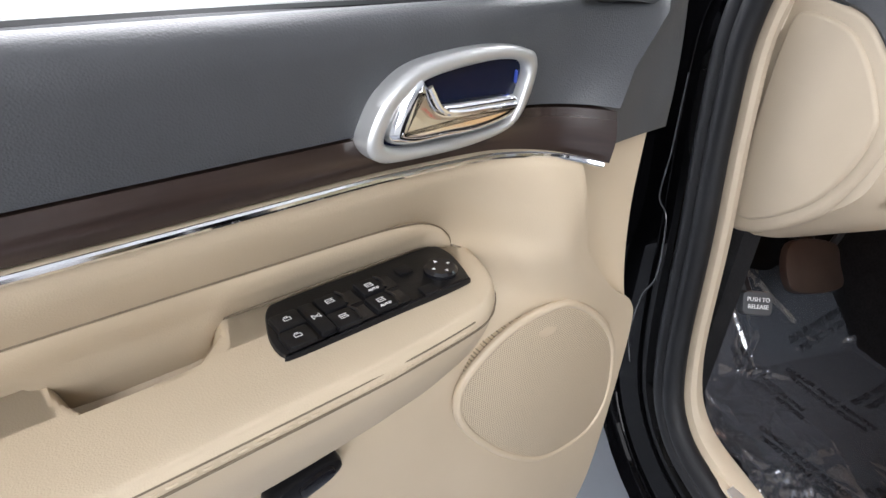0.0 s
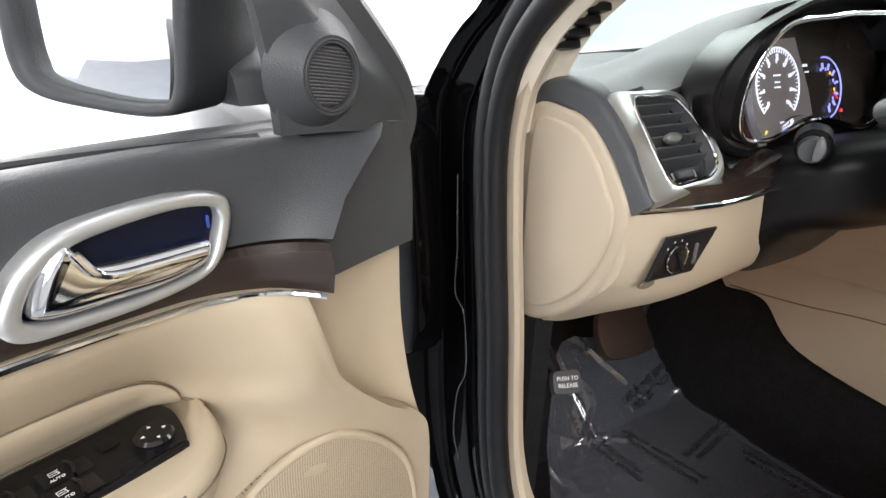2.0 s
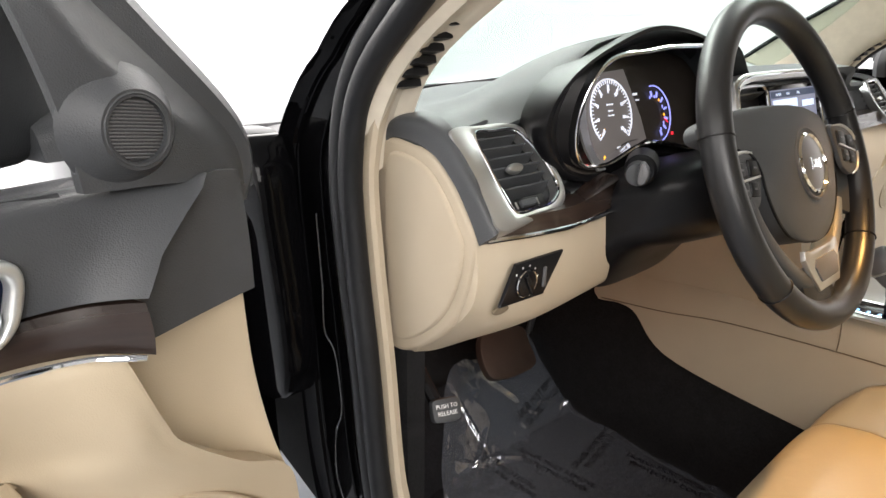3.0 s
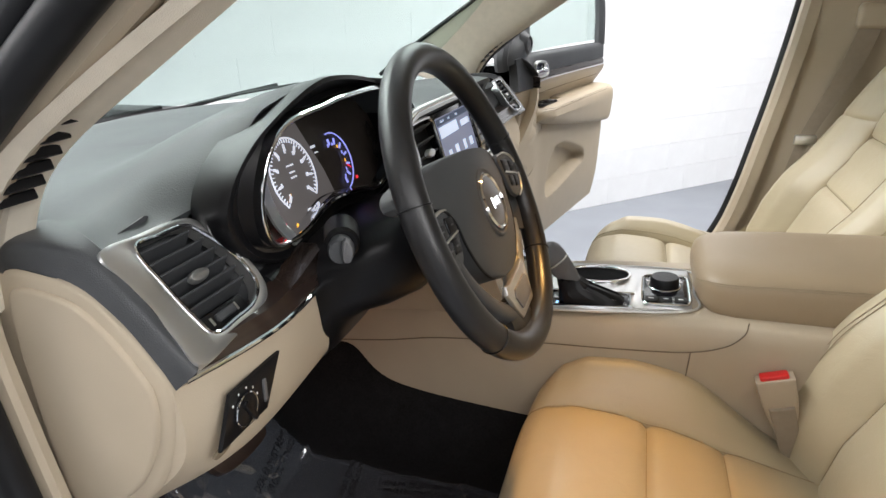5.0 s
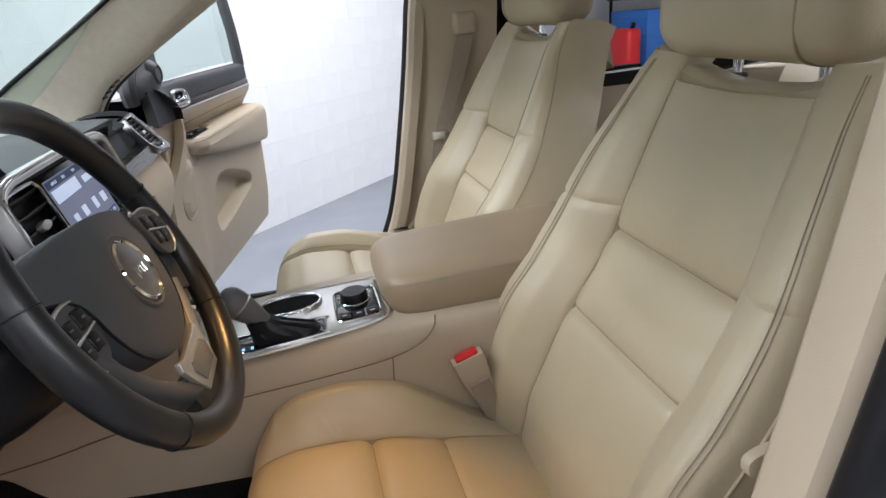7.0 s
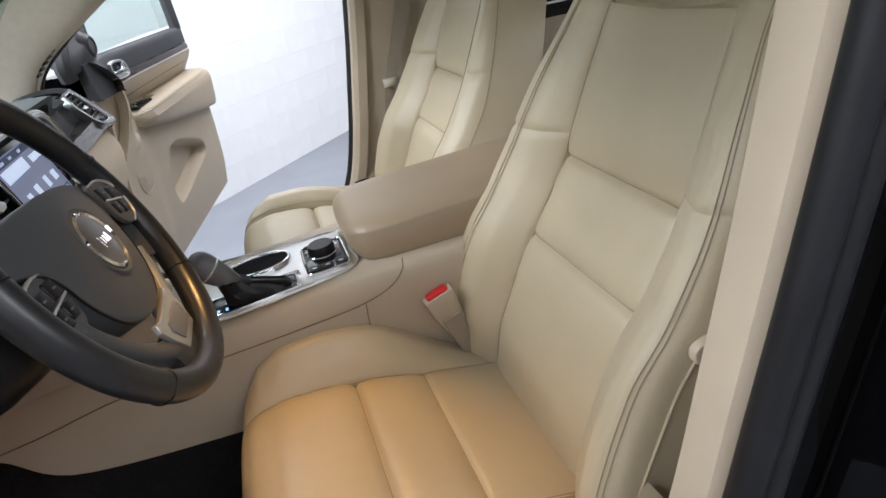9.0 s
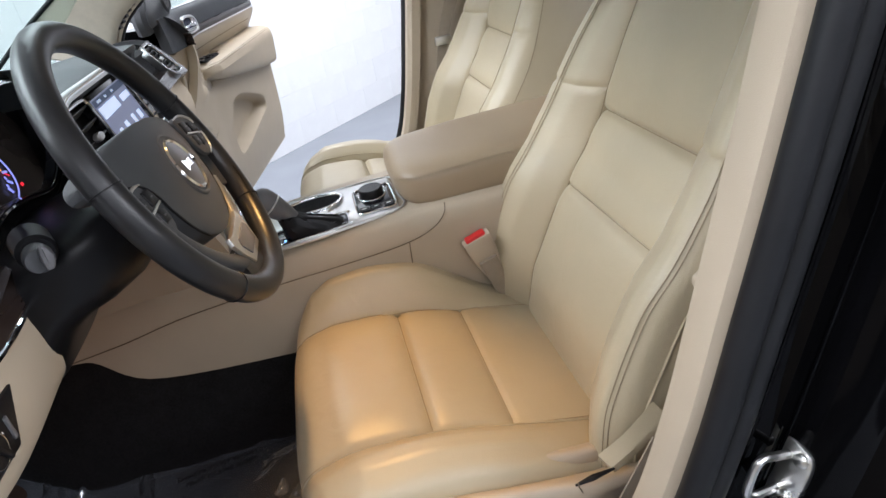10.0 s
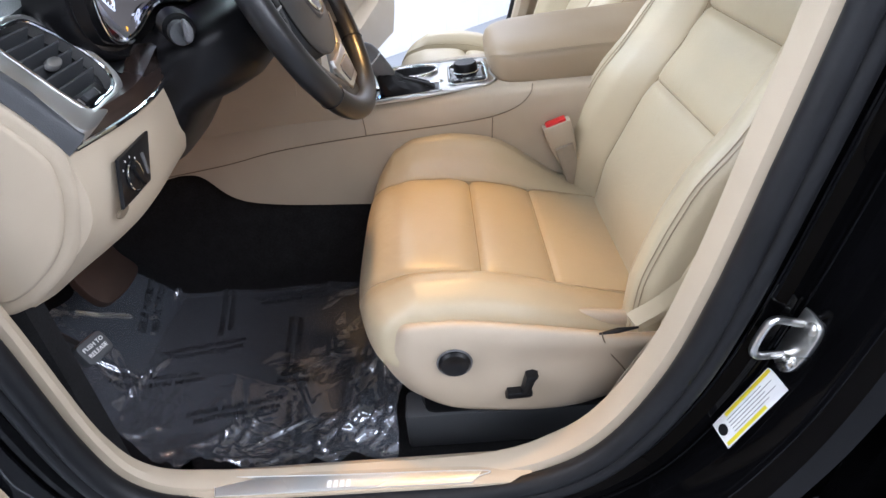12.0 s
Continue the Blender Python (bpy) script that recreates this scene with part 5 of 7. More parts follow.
        wv, dv = float(np.interp(t, BP[0], BP[1])), float(np.interp(t, BP[0], BP[2]))
        x -= fz(z) * dv if dv > 0 else 0.065 * dv
        x -= crease(z, 1.125, 0.004, 0.005) * (t > 0.02) - 0.003 * math.exp(-((t / 0.06) ** 2))
        return P(x, q * (h + (wz(z) + (0.018 * sm((1.30 - z) / 0.12) if q < 0 else 0.0)) * wv), z + 0.006 * wv)

    span = np.concatenate([-half[::-1], half[1:]])
    into = (0.04, 0, -0.02)
    for z in (0.973, 1.09):
        part("seam", tube([Vector(back_at(z, w)) + Vector((-0.0004, 0, 0.0002)) for w in span[1:-1:3]], 0.0007, 40, 5), SEAM, seat)
    for q in (-1, 1):
        part("seam", tube([Vector(back_at(z, q * 0.999)) + Vector((-0.0006, 0, 0)) for z in np.linspace(0.75, 1.30, 16)], 0.0007, 80, 5), SEAM, seat)
    lv = lambda a, b: a + (b - a) * (0.5 - 0.5 * np.cos(np.linspace(0, math.pi, 26)))
    for a, b in ((0.72, 0.973), (0.973, 1.09), (1.09, 1.303)):
        part("backrest_panel", skin([[back_at(z, w) for w in span] for z in lv(a, b)], into), SEAT, seat, "tan leather backrest panel", angle=60)
    for q in (-1, 1):
        for a, b in ((0.70, 1.125), (1.125, 1.335)):
            part("backrest_bolster", skin([[back_at(z, 0, t, q) for t in side] for z in lv(a, b)], into), SEAT, seat, "tan leather backrest bolster", angle=60)
        for t in (0.75, 0.785) if q > 0 else (0.50, 0.535):
            part("piping", tube([Vector(back_at(z, 0, t, q)) + Vector((-0.0016, 0, 0)) for z in np.linspace(0.74, 1.325, 14)], 0.0007, 60, 6), SEAM, seat)
        part("piping", tube([Vector(back_at(z, 0, 0.945, q)) + Vector((-0.0006, 0, 0)) for z in np.linspace(0.72, 1.325, 14)], 0.0018 if q > 0 else 0.0008, 60, 6), SEAT if q > 0 else SEAM, seat)
    part("backrest_top", skin(gridded([[P(0.694, w, 1.298 + 0.034 * (w / 0.185) ** 2 - 0.06 * max(0, abs(w) - 0.165)) for w in np.linspace(-0.188, 0.188, 9)], [P(0.712, w, 1.307 + 0.036 * (w / 0.185) ** 2 - 0.10 * max(0, abs(w) - 0.165) + 0.003 * math.sin(60 * w)) for w in np.linspace(-0.188, 0.188, 9)], [P(0.75, w, 1.300 + 0.034 * (w / 0.185) ** 2 - 0.12 * max(0, abs(w) - 0.165)) for w in np.linspace(-0.188, 0.188, 9)], [P(0.79, w, 1.27 + 0.02 * (w / 0.185) ** 2) for w in np.linspace(-0.188, 0.188, 9)]], 20, 60), (0.01, 0, -0.05)), SEAT, seat, "creased leather top edge")
    shell = skin(gridded([[P(xb(z) + 0.05 + 0.03 * (1 - w * w), w * (hw(z) + wz(z)) * 0.99, z) for w in (-1, -0.5, 0, 0.5, 1)] for z in (0.70, 0.9, 1.1, 1.30)], 14, 12), (0.055, 0, -0.01))
    bmesh.ops.bevel(shell, geom=[e for e in shell.edges if e.calc_face_angle(0) > 0.9], offset=0.030, segments=6, affect="EDGES", profile=0.5)
    part("backrest_shell", shell, SEAT, seat, "tan leather backrest side and shell", angle=60)
    # head restraint on chrome posts
    hd = part("headrest", box(0.662 + back, 0.785 + back, yc - 0.158, yc + 0.158, 1.332 + lift, 1.56 + lift, 0.046, 8), SEAT, seat, "tan leather headrest", angle=60)
    part("headrest_seam", tube([P(0.74, 0.106, 1.3315), P(0.70, 0.106, 1.3325), P(0.672, 0.106, 1.346), P(0.6615, 0.106, 1.39), P(0.6615, 0.106, 1.50)], 0.0014, 30, 6), SEAM, hd)
    for q in (-1, 1):
        part("headrest_post", tube([P(0.745, q * 0.07, 1.27), P(0.745, q * 0.07, 1.38)], 0.0065, 4, 12), CHROME, seat)
        part("post_guide", lathe([(0.013, 0), (0.013, 0.006), (0.008, 0.008)], Matrix.Translation(P(0.745, q * 0.07, 1.302)), 16), BLACK, seat)
    # side trim and base
    tr = part("side_trim", patch([[P(0.100, 0.228, 0.775), P(0.118, 0.240, 0.785), P(0.18, 0.248, 0.790), P(0.28, 0.248, 0.770), P(0.40, 0.246, 0.745), P(0.48, 0.244, 0.740)],
                                  [P(0.082, 0.250, 0.792), P(0.108, 0.270, 0.808), P(0.18, 0.279, 0.813), P(0.28, 0.281, 0.797), P(0.40, 0.279, 0.772), P(0.49, 0.272, 0.765)],
                                  [P(0.072, 0.259, 0.772), P(0.102, 0.282, 0.788), P(0.18, 0.291, 0.791), P(0.28, 0.293, 0.778), P(0.40, 0.291, 0.762), P(0.485, 0.283, 0.755)],
                                  [P(0.061, 0.264, 0.738), P(0.105, 0.284, 0.742), P(0.18, 0.288, 0.742), P(0.28, 0.288, 0.738), P(0.38, 0.287, 0.735), P(0.455, 0.28, 0.735)],
                                  [P(0.078, 0.262, 0.694), P(0.115, 0.282, 0.694), P(0.18, 0.288, 0.692), P(0.28, 0.289, 0.690), P(0.36, 0.287, 0.690), P(0.418, 0.28, 0.695)],
                                  [P(0.108, 0.262, 0.660), P(0.145, 0.28, 0.655), P(0.20, 0.285, 0.650), P(0.28, 0.286, 0.645), P(0.34, 0.284, 0.648), P(0.385, 0.278, 0.655)],
                                  [P(0.16, 0.262, 0.645), P(0.18, 0.270, 0.640), P(0.22, 0.274, 0.634), P(0.28, 0.275, 0.630), P(0.33, 0.274, 0.632), P(0.365, 0.268, 0.640)]], (0, -o * 0.05, 0), 36, 40), TRIMM, seat, "beige plastic seat side trim")
    part("trim_seam", tube([P(0.358, 0.2925, 0.790), P(0.362, 0.2915, 0.775), P(0.375, 0.288, 0.745), P(0.395, 0.286, 0.715), P(0.408, 0.2835, 0.69)], 0.0010, 24, 6), GAP, tr)
    part("trim_slit", tube([P(0.355, 0.2915, 0.7865), P(0.38, 0.2895, 0.7885), P(0.408, 0.2875, 0.790)], [0.0015, 0.004, 0.0015], 16, 8), BLACK, tr)
    part("pivot_tab", patch([[P(0.395, 0.270, 0.800), P(0.43, 0.272, 0.826), P(0.47, 0.268, 0.86)], [P(0.405, 0.286, 0.790), P(0.44, 0.284, 0.812), P(0.482, 0.278, 0.84)]], (0.004, 0, -0.01), 8, 12), SEAT, seat)
    part("seat_base", box(0.10, 0.52, yc - 0.22, yc + 0.22, 0.56, 0.68, 0.02), BLACK, seat)
    for q in (-1, 1):
        part("seat_rail", box(0.07, 0.60, yc + q * 0.19 - 0.03, yc + q * 0.19 + 0.03, 0.485, 0.565, 0.008), CHAR, seat, "dark grey seat rail")
    if o < 0:
        k = part("lumbar_switch", lathe([(0.022, 0), (0.022, 0.008), (0.019, 0.012), (0.015, 0.012), (0.010, 0.009), (0.001, 0.0085)], frame_at((0.160, yc + o * 0.286, 0.752), (1, 0, 0), (0, 0, 1)), 40), BLACK, seat, "round black lumbar switch")
        part("switch_ring", tube([(0.160 + 0.0235 * math.cos(w), yc + o * 0.2915, 0.752 + 0.0235 * math.sin(w)) for w in np.arange(16) * math.pi / 8], 0.0016, 40, 6, True), GREYP, k)
        sw = part("seat_switch", prism([(-0.026, -0.010), (-0.020, -0.014), (0.014, -0.014), (0.020, -0.008), (0.018, 0.003), (-0.022, 0.003)], frame_at((0.250, yc + o * 0.286, 0.693), (1, 0, 0.03), (0, 0, 1)) @ Matrix.Diagonal((0.85, 0.75, 1, 1)), 0.016, 0.004), BLACK, seat, "black seat adjuster switch")
        part("recliner_switch", prism([(-0.004, -0.008), (0.008, -0.010), (0.016, 0.014), (0.021, 0.022), (0.014, 0.026), (0.004, 0.024)], frame_at((0.254, yc + o * 0.286, 0.700), (1, 0, 0.03), (0, 0, 1)), 0.017, 0.004), BLACK, sw)
    return seat


bucket_seat(-0.373, -1, 0.0, 0.0, "tan leather driver's seat with worn cushion beside the open door")
bucket_seat(0.385, 1, 0.035, 0.04, "tan leather passenger seat beside the far open door")

# ---- front doors ----
def front_door(hx, hy, degrees, o, lift, label):
    """A front door seen from inside: s runs from the hinge along the door, d towards the cabin; o is the sign of y on its side."""
    a = radians(degrees)
    door = thing("front_door", label, "car door", group="front doors")
    u, n = Vector((math.cos(a), o * math.sin(a), 0)), Vector((math.sin(a), -o * math.cos(a), 0))
    H = Vector((hx, hy, lift))
    D = lambda s, d, z: tuple(H + float(s) * u + float(d) * n + Vector((0, 0, float(z))))
    back = tuple(-0.03 * n)
    F = lambda s, d, z: Matrix(((u.x, 0, n.x, D(s, d, z)[0]), (u.y, 0, n.y, D(s, d, z)[1]), (0, 1, 0, D(s, d, z)[2]), (0, 0, 0, 1)))
    dd = lambda s: -0.022 + 0.048 * math.exp(-max(0.0, s - 0.12) / 0.030)
    L = 1.06
    sd_ = [0.12 + (L - 0.12) * k**2.2 for k in np.linspace(0, 1, 40)]
    # black shell
    part("door_shell", patch([[D(s, -0.095, 0.46), D(s, -0.095, 0.8), D(s, -0.06, 1.205)] for s in (-0.03, 0.3, 0.7, L + 0.02)], tuple(-0.07 * n), 8, 8), PAINT, door, "glossy black door shell")
    # charcoal upper trim; its front end sweeps forward to the top corner
    sb = lambda z: float(np.interp(z, (1.12, 1.161, 1.19, 1.21, 1.23), (0.122, 0.118, 0.092, 0.062, 0.026)))
    kk = np.linspace(0, 1, 70) ** 2.2
    trim = []
    for z, off, amp, reach in ((1.224, -0.034, 0.020, 0.075), (1.228, -0.026, 0.022, 0.075), (1.2285, -0.016, 0.024, 0.07), (1.226, -0.007, 0.026, 0.068), (1.219, -0.001, 0.029, 0.062), (1.205, 0.001, 0.034, 0.055), (1.185, 0.001, 0.040, 0.045), (1.170, 0.0015, 0.045, 0.036), (1.162, 0.001, 0.048, 0.030)):
        trim.append([D(sb(z) + (L - sb(z)) * k, -0.022 + amp * math.exp(-(L - sb(z)) * k / reach) + off, z) for k in kk])
    part("upper_trim", skin(trim, back), CHAR, door, "charcoal upper door trim")
    part("front_corner", patch([[D(-0.002, -0.008, 1.222), D(0.02, -0.004, 1.226), D(0.04, -0.008, 1.226)], [D(-0.002, -0.004, 1.19), D(0.035, -0.006, 1.19), D(0.098, -0.006, 1.192)], [D(-0.001, -0.001, 1.155), D(0.045, -0.005, 1.15), D(0.122, 0.004, 1.155)], [D(0.0, 0.0, 1.120), D(0.05, -0.002, 1.118), D(0.124, 0.006, 1.120)]], back, 20, 16), CHAR, door, "charcoal front corner of the door trim")
    # wood strip with chrome line
    zc = lambda s: float(np.interp(s, (0.12, 0.15, 0.2, 0.3, L), (1.122, 1.128, 1.134, 1.138, 1.138)))
    part("wood_strip", patch([[D(s, dd(s) + 0.001, 1.160), D(s, dd(s) + 0.005, (1.160 + zc(s)) / 2), D(s, dd(s) + 0.003, zc(s))] for s in sd_], back, 60, 6), WOOD, door, "dark wood strip")
    part("chrome_line", tube([D(s, dd(s) + 0.0118, zc(s) - 0.001) for s in sd_[4:]], 0.0023, 100, 8), CHROME, door)
    # handle: satin surround, dark recess, chrome lever
    B = F(0, -0.014, 0)
    outer = [(0.306, 1.158), (0.303, 1.171), (0.291, 1.188), (0.266, 1.2015), (0.215, 1.206), (0.180, 1.202), (0.171, 1.193), (0.173, 1.176), (0.182, 1.158), (0.199, 1.149), (0.235, 1.145), (0.280, 1.146), (0.298, 1.149)]
    inner = [(0.294, 1.161), (0.288, 1.175), (0.277, 1.186), (0.258, 1.194), (0.214, 1.198), (0.187, 1.195), (0.180, 1.188), (0.183, 1.175), (0.188, 1.163), (0.198, 1.155), (0.233, 1.152), (0.27, 1.153), (0.285, 1.155)]
    hd = part("handle_surround", ringed(outer, inner, B, 0.009, 90, 0.35), SATINL, door, "satin silver handle surround")
    part("recess", prism([(0.23 + (p - 0.23) * 1.02, 1.17 + (q - 1.17) * 1.02) for p, q in inner], F(0, -0.018, 0), 0.004, 0, 60), NAVY, hd, "glossy navy recess")
    part("recess_light", box(0.1835, 0.1855, 1.179, 1.188, 0, 0.003, 0.001, 1), AMBIENT, hd, "blue courtesy light").data.transform(F(0, -0.0143, 0))
    lever = [(0.292, 1.162), (0.286, 1.177), (0.277, 1.189), (0.269, 1.193), (0.263, 1.187), (0.257, 1.178), (0.247, 1.1745), (0.22, 1.173), (0.190, 1.171), (0.188, 1.165), (0.196, 1.158), (0.221, 1.154), (0.25, 1.1545), (0.278, 1.1555)]
    lev = part("door_handle", prism([(p, q + (0.003 if q > 1.165 else 0)) for p, q in lever], F(0, -0.024, 0), 0.022, 0.009, 90, 6), CHROME, door, "chrome door handle lever")
    part("lever_ridge", tube([D(s, d, z) for s, d, z in ((0.266, -0.002, 1.190), (0.258, -0.001, 1.177), (0.247, 0.0, 1.1725), (0.22, 0.0, 1.171), (0.194, -0.002, 1.169))], 0.002, 40, 8), CHROME, lev)
    # beige main panel below the chrome line; the scalloped front edge bends back to a filler
    edge = lambda z: float(np.interp(z, (0.55, 0.80, 0.90, 0.921, 0.976, 1.02, 1.075, 1.106, 1.125), (-0.04, -0.035, -0.03, -0.021, 0.049, 0.093, 0.122, 0.128, 0.135)))
    rows_ = []
    for z, near, far in ((1.136, 0.006, -0.014), (1.118, 0.016, -0.018), (1.09, 0.020, -0.034), (1.06, 0.018, -0.055), (1.03, 0.014, -0.064), (0.97, 0.008, -0.018), (0.93, 0.004, -0.008), (0.88, 0.0, -0.008), (0.75, -0.004, -0.012), (0.62, -0.012, -0.02), (0.50, -0.03, -0.04)):
        r = []
        for k in np.linspace(0, 1, 13):
            s = edge(z) + (L - edge(z)) * k**2
            g = min(1, max(0, (s - 0.13) / 0.10))
            r.append(D(s, near + (far - near) * g * g * (3 - 2 * g), min(z, zc(s)) if z > 1.13 else z))
        rows_.append(r)
    gr = gridded(rows_, *((220, 300) if o > 0 else (80, 130)))
    poly = spline([(0.325, 0.72), (0.345, 0.80), (0.40, 0.856), (0.50, 0.868), (0.62, 0.842), (0.78, 0.792), (0.825, 0.755), (0.80, 0.715), (0.66, 0.685), (0.50, 0.668), (0.40, 0.655), (0.345, 0.672)], 36, True)
    for r in gr if o > 0 else ():
        for p in r:
            s, z = (p[0] - hx) * u.x + (p[1] - hy) * u.y, p[2] - lift
            e = np.roll(poly, -1, 0) - poly
            inside = min(((a_[0] - s) * -e_[1] - (a_[1] - z) * -e_[0]) / np.hypot(*e_) * -1 for a_, e_ in zip(poly, e))
            inside = max(inside, min(((a_[0] - s) * -e_[1] - (a_[1] - z) * -e_[0]) / np.hypot(*e_) for a_, e_ in zip(poly, e)))
            f = min(1, max(0, inside / 0.026))
            p[:2] -= 0.055 * f * f * (3 - 2 * f) * np.array((n.x, n.y))
    part("main_panel", skin(gr, back), PANEL, door, "beige lower door panel with map pocket")
    part("front_filler", patch([[D(-0.002, -0.018, 1.124), D(0.05, -0.020, 1.11), D(0.135, -0.008, 1.126)], [D(-0.008, -0.020, 1.03), D(0.04, -0.030, 1.03), D(0.13, -0.016, 1.05)], [D(-0.02, -0.016, 0.945), D(0.01, -0.024, 0.945), D(0.08, -0.016, 0.95)], [D(-0.035, -0.006, 0.88), D(0.0, -0.016, 0.88), D(0.06, -0.016, 0.88)]], back, 20, 20), PANEL, door, "beige front filler panel")
    # armrest
    cup = np.array([(0.387, -0.12), (0.387, -0.058), (0.396, -0.030), (0.413, -0.014), (0.472, -0.012), (0.479, -0.026), (0.481, -0.046), (0.484, -0.12)])
    ce = np.roll(cup, -1, 0) - cup
    topz = lambda s: float(np.interp(s, (0.188, 0.195, 0.205, 0.22, 0.25, 0.33, 0.62, L), (1.026, 1.035, 1.041, 1.0437, 1.045, 1.046, 1.048, 1.05)))
    outd = lambda s: -0.022 + 0.066 * min(1, max(0, (s - 0.188) / 0.075)) ** 0.45
    s0 = 0.188
    if o < 0:
        # the driver's armrest ends in a rounded corner
        s0 = 0.194
        edge_ = spline([(0.1935, -0.050), (0.194, -0.034), (0.198, -0.008), (0.208, 0.012), (0.228, 0.029), (0.249, 0.036), (0.305, 0.041), (0.36, 0.043), (0.7, 0.044), (L, 0.044)], 120)
        outd = lambda s: float(np.interp(s, edge_[:, 0], edge_[:, 1]))
        topz = lambda s: float(np.interp(s, (0.194, 0.21, 0.25, 0.33, 0.62, L), (1.0425, 1.044, 1.045, 1.046, 1.048, 1.05)))
    rows_ = []
    for s in [s0 + (0.358 - s0) * k ** (1.0 if o > 0 else 2.2) for k in np.linspace(0, 1, 46)] + [0.36 + 0.15 * k for k in np.linspace(0, 1, 70)] + [0.52 + (L - 0.54) * k for k in np.linspace(0, 1, 20)]:
        top, out_ = topz(s), outd(s)
        ctrl = [(-0.085, top), (-0.06, top), (-0.03, top), (min(-0.01, out_ - 0.03), top), (out_ - 0.022, top), (out_ - 0.006, top - 0.006), (out_, top - 0.020), (out_ * 0.75, top - 0.050), (out_ * 0.1 - 0.012, top - 0.10), (-0.05, top - 0.15)]
        if o < 0:
            foot_z = float(np.interp(s, (0.194, 0.205, 0.216, 0.238, 0.28, 0.37, 0.6, L), (1.022, 1.003, 0.988, 0.973, 0.962, 0.955, 0.95, 0.95)))
            ctrl = ctrl[:3] + [(min(-0.012, out_ - 0.03), top), (out_ - 0.012, top), (out_ - 0.0035, top - 0.004), (out_, top - 0.013), (out_ * 0.92 - 0.002, 0.55 * top + 0.45 * foot_z), (out_ * 0.5 - 0.006, foot_z + 0.010), (-0.03, foot_z - 0.008)]
        if o > 0:
            # the far door's armrest is a deep padded roll that hangs lower towards the rear
            foot_z = float(np.interp(s, (0.1, 0.27, 0.475, 0.86, L), (1.02, 0.975, 0.940, 0.892, 0.875)))
            ctrl[3:] = [(min(-0.02, out_ - 0.05), top), (out_ - 0.034, top - 0.003), (out_ - 0.010, top - 0.016), (out_, top - 0.040), (out_ * 0.96, 0.5 * top + 0.5 * foot_z), (out_ * 0.70, foot_z + 0.012), (-0.01, foot_z), (-0.05, foot_z - 0.004)]
        r = []
        for d, z in spline(ctrl, 110):
            if d < 0.02 and z > top - 0.01:
                inside = min((e_[1] * (a_[0] - s) - e_[0] * (a_[1] - d)) / np.hypot(*e_) for a_, e_ in zip(cup, ce))
                inside = max(inside, min(-(e_[1] * (a_[0] - s) - e_[0] * (a_[1] - d)) / np.hypot(*e_) for a_, e_ in zip(cup, ce)))
                f = min(1, max(0, (inside + 0.004) / 0.017))
                z -= 0.058 * f * f * (3 - 2 * f)
            r.append(D(s, d, z))
        rows_.append(r)
    part("armrest", skin(rows_, tuple(-0.01 * n)), PANEL, door, "beige padded armrest with pull cup")
    # the soft pad between the chrome line and the armrest bulges out below its crease
    pc = spline([(0.204, 1.046), (0.209, 1.056), (0.222, 1.068), (0.247, 1.078), (0.286, 1.083), (0.355, 1.085), (0.45, 1.087), (0.7, 1.090), (1.0, 1.091)], 90)
    pw = lambda z: float(np.interp(z, (1.03, 1.06, 1.09, 1.118), (-0.062, -0.053, -0.035, -0.018)))
    pl = lambda s: 0.0105 * (1 - smooth((s - 0.20) / 0.035))
    pad = []
    for s, zt in pc:
        if o < 0:
            zb = 1.0415 - 0.040 * smooth((s - 0.383) / 0.02) * smooth((0.492 - s) / 0.02)
            pad.append([D(s, pw(zt + (zb - zt) * k) + pl(s) + 0.007 * math.sin(math.pi * min(1, k * 1.12 + 0.02)) ** 0.6 * min(1, (zt - zb) / 0.035) + 0.0015, zt + (zb - zt) * k) for k in np.linspace(0, 1, 16)])
    if o < 0:
        part("door_pad", skin(pad, tuple(-0.006 * n)), PANEL, door, "beige padded insert above the armrest", angle=60)
    part("pad_crease", tube([D(s, pw(z) + pl(s) + 0.0012, z) for s, z in pc[2::4]], 0.0011, 60, 6), GAP, door)
    part("pad_seam", tube([D(s, d, 1.0472) for s, d in ((0.387, -0.0535), (0.33, -0.0530), (0.27, -0.0530), (0.222, -0.0525))] + [D(0.205, -0.048, 1.0445), D(0.197, -0.040, 1.0425)], 0.0010, 50, 6), GAP, door)
    part("arm_seam", tube([D(s, outd(s) + 0.0003, topz(s) - 0.0135) for s in ((0.205, 0.215, 0.23, 0.26, 0.36, 0.6, 0.95) if o > 0 else (0.1942, 0.196, 0.199, 0.203, 0.208, 0.217, 0.228, 0.249, 0.305, 0.36, 0.5, 0.7, 0.95))], 0.0009, 160, 6), GAP, door)
    part("arm_seam", tube([D(s, outd(s) - 0.0012, topz(s) - 0.0070) for s in ((0.21, 0.22, 0.235, 0.26, 0.36, 0.6, 0.95) if o > 0 else (0.249, 0.28, 0.305, 0.36, 0.5, 0.7, 0.95))], 0.0007, 100, 6), GAP, door)
    st = spline([D(s, outd(s) - 0.0002, topz(s) - 0.0100) for s in (0.249, 0.265, 0.28, 0.36, 0.5, 0.62)], 84)
    sbm = bmesh.new()
    for k in range(0, 84):
        p, q = Vector(st[k]), Vector(st[k + 1])
        tube([p + (q - p) * 0.15, p + (q - p) * 0.5 + 0.0006 * n, p + (q - p) * 0.8], 0.0010, 3, 5, bm=sbm)
    tagged(part("stitching", sbm, PANEL, door, "pale thread stitching"), kind="stuff")
    # switch plate lying on the armrest
    S = Matrix.Translation(D(0.295, -0.0215, 1.0455)) @ Matrix(((u.x, n.x, 0, 0), (u.y, n.y, 0, 0), (0, 0, 1, 0), (0, 0, 0, 1)))
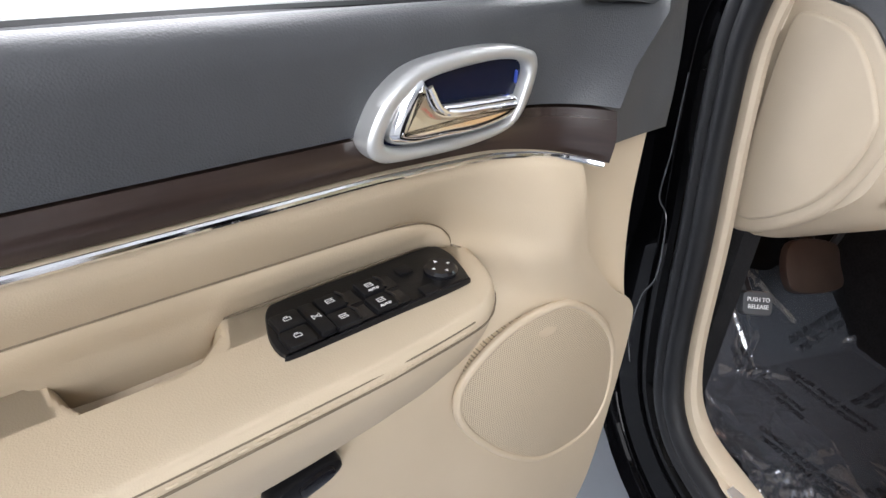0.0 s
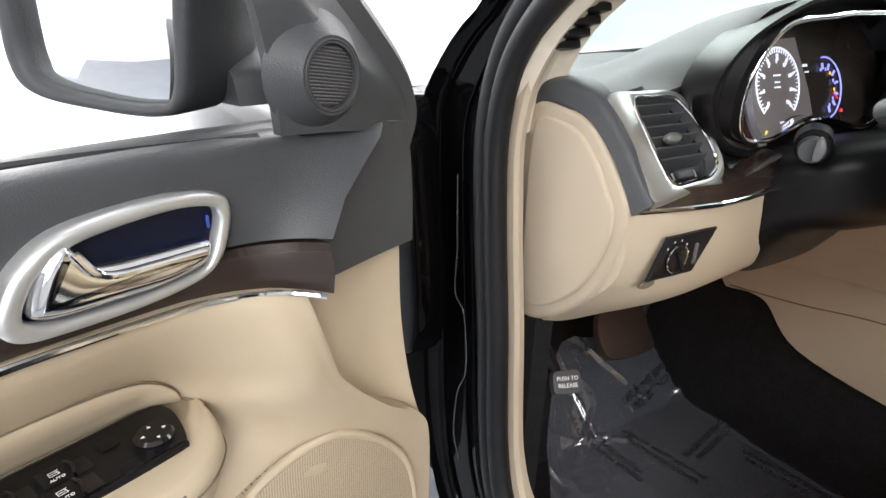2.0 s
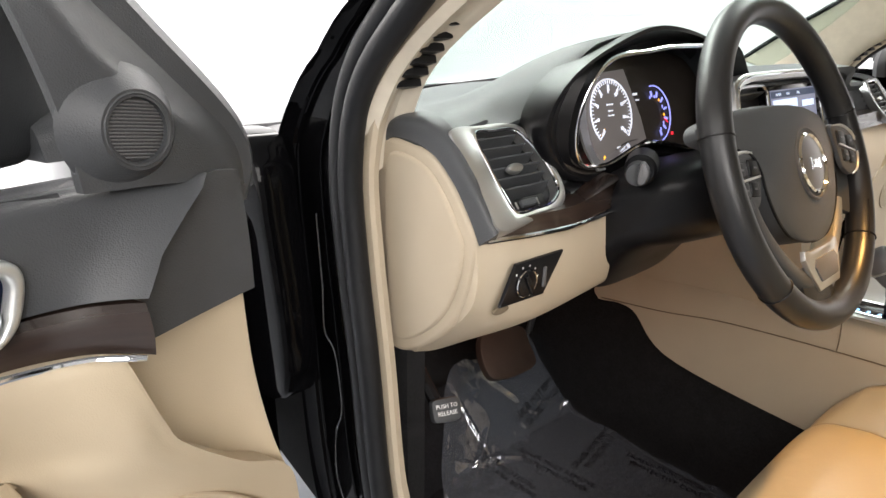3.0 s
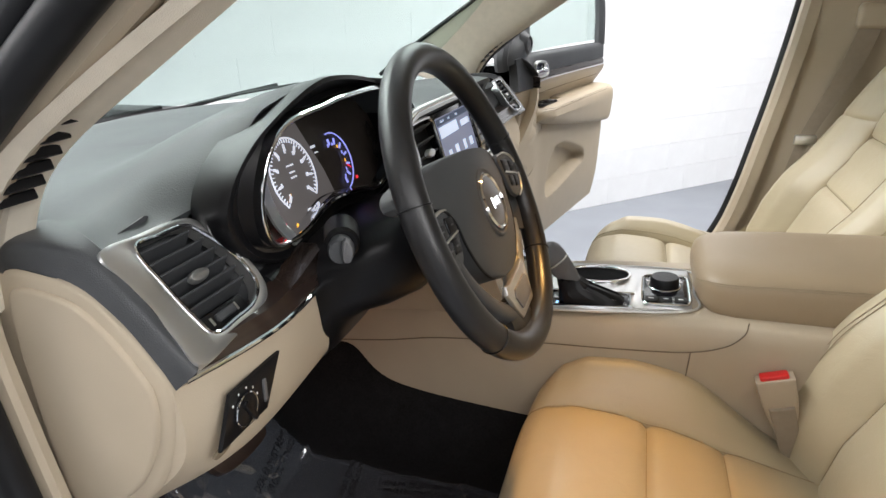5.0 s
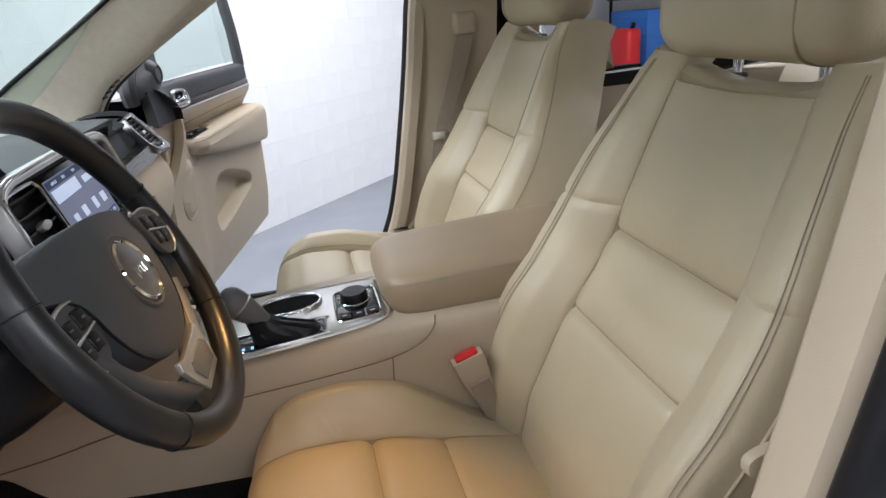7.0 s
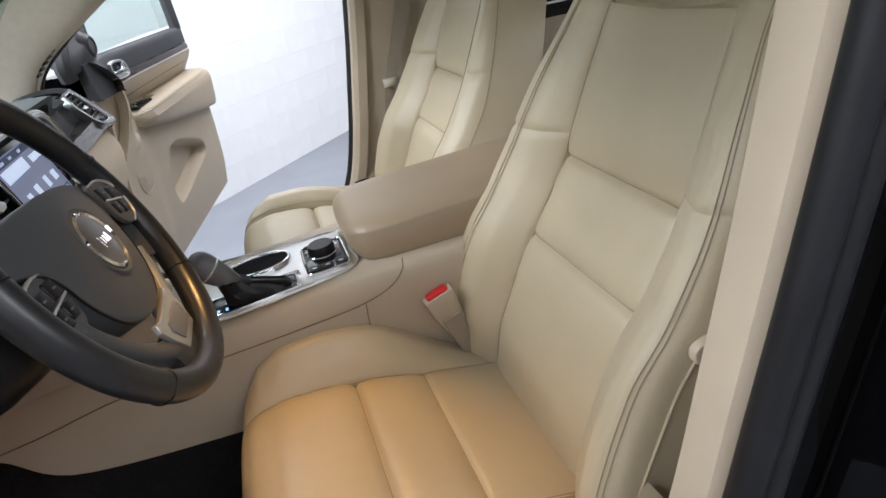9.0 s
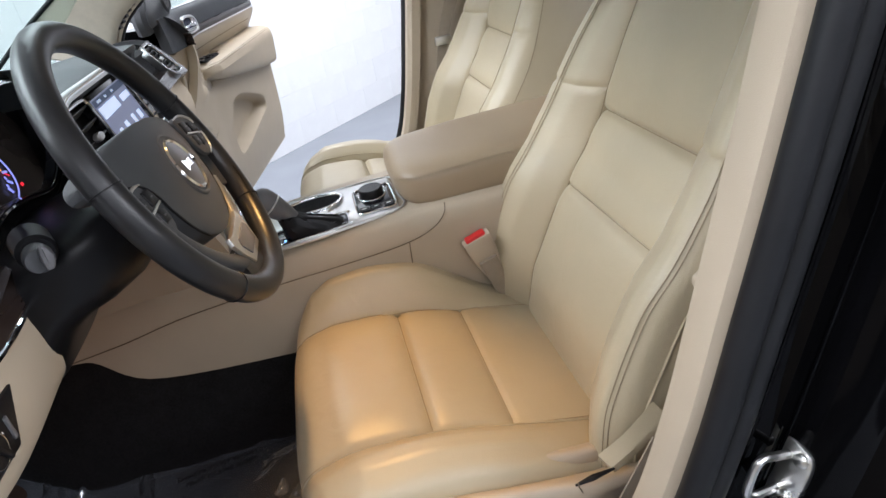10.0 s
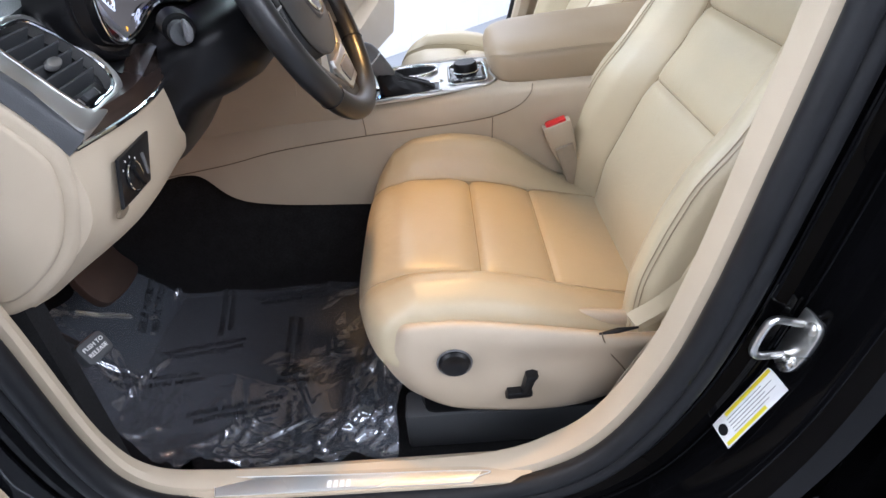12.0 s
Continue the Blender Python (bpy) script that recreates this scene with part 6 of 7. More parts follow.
    plate_ = part("switch_plate", prism([(-0.077, -0.004), (-0.077, -0.019), (-0.072, -0.025), (-0.06, -0.027), (0.0, -0.027), (0.052, -0.0265), (0.066, -0.022), (0.075, -0.002), (0.078, 0.012), (0.077, 0.024), (0.070, 0.0285), (0.0, 0.028), (-0.060, 0.0275), (-0.069, 0.022)], S, 0.0045, 0.002, 100), BLACK, door, "black window switch plate")

    def glyph(sw, kind, a, b, z):
        """A white printed symbol built from thin strokes."""
        strokes = {"pane": ((-0.0035, 0.0030, 0.0035, 0.0030), (-0.0035, -0.0020, 0.0035, -0.0020), (-0.0035, -0.0020, -0.0035, 0.0030), (0.0035, -0.0020, 0.0020, 0.0030), (-0.003, 0.0005, 0.003, 0.0005)),
                   "lock": ((-0.003, -0.002, 0.003, -0.002), (-0.003, 0.0015, 0.003, 0.0015), (-0.003, -0.002, -0.003, 0.0015), (0.003, -0.002, 0.003, 0.0015), (-0.0015, 0.003, 0.0015, 0.003)),
                   "cross": ((-0.0035, -0.0025, 0.0035, 0.0025), (-0.0035, 0.0025, 0.0035, -0.0025), (-0.0035, -0.003, -0.0035, 0.003), (0.0035, -0.003, 0.0035, 0.003))}[kind]
        bm = bmesh.new()
        for x0, y0, x1, y1 in strokes:
            c, w = Vector(((x0 + x1) / 2, (y0 + y1) / 2, 0)), math.atan2(y1 - y0, x1 - x0)
            bx = bmesh.ops.create_cube(bm, size=1)["verts"]
            bmesh.ops.transform(bm, verts=bx, matrix=S @ Matrix.Translation((a, b, z)) @ Matrix.Rotation(math.pi, 4, "Z") @ Matrix.Scale(0.75, 4) @ Matrix.Translation(c) @ Matrix.Rotation(w, 4, "Z") @ Matrix.Diagonal((math.hypot(x1 - x0, y1 - y0) + 0.0006, 0.0006, 0.0003, 1)))
        part("icon", bm, WHITE, sw)

    sr = lambda s, d: (s - 0.295, d + 0.0215)
    for s, d, w_, h_, kind, tip in ((0.357, -0.022, 0.0095, 0.0085, "lock", 0), (0.359, -0.004, 0.0095, 0.0085, "lock", 0), (0.341, -0.014, 0.0055, 0.0165, "cross", 0), (0.326, -0.023, 0.0085, 0.0085, "pane", 1), (0.327, -0.004, 0.0085, 0.0085, "pane", 1), (0.295, -0.024, 0.0085, 0.0085, "pane", 1), (0.298, -0.005, 0.0085, 0.0085, "pane", 1)):
        a_, b_ = sr(s, d)
        sw = part("switch", box(a_ - w_, a_ + w_, b_ - h_, b_ + h_, 0.002, 0.008, 0.0018), BLACK, plate_)
        sw.data.transform(S)
        glyph(sw, kind, a_, b_, 0.0082)
        if tip:
            part("switch_well", box(a_ - w_ - 0.011, a_ - w_, b_ - h_ + 0.001, b_ + h_ - 0.001, 0.0042, 0.0049, 0), GLOSS, sw).data.transform(S)
            part("switch_lip", tube([(a_ - w_ + 0.0005, b_ - h_ + 0.001, 0.0075), (a_ - w_ - 0.0015, b_, 0.008), (a_ - w_ + 0.0005, b_ + h_ - 0.001, 0.0075)], 0.0012, 10, 6), GLOSS, sw).data.transform(S)
    for s, d in ((0.262, 0.0), (0.262, -0.030)):
        a_, b_ = sr(s, d)
        part("small_button", box(a_ - 0.006, a_ + 0.006, b_ - 0.005, b_ + 0.005, 0.002, 0.006, 0.001), BLACK, plate_).data.transform(S)
    a_, b_ = sr(0.240, -0.014)
    mk = part("mirror_knob", lathe([(0.0125, 0.0), (0.0125, 0.004), (0.0105, 0.006), (0.001, 0.0055)], S @ Matrix.Translation((a_, b_, 0.003)), 28), GLOSS, plate_)
    for w in range(4):
        part("arrow", prism([(-0.0012, -0.001), (0.0012, -0.001), (0, 0.0015)], S @ Matrix.Translation((a_, b_, 0.0088)) @ Matrix.Rotation(w * math.pi / 2, 4, "Z") @ Matrix.Translation((0, 0.007, 0)), 0.0004), WHITE, mk)
    # small switch low on the driver's panel
    lo = o < 0 and part("tailgate_switch", prism(oval(0.028, 0.0115, 20, 2.5), F(0.368, -0.004, 0.938) @ Matrix.Rotation(radians(-12), 4, "Z"), 0.016, 0.005, 40), BLACK, door, "oval black switch pod")
    if lo:
        part("button", prism(oval(0.014, 0.006, 16, 3), F(0.362, 0.010, 0.941) @ Matrix.Rotation(radians(-12), 4, "Z"), 0.005, 0.002, 24), GLOSS, lo)
    # loudspeaker grille
    sp_ = [(0.105, 0.978), (0.058, 0.943), (0.021, 0.895), (0.006, 0.842), (0.006, 0.80), (0.028, 0.772), (0.07, 0.77), (0.115, 0.785), (0.17, 0.83), (0.215, 0.888), (0.226, 0.925), (0.214, 0.952), (0.181, 0.976), (0.143, 0.985)]
    if o > 0:
        sp_ = [(p + 0.035, q + 0.035) for p, q in sp_]
    grille = part("speaker_grille", prism([(0.1 + (p - 0.1) * 0.98, 0.87 + (q - 0.87) * 0.98) for p, q in sp_], F(0, -0.006 if o < 0 else -0.013, 0), 0.0168 if o < 0 else 0.0125, 0.001, 80), PERF, door, "beige perforated loudspeaker grille")
    ring_ = part("speaker_rim", tube([D(p, 0.0088 if o < 0 else -0.001, q) for p, q in sp_], 0.0040 if o < 0 else 0.002, 90, 10, True), PANEL, door)
    for ob in (grille, ring_):
        for vt in ob.data.vertices:
            s_ = (vt.co.x - hx) * u.x + (vt.co.y - hy) * u.y
            vt.co -= n * (0.085 * max(0.0, s_ - 0.125))
    # sail panel with tweeter, window frame and mirror
    part("sail_panel", patch([[D(0.122, -0.014, 1.228), D(0.06, -0.004, 1.224), D(-0.005, -0.014, 1.21), D(-0.030, -0.03, 1.20)], [D(0.126, -0.016, 1.275), D(0.07, -0.004, 1.272), D(0.02, -0.014, 1.255), D(-0.035, -0.035, 1.238)], [D(0.138, -0.02, 1.335), D(0.112, -0.012, 1.326), D(0.075, -0.018, 1.305), D(0.0, -0.04, 1.285)], [D(0.16, -0.03, 1.42), D(0.15, -0.026, 1.405), D(0.135, -0.03, 1.395), D(0.11, -0.045, 1.38)]], tuple(-0.008 * n), 24, 20), CHAR, door, "charcoal corner panel inside the mirror")
    T = F(0.087, -0.009, 1.266) @ Matrix.Scale(0.93, 4)
    tw = part("tweeter", ringed(oval(0.029, 0.029, 20), oval(0.022, 0.022, 20), T, 0.012, 48, 0.7), CHAR, door, "round tweeter housing")
    part("pod", lathe([(0.047, -0.010), (0.042, -0.004), (0.038, 0.001), (0.033, 0.0065), (0.0285, 0.0115), (0.0230, 0.0115), (0.0222, 0.003)], T, 48), CHAR, tw, "flared charcoal pod")
    part("mesh", prism(oval(0.0225, 0.0225, 24), T, 0.008, 0.001, 0), CHAR, tw)
    for k in range(17):
        y_ = -0.0196 + 0.00245 * k
        w_ = math.sqrt(0.022**2 - y_**2)
        part("grille_rib", box(-w_, w_, y_ - 0.0006, y_ + 0.0006, 0.006, 0.0092, 0.0003, 1), GREYP, tw).data.transform(T @ Matrix.Rotation(radians(8), 4, "Z"))
    part("window_frame", tube([D(-0.018, -0.05, 1.19), D(-0.026, -0.05, 1.235), D(0.032, -0.055, 1.308), D(0.22, -0.07, 1.49), D(0.45, -0.09, 1.60), D(0.80, -0.09, 1.66), D(1.02, -0.08, 1.62), D(1.05, -0.05, 1.40), D(1.05, -0.04, 1.22)], 0.024, 80, 8), CHAR, door, "black window frame")
    part("belt_seal", tube([D(s, dd(s) - 0.042, 1.224) for s in (0.13, 0.3, 0.6, L)], 0.005, 30, 8), RUBBER, door)
    # door mirror: the glass faces back along the door, turned a little inwards
    w = radians(20)
    mn, mh = math.cos(w) * u + math.sin(w) * n, -math.sin(w) * u + math.cos(w) * n
    M = Matrix(((mh.x, 0, mn.x, 0), (mh.y, 0, mn.y, 0), (0, 1, 0, 0), (0, 0, 0, 1)))
    M.translation = D(0.145, -0.104, 1.243)
    rim = [(-0.146, 0.06), (-0.145, 0.015), (-0.125, -0.004), (-0.07, -0.011), (-0.012, -0.012), (0.014, 0.002), (0.026, 0.06), (0.036, 0.13), (0.02, 0.165), (-0.05, 0.172), (-0.12, 0.165), (-0.143, 0.13)]
    pane = [(-0.130, 0.06), (-0.129, 0.022), (-0.114, 0.007), (-0.07, -0.001), (-0.02, -0.003), (0.003, 0.006), (0.012, 0.06), (0.018, 0.12), (0.005, 0.148), (-0.05, 0.155), (-0.11, 0.148), (-0.127, 0.12)]
    mr = part("door_mirror", ringed(rim, pane, M @ Matrix.Translation((0, 0, -0.004)), 0.012, 80, 0.5), CHAR, door, "charcoal door mirror housing")
    back_ = [(-0.055 + (p + 0.055) * f, 0.08 + (q - 0.08) * f, -0.012 - h) for f, h in ((1.0, 0.0), (1.0, 0.03), (0.92, 0.07), (0.7, 0.11), (0.3, 0.13)) for p, q in rim]
    bm = bmesh.new()
    rings = [[bm.verts.new(p) for p in spline(back_[i * 12:i * 12 + 12], 60, True)] for i in range(5)]
    for r, q in zip(rings, rings[1:]):
        for i in range(60):
            bm.faces.new((r[i], r[(i + 1) % 60], q[(i + 1) % 60], q[i]))
    bm.faces.new(rings[-1])
    part("mirror_back", bm, CHAR, mr, "charcoal mirror cap").data.transform(M)
    part("mirror_glass", prism(pane, M @ Matrix.Translation((0, 0, -0.012)), 0.010, 0.001, 80), MIRROR, mr, "mirror glass")
    part("mirror_foot", patch([[D(0.10, -0.09, 1.236), D(0.06, -0.075, 1.236), D(0.01, -0.06, 1.225)], [D(0.10, -0.10, 1.262), D(0.06, -0.085, 1.265), D(0.01, -0.065, 1.265)], [D(0.085, -0.155, 1.275), D(0.04, -0.14, 1.28), D(0.0, -0.12, 1.27)]], tuple(-0.04 * n), 10, 10), CHAR, mr)
    return door, D, F, n


drv, D1, F1, N1 = front_door(-0.234, -0.953, 69, -1, 0.0, "driver's door swung open, beige and charcoal with wood strip")
pas, D2, F2, N2 = front_door(-0.234, 0.953, 78, 1, 0.04, "passenger door swung open against the white wall side")
pg = part("window_glass", patch([[D2(0.14, -0.06, 1.23), D2(0.6, -0.06, 1.24), D2(1.04, -0.06, 1.24)], [D2(0.14, -0.07, 1.40), D2(0.6, -0.08, 1.45), D2(1.04, -0.07, 1.45)], [D2(0.26, -0.08, 1.50), D2(0.6, -0.09, 1.63), D2(1.02, -0.08, 1.61)]], tuple(-0.004 * N2), 8, 8), WINGLASS, pas, "raised tinted window glass")
pg.visible_shadow = False

# ---- footwell: pedals, mat and its plastic cover ----
pedals = thing("brake_pedal", "brown rubber brake pedal on a black arm", "pedal")
part("pad", prism([(-0.06, -0.04), (0.055, -0.042), (0.062, 0.0), (0.05, 0.04), (-0.055, 0.04)], frame_at((-0.45, -0.39, 0.757), (0.0, 1, -0.12), (-0.55, 0, 0.8)), 0.014, 0.004, 30), PEDAL, pedals, "worn brown rubber pad")
part("arm", tube([(-0.46, -0.385, 0.77), (-0.56, -0.37, 0.90), (-0.62, -0.36, 1.02)], [0.012, 0.014, 0.014], 12, 8), BLACK, pedals)
gas = thing("accelerator_pedal", "dark metal accelerator pedal with curved arm", "pedal")
part("pad", prism([(-0.03, -0.09), (0.03, -0.09), (0.03, 0.08), (-0.03, 0.08)], frame_at((-0.62, -0.15, 0.60), (0, 1, 0), (-0.55, 0, 0.8)), 0.012, 0.004), BLACK, gas)
part("arm", tube([(-0.60, -0.14, 0.66), (-0.58, -0.15, 0.75), (-0.60, -0.19, 0.86), (-0.66, -0.22, 0.96)], 0.016, 20, 8, flat=0.5), CHAR, gas)
pb = thing("parking_brake_pedal", "dark grey parking brake pedal with printed pad", "pedal")
PBM = frame_at((-0.325, -0.652, 0.812), (0.25, 1, -0.1), (-0.5, 0.1, 0.8))
part("pad", prism(oval(0.023, 0.017, 20, 5), PBM, 0.012, 0.003, 40), CHAR, pb)
part("arm", tube([(-0.33, -0.655, 0.81), (-0.40, -0.665, 0.90), (-0.46, -0.67, 1.0)], 0.010, 12, 8), BLACK, pb)


def lettering(text, size, m, material, parent, depth=0.0003):
    cu = bpy.data.curves.new("print", "FONT")
    cu.body, cu.size, cu.align_x, cu.align_y, cu.extrude, cu.resolution_u = text, size, "CENTER", "CENTER", depth, 2
    tmp = bpy.data.objects.new("print", cu)
    scene.collection.objects.link(tmp)
    me = bpy.data.meshes.new_from_object(tmp.evaluated_get(bpy.context.evaluated_depsgraph_get()))
    bpy.data.objects.remove(tmp)
    me.transform(m)
    me.materials.append(material)
    ob = new("printed_line", me)
    ob.parent = parent
    return ob


lettering("PUSH TO", 0.0085, PBM @ Matrix.Translation((0, 0.005, 0.0125)), WHITE, pb)
lettering("RELEASE", 0.0085, PBM @ Matrix.Translation((0, -0.005, 0.0125)), WHITE, pb)

# lettering on the one-touch window switches
plate_1 = next(c for c in drv.children if c.name.startswith("switch_plate"))
a69 = radians(69)
SW = Matrix(((math.cos(a69), N1.x, 0, 0), (-math.sin(a69), N1.y, 0, 0), (0, 0, 1, 0), (0, 0, 0, 1)))
SW.translation = D1(0.295, -0.0215, 1.0455)
for s_, d_ in ((0.295, -0.024), (0.298, -0.005)):
    lettering("AUTO", 0.0031, SW @ Matrix.Translation((s_ - 0.295, d_ + 0.0215 + 0.0055, 0.0082)) @ Matrix.Rotation(math.pi, 4, "Z"), WHITE, plate_1)

mat_thing = thing("floor_mat", "black carpet floor mat in the driver's footwell", "floor mat")
g = [[(x + 0.03 * (abs(y + 0.36) / 0.27) ** 6 * (1 if x < -0.3 else -1), y, 0.500 + 0.9 * max(0.0, -0.47 - x)) for y in np.linspace(-0.625, -0.085, 13)] for x in np.linspace(-0.60, 0.02, 25)]
part("pile_slab", skin(g, (0, 0, -0.012)), MATM, mat_thing)

cover = thing("plastic_cover", "crinkled clear plastic cover with black print over the mat", "plastic sheet")


rnd = random.Random(11)
FOLDS = []
for k in range(120):
    # long creases, most of them near the seat, the sill and the far edge
    side = rnd.random()
    if side < 0.42:
        u, v, w = rnd.uniform(0.70, 1.0), rnd.uniform(0.05, 0.95), rnd.gauss(1.2, 0.5)
    elif side < 0.70:
        u, v, w = rnd.uniform(0.05, 1.0), rnd.uniform(0.0, 0.22), rnd.gauss(0.15, 0.45)
    elif side < 0.86:
        u, v, w = rnd.uniform(0.0, 0.25), rnd.uniform(0.0, 1.0), rnd.gauss(1.3, 0.5)
    else:
        u, v, w = rnd.uniform(0.2, 0.8), rnd.uniform(0.2, 0.95), rnd.uniform(0, 3.14)
    edge = side < 0.86
    FOLDS.append((-0.61 + 0.685 * u, -0.645 + 0.56 * v, math.cos(w), math.sin(w), rnd.uniform(0.02, 0.09) * (1.2 if edge else 0.8), rnd.uniform(0.005, 0.014), rnd.uniform(0.004, 0.012) * (1.0 if edge else 0.22)))
FOLDS = np.array(FOLDS)


def fold(x, y):
    """Height of the sharp creases that cross a spot of the sheet."""
    dx, dy = x - FOLDS[:, 0], y - FOLDS[:, 1]
    along = np.abs(dx * FOLDS[:, 2] + dy * FOLDS[:, 3]) / FOLDS[:, 4]
    off = np.abs(dy * FOLDS[:, 2] - dx * FOLDS[:, 3]) / FOLDS[:, 5]
    return float((FOLDS[:, 6] * np.clip(1 - off, 0, 1) * np.clip(1 - along, 0, 1) ** 0.7).sum())


def film_z(x, y, u, v):
    e = min(u, 1 - u, v, 1 - v)
    slope = 0.9 * max(0.0, -0.47 - x)
    lump = (1 - abs(noise.noise((x * 9 + 3 * y, y * 8, 1.3)))) ** 3
    near = max(0, u - 0.70) / 0.30
    w = 0.3 + 1.5 * max(0, 1 - e / 0.16) + 1.8 * near
    lift = 0.032 * near * near * (0.5 + 0.8 * lump) + 0.020 * max(0, 1 - e / 0.07) * (0.5 + 0.9 * noise.noise((x * 14, y * 14, 2.2)))
    return max(0.507 + slope + 0.010 * w * lump + 0.003 * w * noise.noise((x * 34, y * 28, 3.0)) + fold(x, y) + lift, 0.5045 + slope)


g = []
N = 200
for i in range(N + 1):
    r = []
    for j in range(N + 1):
        u, v = i / N, j / N
        x = -0.610 + 0.670 * u + 0.012 * noise.noise((v * 9, 3, 1)) + 0.27 * (max(0, 0.45 - v) / 0.45) ** 1.3 * (1 - u) ** 2
        y = -0.640 + 0.560 * v + (0.02 - 0.03 * u) * (1 - v) + 0.015 * noise.noise((u * 8, 7, 2)) - 0.025 * max(0, u - 0.9) * 10 * (1 - v)
        r.append((x, y, film_z(x, y, u, v)))
    g.append(r)
film = part("film", skin(g, (0, 0, -0.0006)), FILM, cover, "clear crinkled plastic film", angle=75)
film.visible_shadow = False
for x, y, turn, k in ((-0.50, -0.20, 100, 0), (-0.36, -0.33, 10, 1), (-0.34, -0.20, 100, 0), (-0.20, -0.17, 8, 1), (-0.17, -0.33, 95, 0), (-0.42, -0.41, 185, 1), (-0.25, -0.50, 10, 0), (-0.10, -0.42, 182, 1), (-0.13, -0.57, 96, 0), (-0.29, -0.11, 185, 0)):
    z = 0.5115 + 0.9 * max(0.0, -0.47 - x)
    m_ = Matrix.Translation((x, y, z - 0.006)) @ Matrix.Rotation(radians(turn), 4, "Z")
    for text, dx, dy in (("DEALER MUST REMOVE", 0.0, 0.011), ("PROTECTIVE COVER", 0.005, -0.009)):
        line = lettering(text, 0.017, m_ @ Matrix.Translation((dx, dy, 0)), PRINT, cover)
        for vt in line.data.vertices:
            vt.co.z = film_z(vt.co.x, vt.co.y, (vt.co.x + 0.61) / 0.685, (vt.co.y + 0.645) / 0.56) + 0.0012

# ---- sill plate ----
sill = thing("sill_plate", "brushed silver sill plate with raised emblem on beige trim", "sill plate")
SP = frame_at((0.0, -0.752, 0.6375), (1, -0.02, 0), (0, 1, 0))
part("base", prism([(-0.207, -0.026), (0.252, -0.022), (0.252, 0.006), (-0.209, 0.013)], SP, 0.005, 0.002), BEIGE, sill)
part("plate", prism([(-0.170, -0.022), (0.172, -0.020), (0.186, -0.003), (-0.177, 0.006)], SP @ Matrix.Translation((0, 0, 0.004)), 0.003, 0.001), SATINL, sill, "brushed silver plate")
part("plate_rim", tube([(-0.170, -0.022, 0.007), (-0.1745, -0.008, 0.007), (-0.176, 0.0055, 0.007), (0.0, 0.0015, 0.007), (0.185, -0.003, 0.007), (0.179, -0.012, 0.007), (0.171, -0.020, 0.007)], 0.0008, 80, 6), SATINL, sill).data.transform(SP)
part("plate_centre", prism([(-0.070, -0.020), (0.048, -0.019), (0.068, -0.003), (-0.085, 0.002)], SP @ Matrix.Translation((0, 0, 0.006)), 0.0022, 0.001), SATINL, sill)
for k in range(4):
    part("emblem_bar", box(-0.0028, 0.0028, -0.0055, 0.0055, 0, 0.001, 0.0003, 1), WHITE, sill).data.transform(SP @ Matrix.Translation((-0.018 + 0.0085 * k, -0.013, 0.008)))

# ---- door latch striker and label on the centre post ----
striker = thing("door_striker", "zinc steel door striker bolted to the black post", "striker")
SK = frame_at((0.5375, -0.80, 0.866), (0.2734, 0.0, 0.962), (-0.163, 0.985, 0.046))
part("plate", prism([(0.038, 0.030), (0.038, 0.010), (0.030, -0.003), (0.004, -0.006), (-0.025, -0.003), (-0.038, 0.008), (-0.034, 0.024), (-0.010, 0.038), (0.016, 0.040)], SK, 0.006, 0.002, 44), STEEL, striker)
part("loop", tube([(0.022, 0.020, 0.004), (0.024, 0.020, 0.022), (0.025, 0.021, 0.038), (0.021, 0.021, 0.046), (0.010, 0.021, 0.048), (-0.010, 0.020, 0.048), (-0.020, 0.019, 0.045), (-0.024, 0.018, 0.036), (-0.023, 0.018, 0.020), (-0.021, 0.018, 0.004)], 0.0046, 60, 10), STEEL, striker).data.transform(SK)
for h_ in (0.026, -0.022):
    part("bolt", lathe([(0.0075, 0.005), (0.0075, 0.009), (0.004, 0.011), (0.001, 0.011)], SK @ Matrix.Translation((h_, 0.006, 0)), 16), STEEL, striker)
sticker = thing("safety_label", "white label with yellow edge bands on the black post", "label")
LB = frame_at((0.4985, -0.7925, 0.7722), (0.4435, 0.0, 0.8963), (-0.171, 0.9815, 0.085))
part("paper", prism([(-0.053, -0.017), (0.053, -0.017), (0.053, 0.017), (-0.053, 0.017)], LB, 0.0012), WHITE, sticker)
for b0, a0, a1 in ((-0.0155, -0.050, 0.020), (0.0115, -0.030, 0.051)):
    part("band", box(a0, a1, b0, b0 + 0.0042, 0.0012, 0.0016, 0), YELLOW, sticker).data.transform(LB)
for k in range(5):
    part("text_bar", box(-0.032, 0.030 + 0.015 * (k % 2), -0.0085 + 0.0040 * k, -0.0077 + 0.0040 * k, 0.0012, 0.0015, 0), GREYW, sticker).data.transform(LB)
part("pictogram", lathe([(0.007, 0.0012), (0.007, 0.0016), (0.001, 0.0016)], LB @ Matrix.Translation((-0.044, 0.003, 0)), 20), BLACK, sticker)

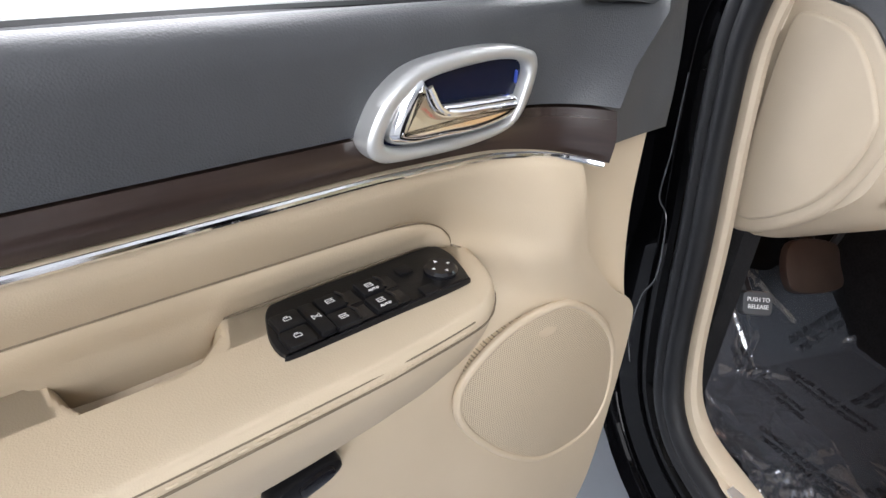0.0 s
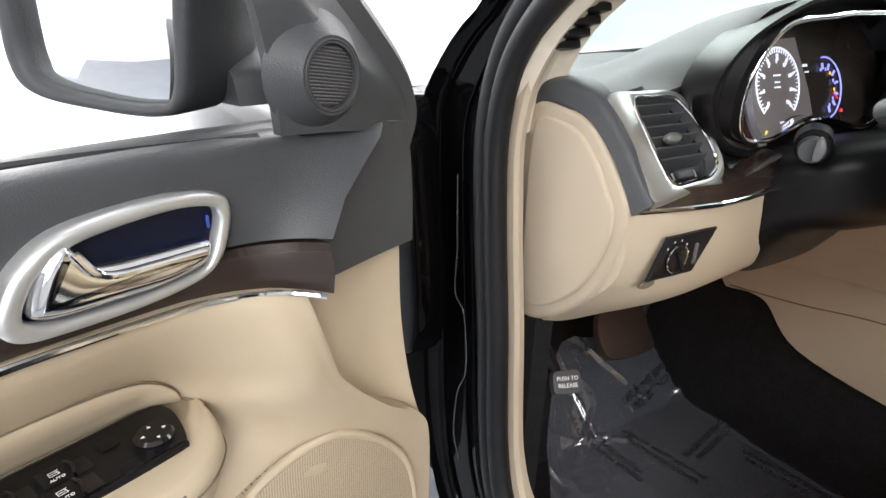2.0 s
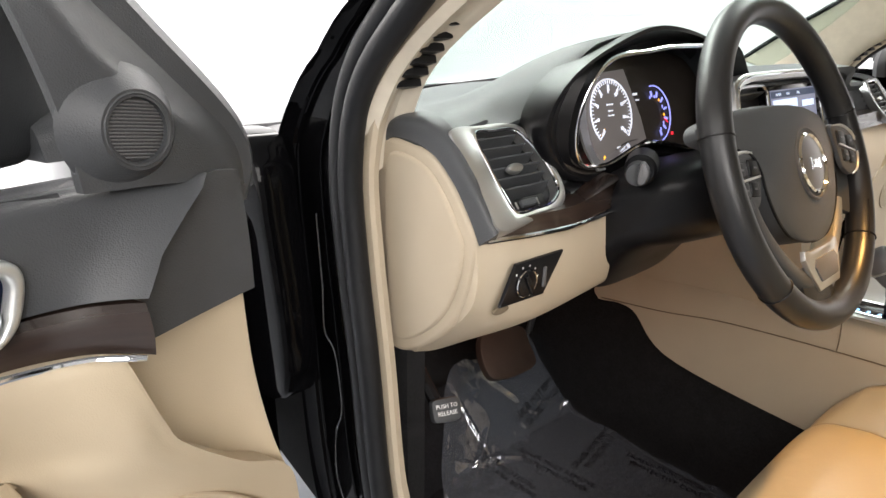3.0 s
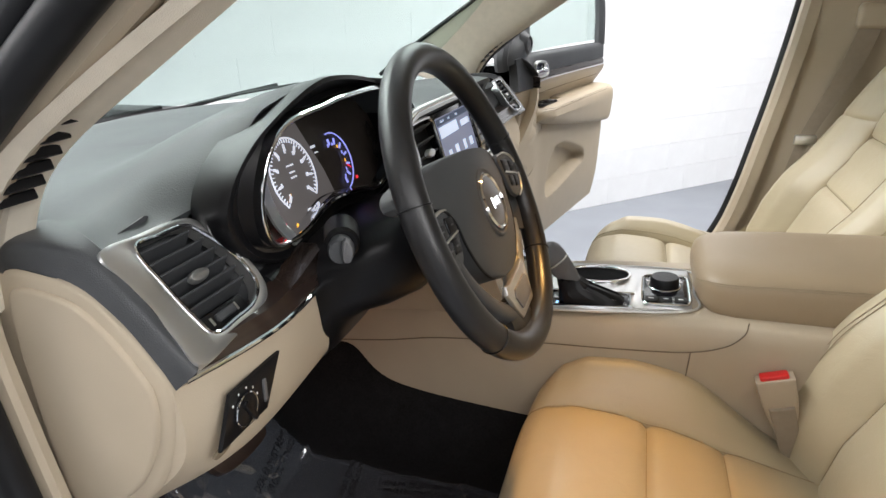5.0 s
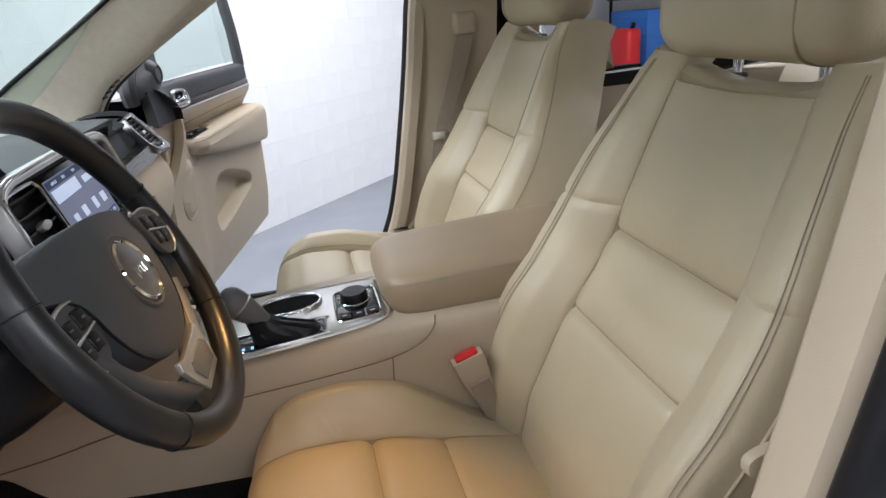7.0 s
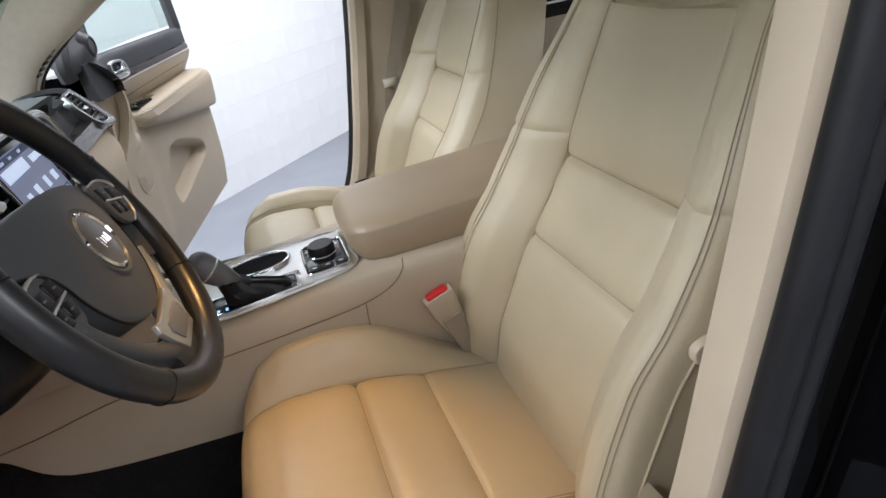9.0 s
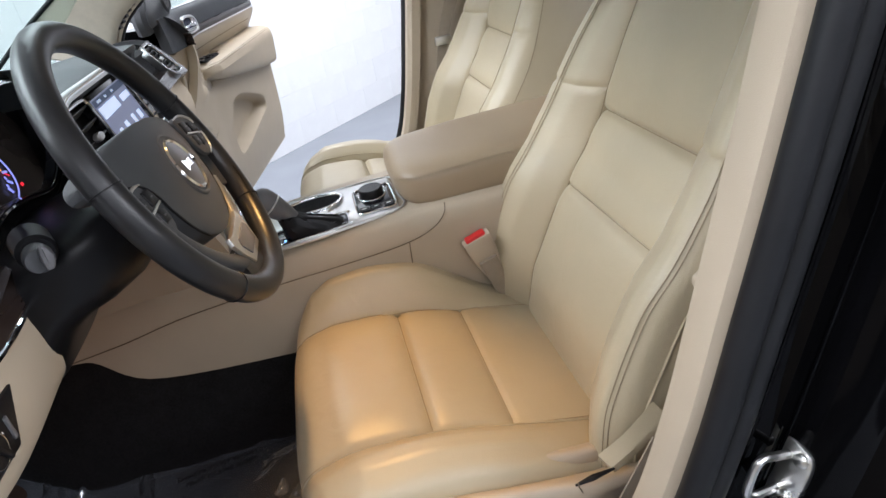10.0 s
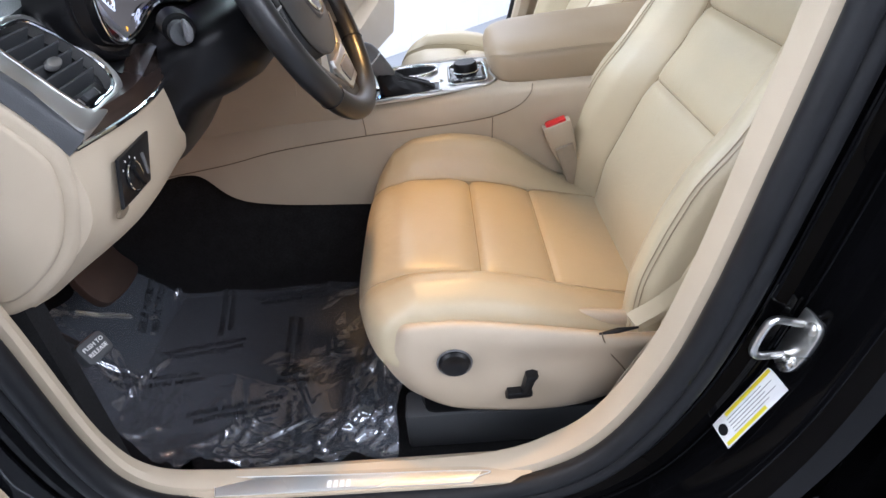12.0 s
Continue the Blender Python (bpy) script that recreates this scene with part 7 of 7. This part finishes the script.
# ---- seat belts ----
bk = thing("belt_buckle", "beige seat belt buckle with red release button", "buckle")
BK = frame_at((0.397, -0.168, 0.846), (1, 0, 0.34), (-0.34, 0.0, 1))
part("stalk", prism([(-0.016, -0.10), (0.016, -0.10), (0.018, -0.01), (-0.018, -0.01)], BK, 0.018, 0.004), WEB, bk)
part("body", prism([(-0.019, -0.045), (0.019, -0.045), (0.026, 0.0), (0.027, 0.036), (-0.027, 0.036), (-0.026, 0.0)], BK @ Matrix.Translation((0, 0, -0.014)), 0.026, 0.004), BEIGE, bk)
part("release_button", box(-0.020, 0.020, 0.032, 0.042, -0.010, 0.008, 0.003), RED, bk, "red release button").data.transform(BK)
lb = thing("driver_seat_belt", "beige webbing lap belt with latch beside the driver's seat", "seat belt")
part("anchor", prism(oval(0.024, 0.013, 16, 3), frame_at((0.522, -0.663, 1.040), (1, 0, 0.2), (-0.2, 0, 1)), 0.010, 0.003, 24), BEIGE, lb)
part("tongue", prism([(-0.006, -0.03), (0.006, -0.03), (0.008, 0.01), (-0.008, 0.01)], frame_at((0.520, -0.668, 1.005), (1, 0, -0.4), (0.4, 0, 1)), 0.004, 0.001), BEIGE, lb)
part("webbing", skin(gridded([[(0.455, -0.668, 0.832), (0.43, -0.672, 0.79), (0.395, -0.672, 0.72), (0.37, -0.66, 0.64)], [(0.475, -0.668, 0.828), (0.452, -0.674, 0.785), (0.42, -0.674, 0.715), (0.40, -0.662, 0.635)]], 6, 20), (0, 0.002, 0)), WEB, lb)
pbt = thing("passenger_seat_belt", "beige webbing shoulder belt on the far centre post", "seat belt")
part("guide", box(0.625, 0.69, 0.68, 0.715, 1.35, 1.41, 0.012, 3), BEIGE, pbt, "beige belt guide")
part("webbing", skin(gridded([[(0.635, 0.69, 1.36), (0.60, 0.685, 1.24), (0.545, 0.68, 1.08), (0.50, 0.68, 0.84)], [(0.68, 0.69, 1.35), (0.645, 0.685, 1.24), (0.575, 0.68, 1.08), (0.515, 0.68, 0.84)]], 6, 24), (0, 0.002, 0)), WEB, pbt)
part("tongue", box(0.535, 0.585, 0.662, 0.676, 1.075, 1.10, 0.004), STEEL, pbt, "metal belt tongue")

# ---- rear bench ----
bench = thing("rear_seat", "tan leather rear bench with headrests", "car seat")
part("backrest", patch([[(1.55, y, 0.85), (1.62, y, 1.10), (1.68, y, 1.22), (1.74, y, 1.20)] for y in np.linspace(-0.62, 0.62, 7)], (0.1, 0, -0.02), 24, 12), SEAT, bench)
part("cushion", box(1.05, 1.6, -0.62, 0.62, 0.62, 0.86, 0.06, 4), SEAT, bench)
for y in (-0.38, 0.0, 0.38):
    part("headrest", box(1.64, 1.74, y - 0.11, y + 0.11, 1.24, 1.38, 0.04, 4), SEAT, bench)

# ---- wipers ----
for y0, y1 in ((-0.40, 0.12), (0.10, 0.62)):
    w = thing("windscreen_wiper", "black wiper arm resting at the windscreen foot", "wiper", group="wipers")
    part("arm", tube([(-0.98, y0, 1.165), (-1.0, (y0 + y1) / 2, 1.190), (-0.93, y1, 1.212)], 0.006, 20, 8), BLACK, w)
    part("blade", tube([(-0.96, y0 - 0.05, 1.19), (-0.955, (y0 + y1) / 2, 1.202), (-0.90, y1 + 0.08, 1.208)], 0.004, 20, 6), RUBBER, w)

# ---- things stored at the far end of the garage ----
cab = thing("tool_cabinet", "blue steel tool cabinet against the garage wall", "cabinet")
part("body", box(4.9, 5.4, 6.75, 7.75, 0.0, 1.22, 0.01), BLUE, cab)
for k in range(4):
    part("drawer", box(4.88, 4.90, 6.80, 7.70, 0.12 + 0.26 * k, 0.35 + 0.26 * k, 0.006), BLUE, cab)
jug = thing("fuel_can", "red plastic fuel can on a stand", "fuel can")
part("body", box(4.45, 4.65, 6.45, 6.95, 0.50, 1.02, 0.05, 3), RED, jug)
part("spout", tube([(4.55, 6.55, 1.0), (4.55, 6.50, 1.08)], 0.03, 4, 10), BLACK, jug)
stand = thing("side_stand", "grey steel stand under the fuel can", "stand")
part("top", box(4.35, 4.75, 6.40, 7.0, 0.46, 0.50, 0.005), STEEL, stand)
for x in (4.38, 4.72):
    for y in (6.43, 6.97):
        part("leg", box(x - 0.02, x + 0.02, y - 0.02, y + 0.02, 0.0, 0.46, 0.002), STEEL, stand)
shelf = thing("wall_shelf", "dark steel shelf with stored boxes on the garage wall", "shelf")
part("board", box(5.6, 6.1, 7.0, 9.2, 1.36, 1.40, 0.004), BLACK, shelf)
for y in (7.1, 9.1):
    part("post", box(5.6, 5.64, y - 0.02, y + 0.02, 0.0, 1.36, 0.002), BLACK, shelf)
for y, c in ((7.5, GREYW), (8.2, BLACK), (8.7, WHITE)):
    bx = thing("storage_box", "stored box standing on the steel shelf", "box")
    part("carton", box(5.65, 6.0, y - 0.18, y + 0.18, 1.40, 1.62, 0.01), c, bx)

# ---- blocks of the garage wall ----
BW, BH = 0.406, 0.203
bm = box(-BW / 2 + 0.0002, BW / 2 - 0.0002, -0.006, 0.0, -BH / 2 + 0.0004, BH / 2 - 0.0004, 0.0013, 1)
block = bpy.data.meshes.new("block")
bm.to_mesh(block)
bm.free()
block.materials.append(BLOCKM)
for row in range(12):
    for col in range(25):
        k = -6.6 + BW * (col + 0.5 * (row % 2))
        b = new("block", block)
        b.parent = wall_north
        b.matrix_world = Matrix.Translation((-0.1 + (k + random.uniform(-0.0001, 0.0001)) * 0.70711, OFF - 0.1 + k * 0.70711, BH * (row + 0.5))) @ Matrix.Rotation(radians(45 + random.uniform(-0.15, 0.15)), 4, "Z")
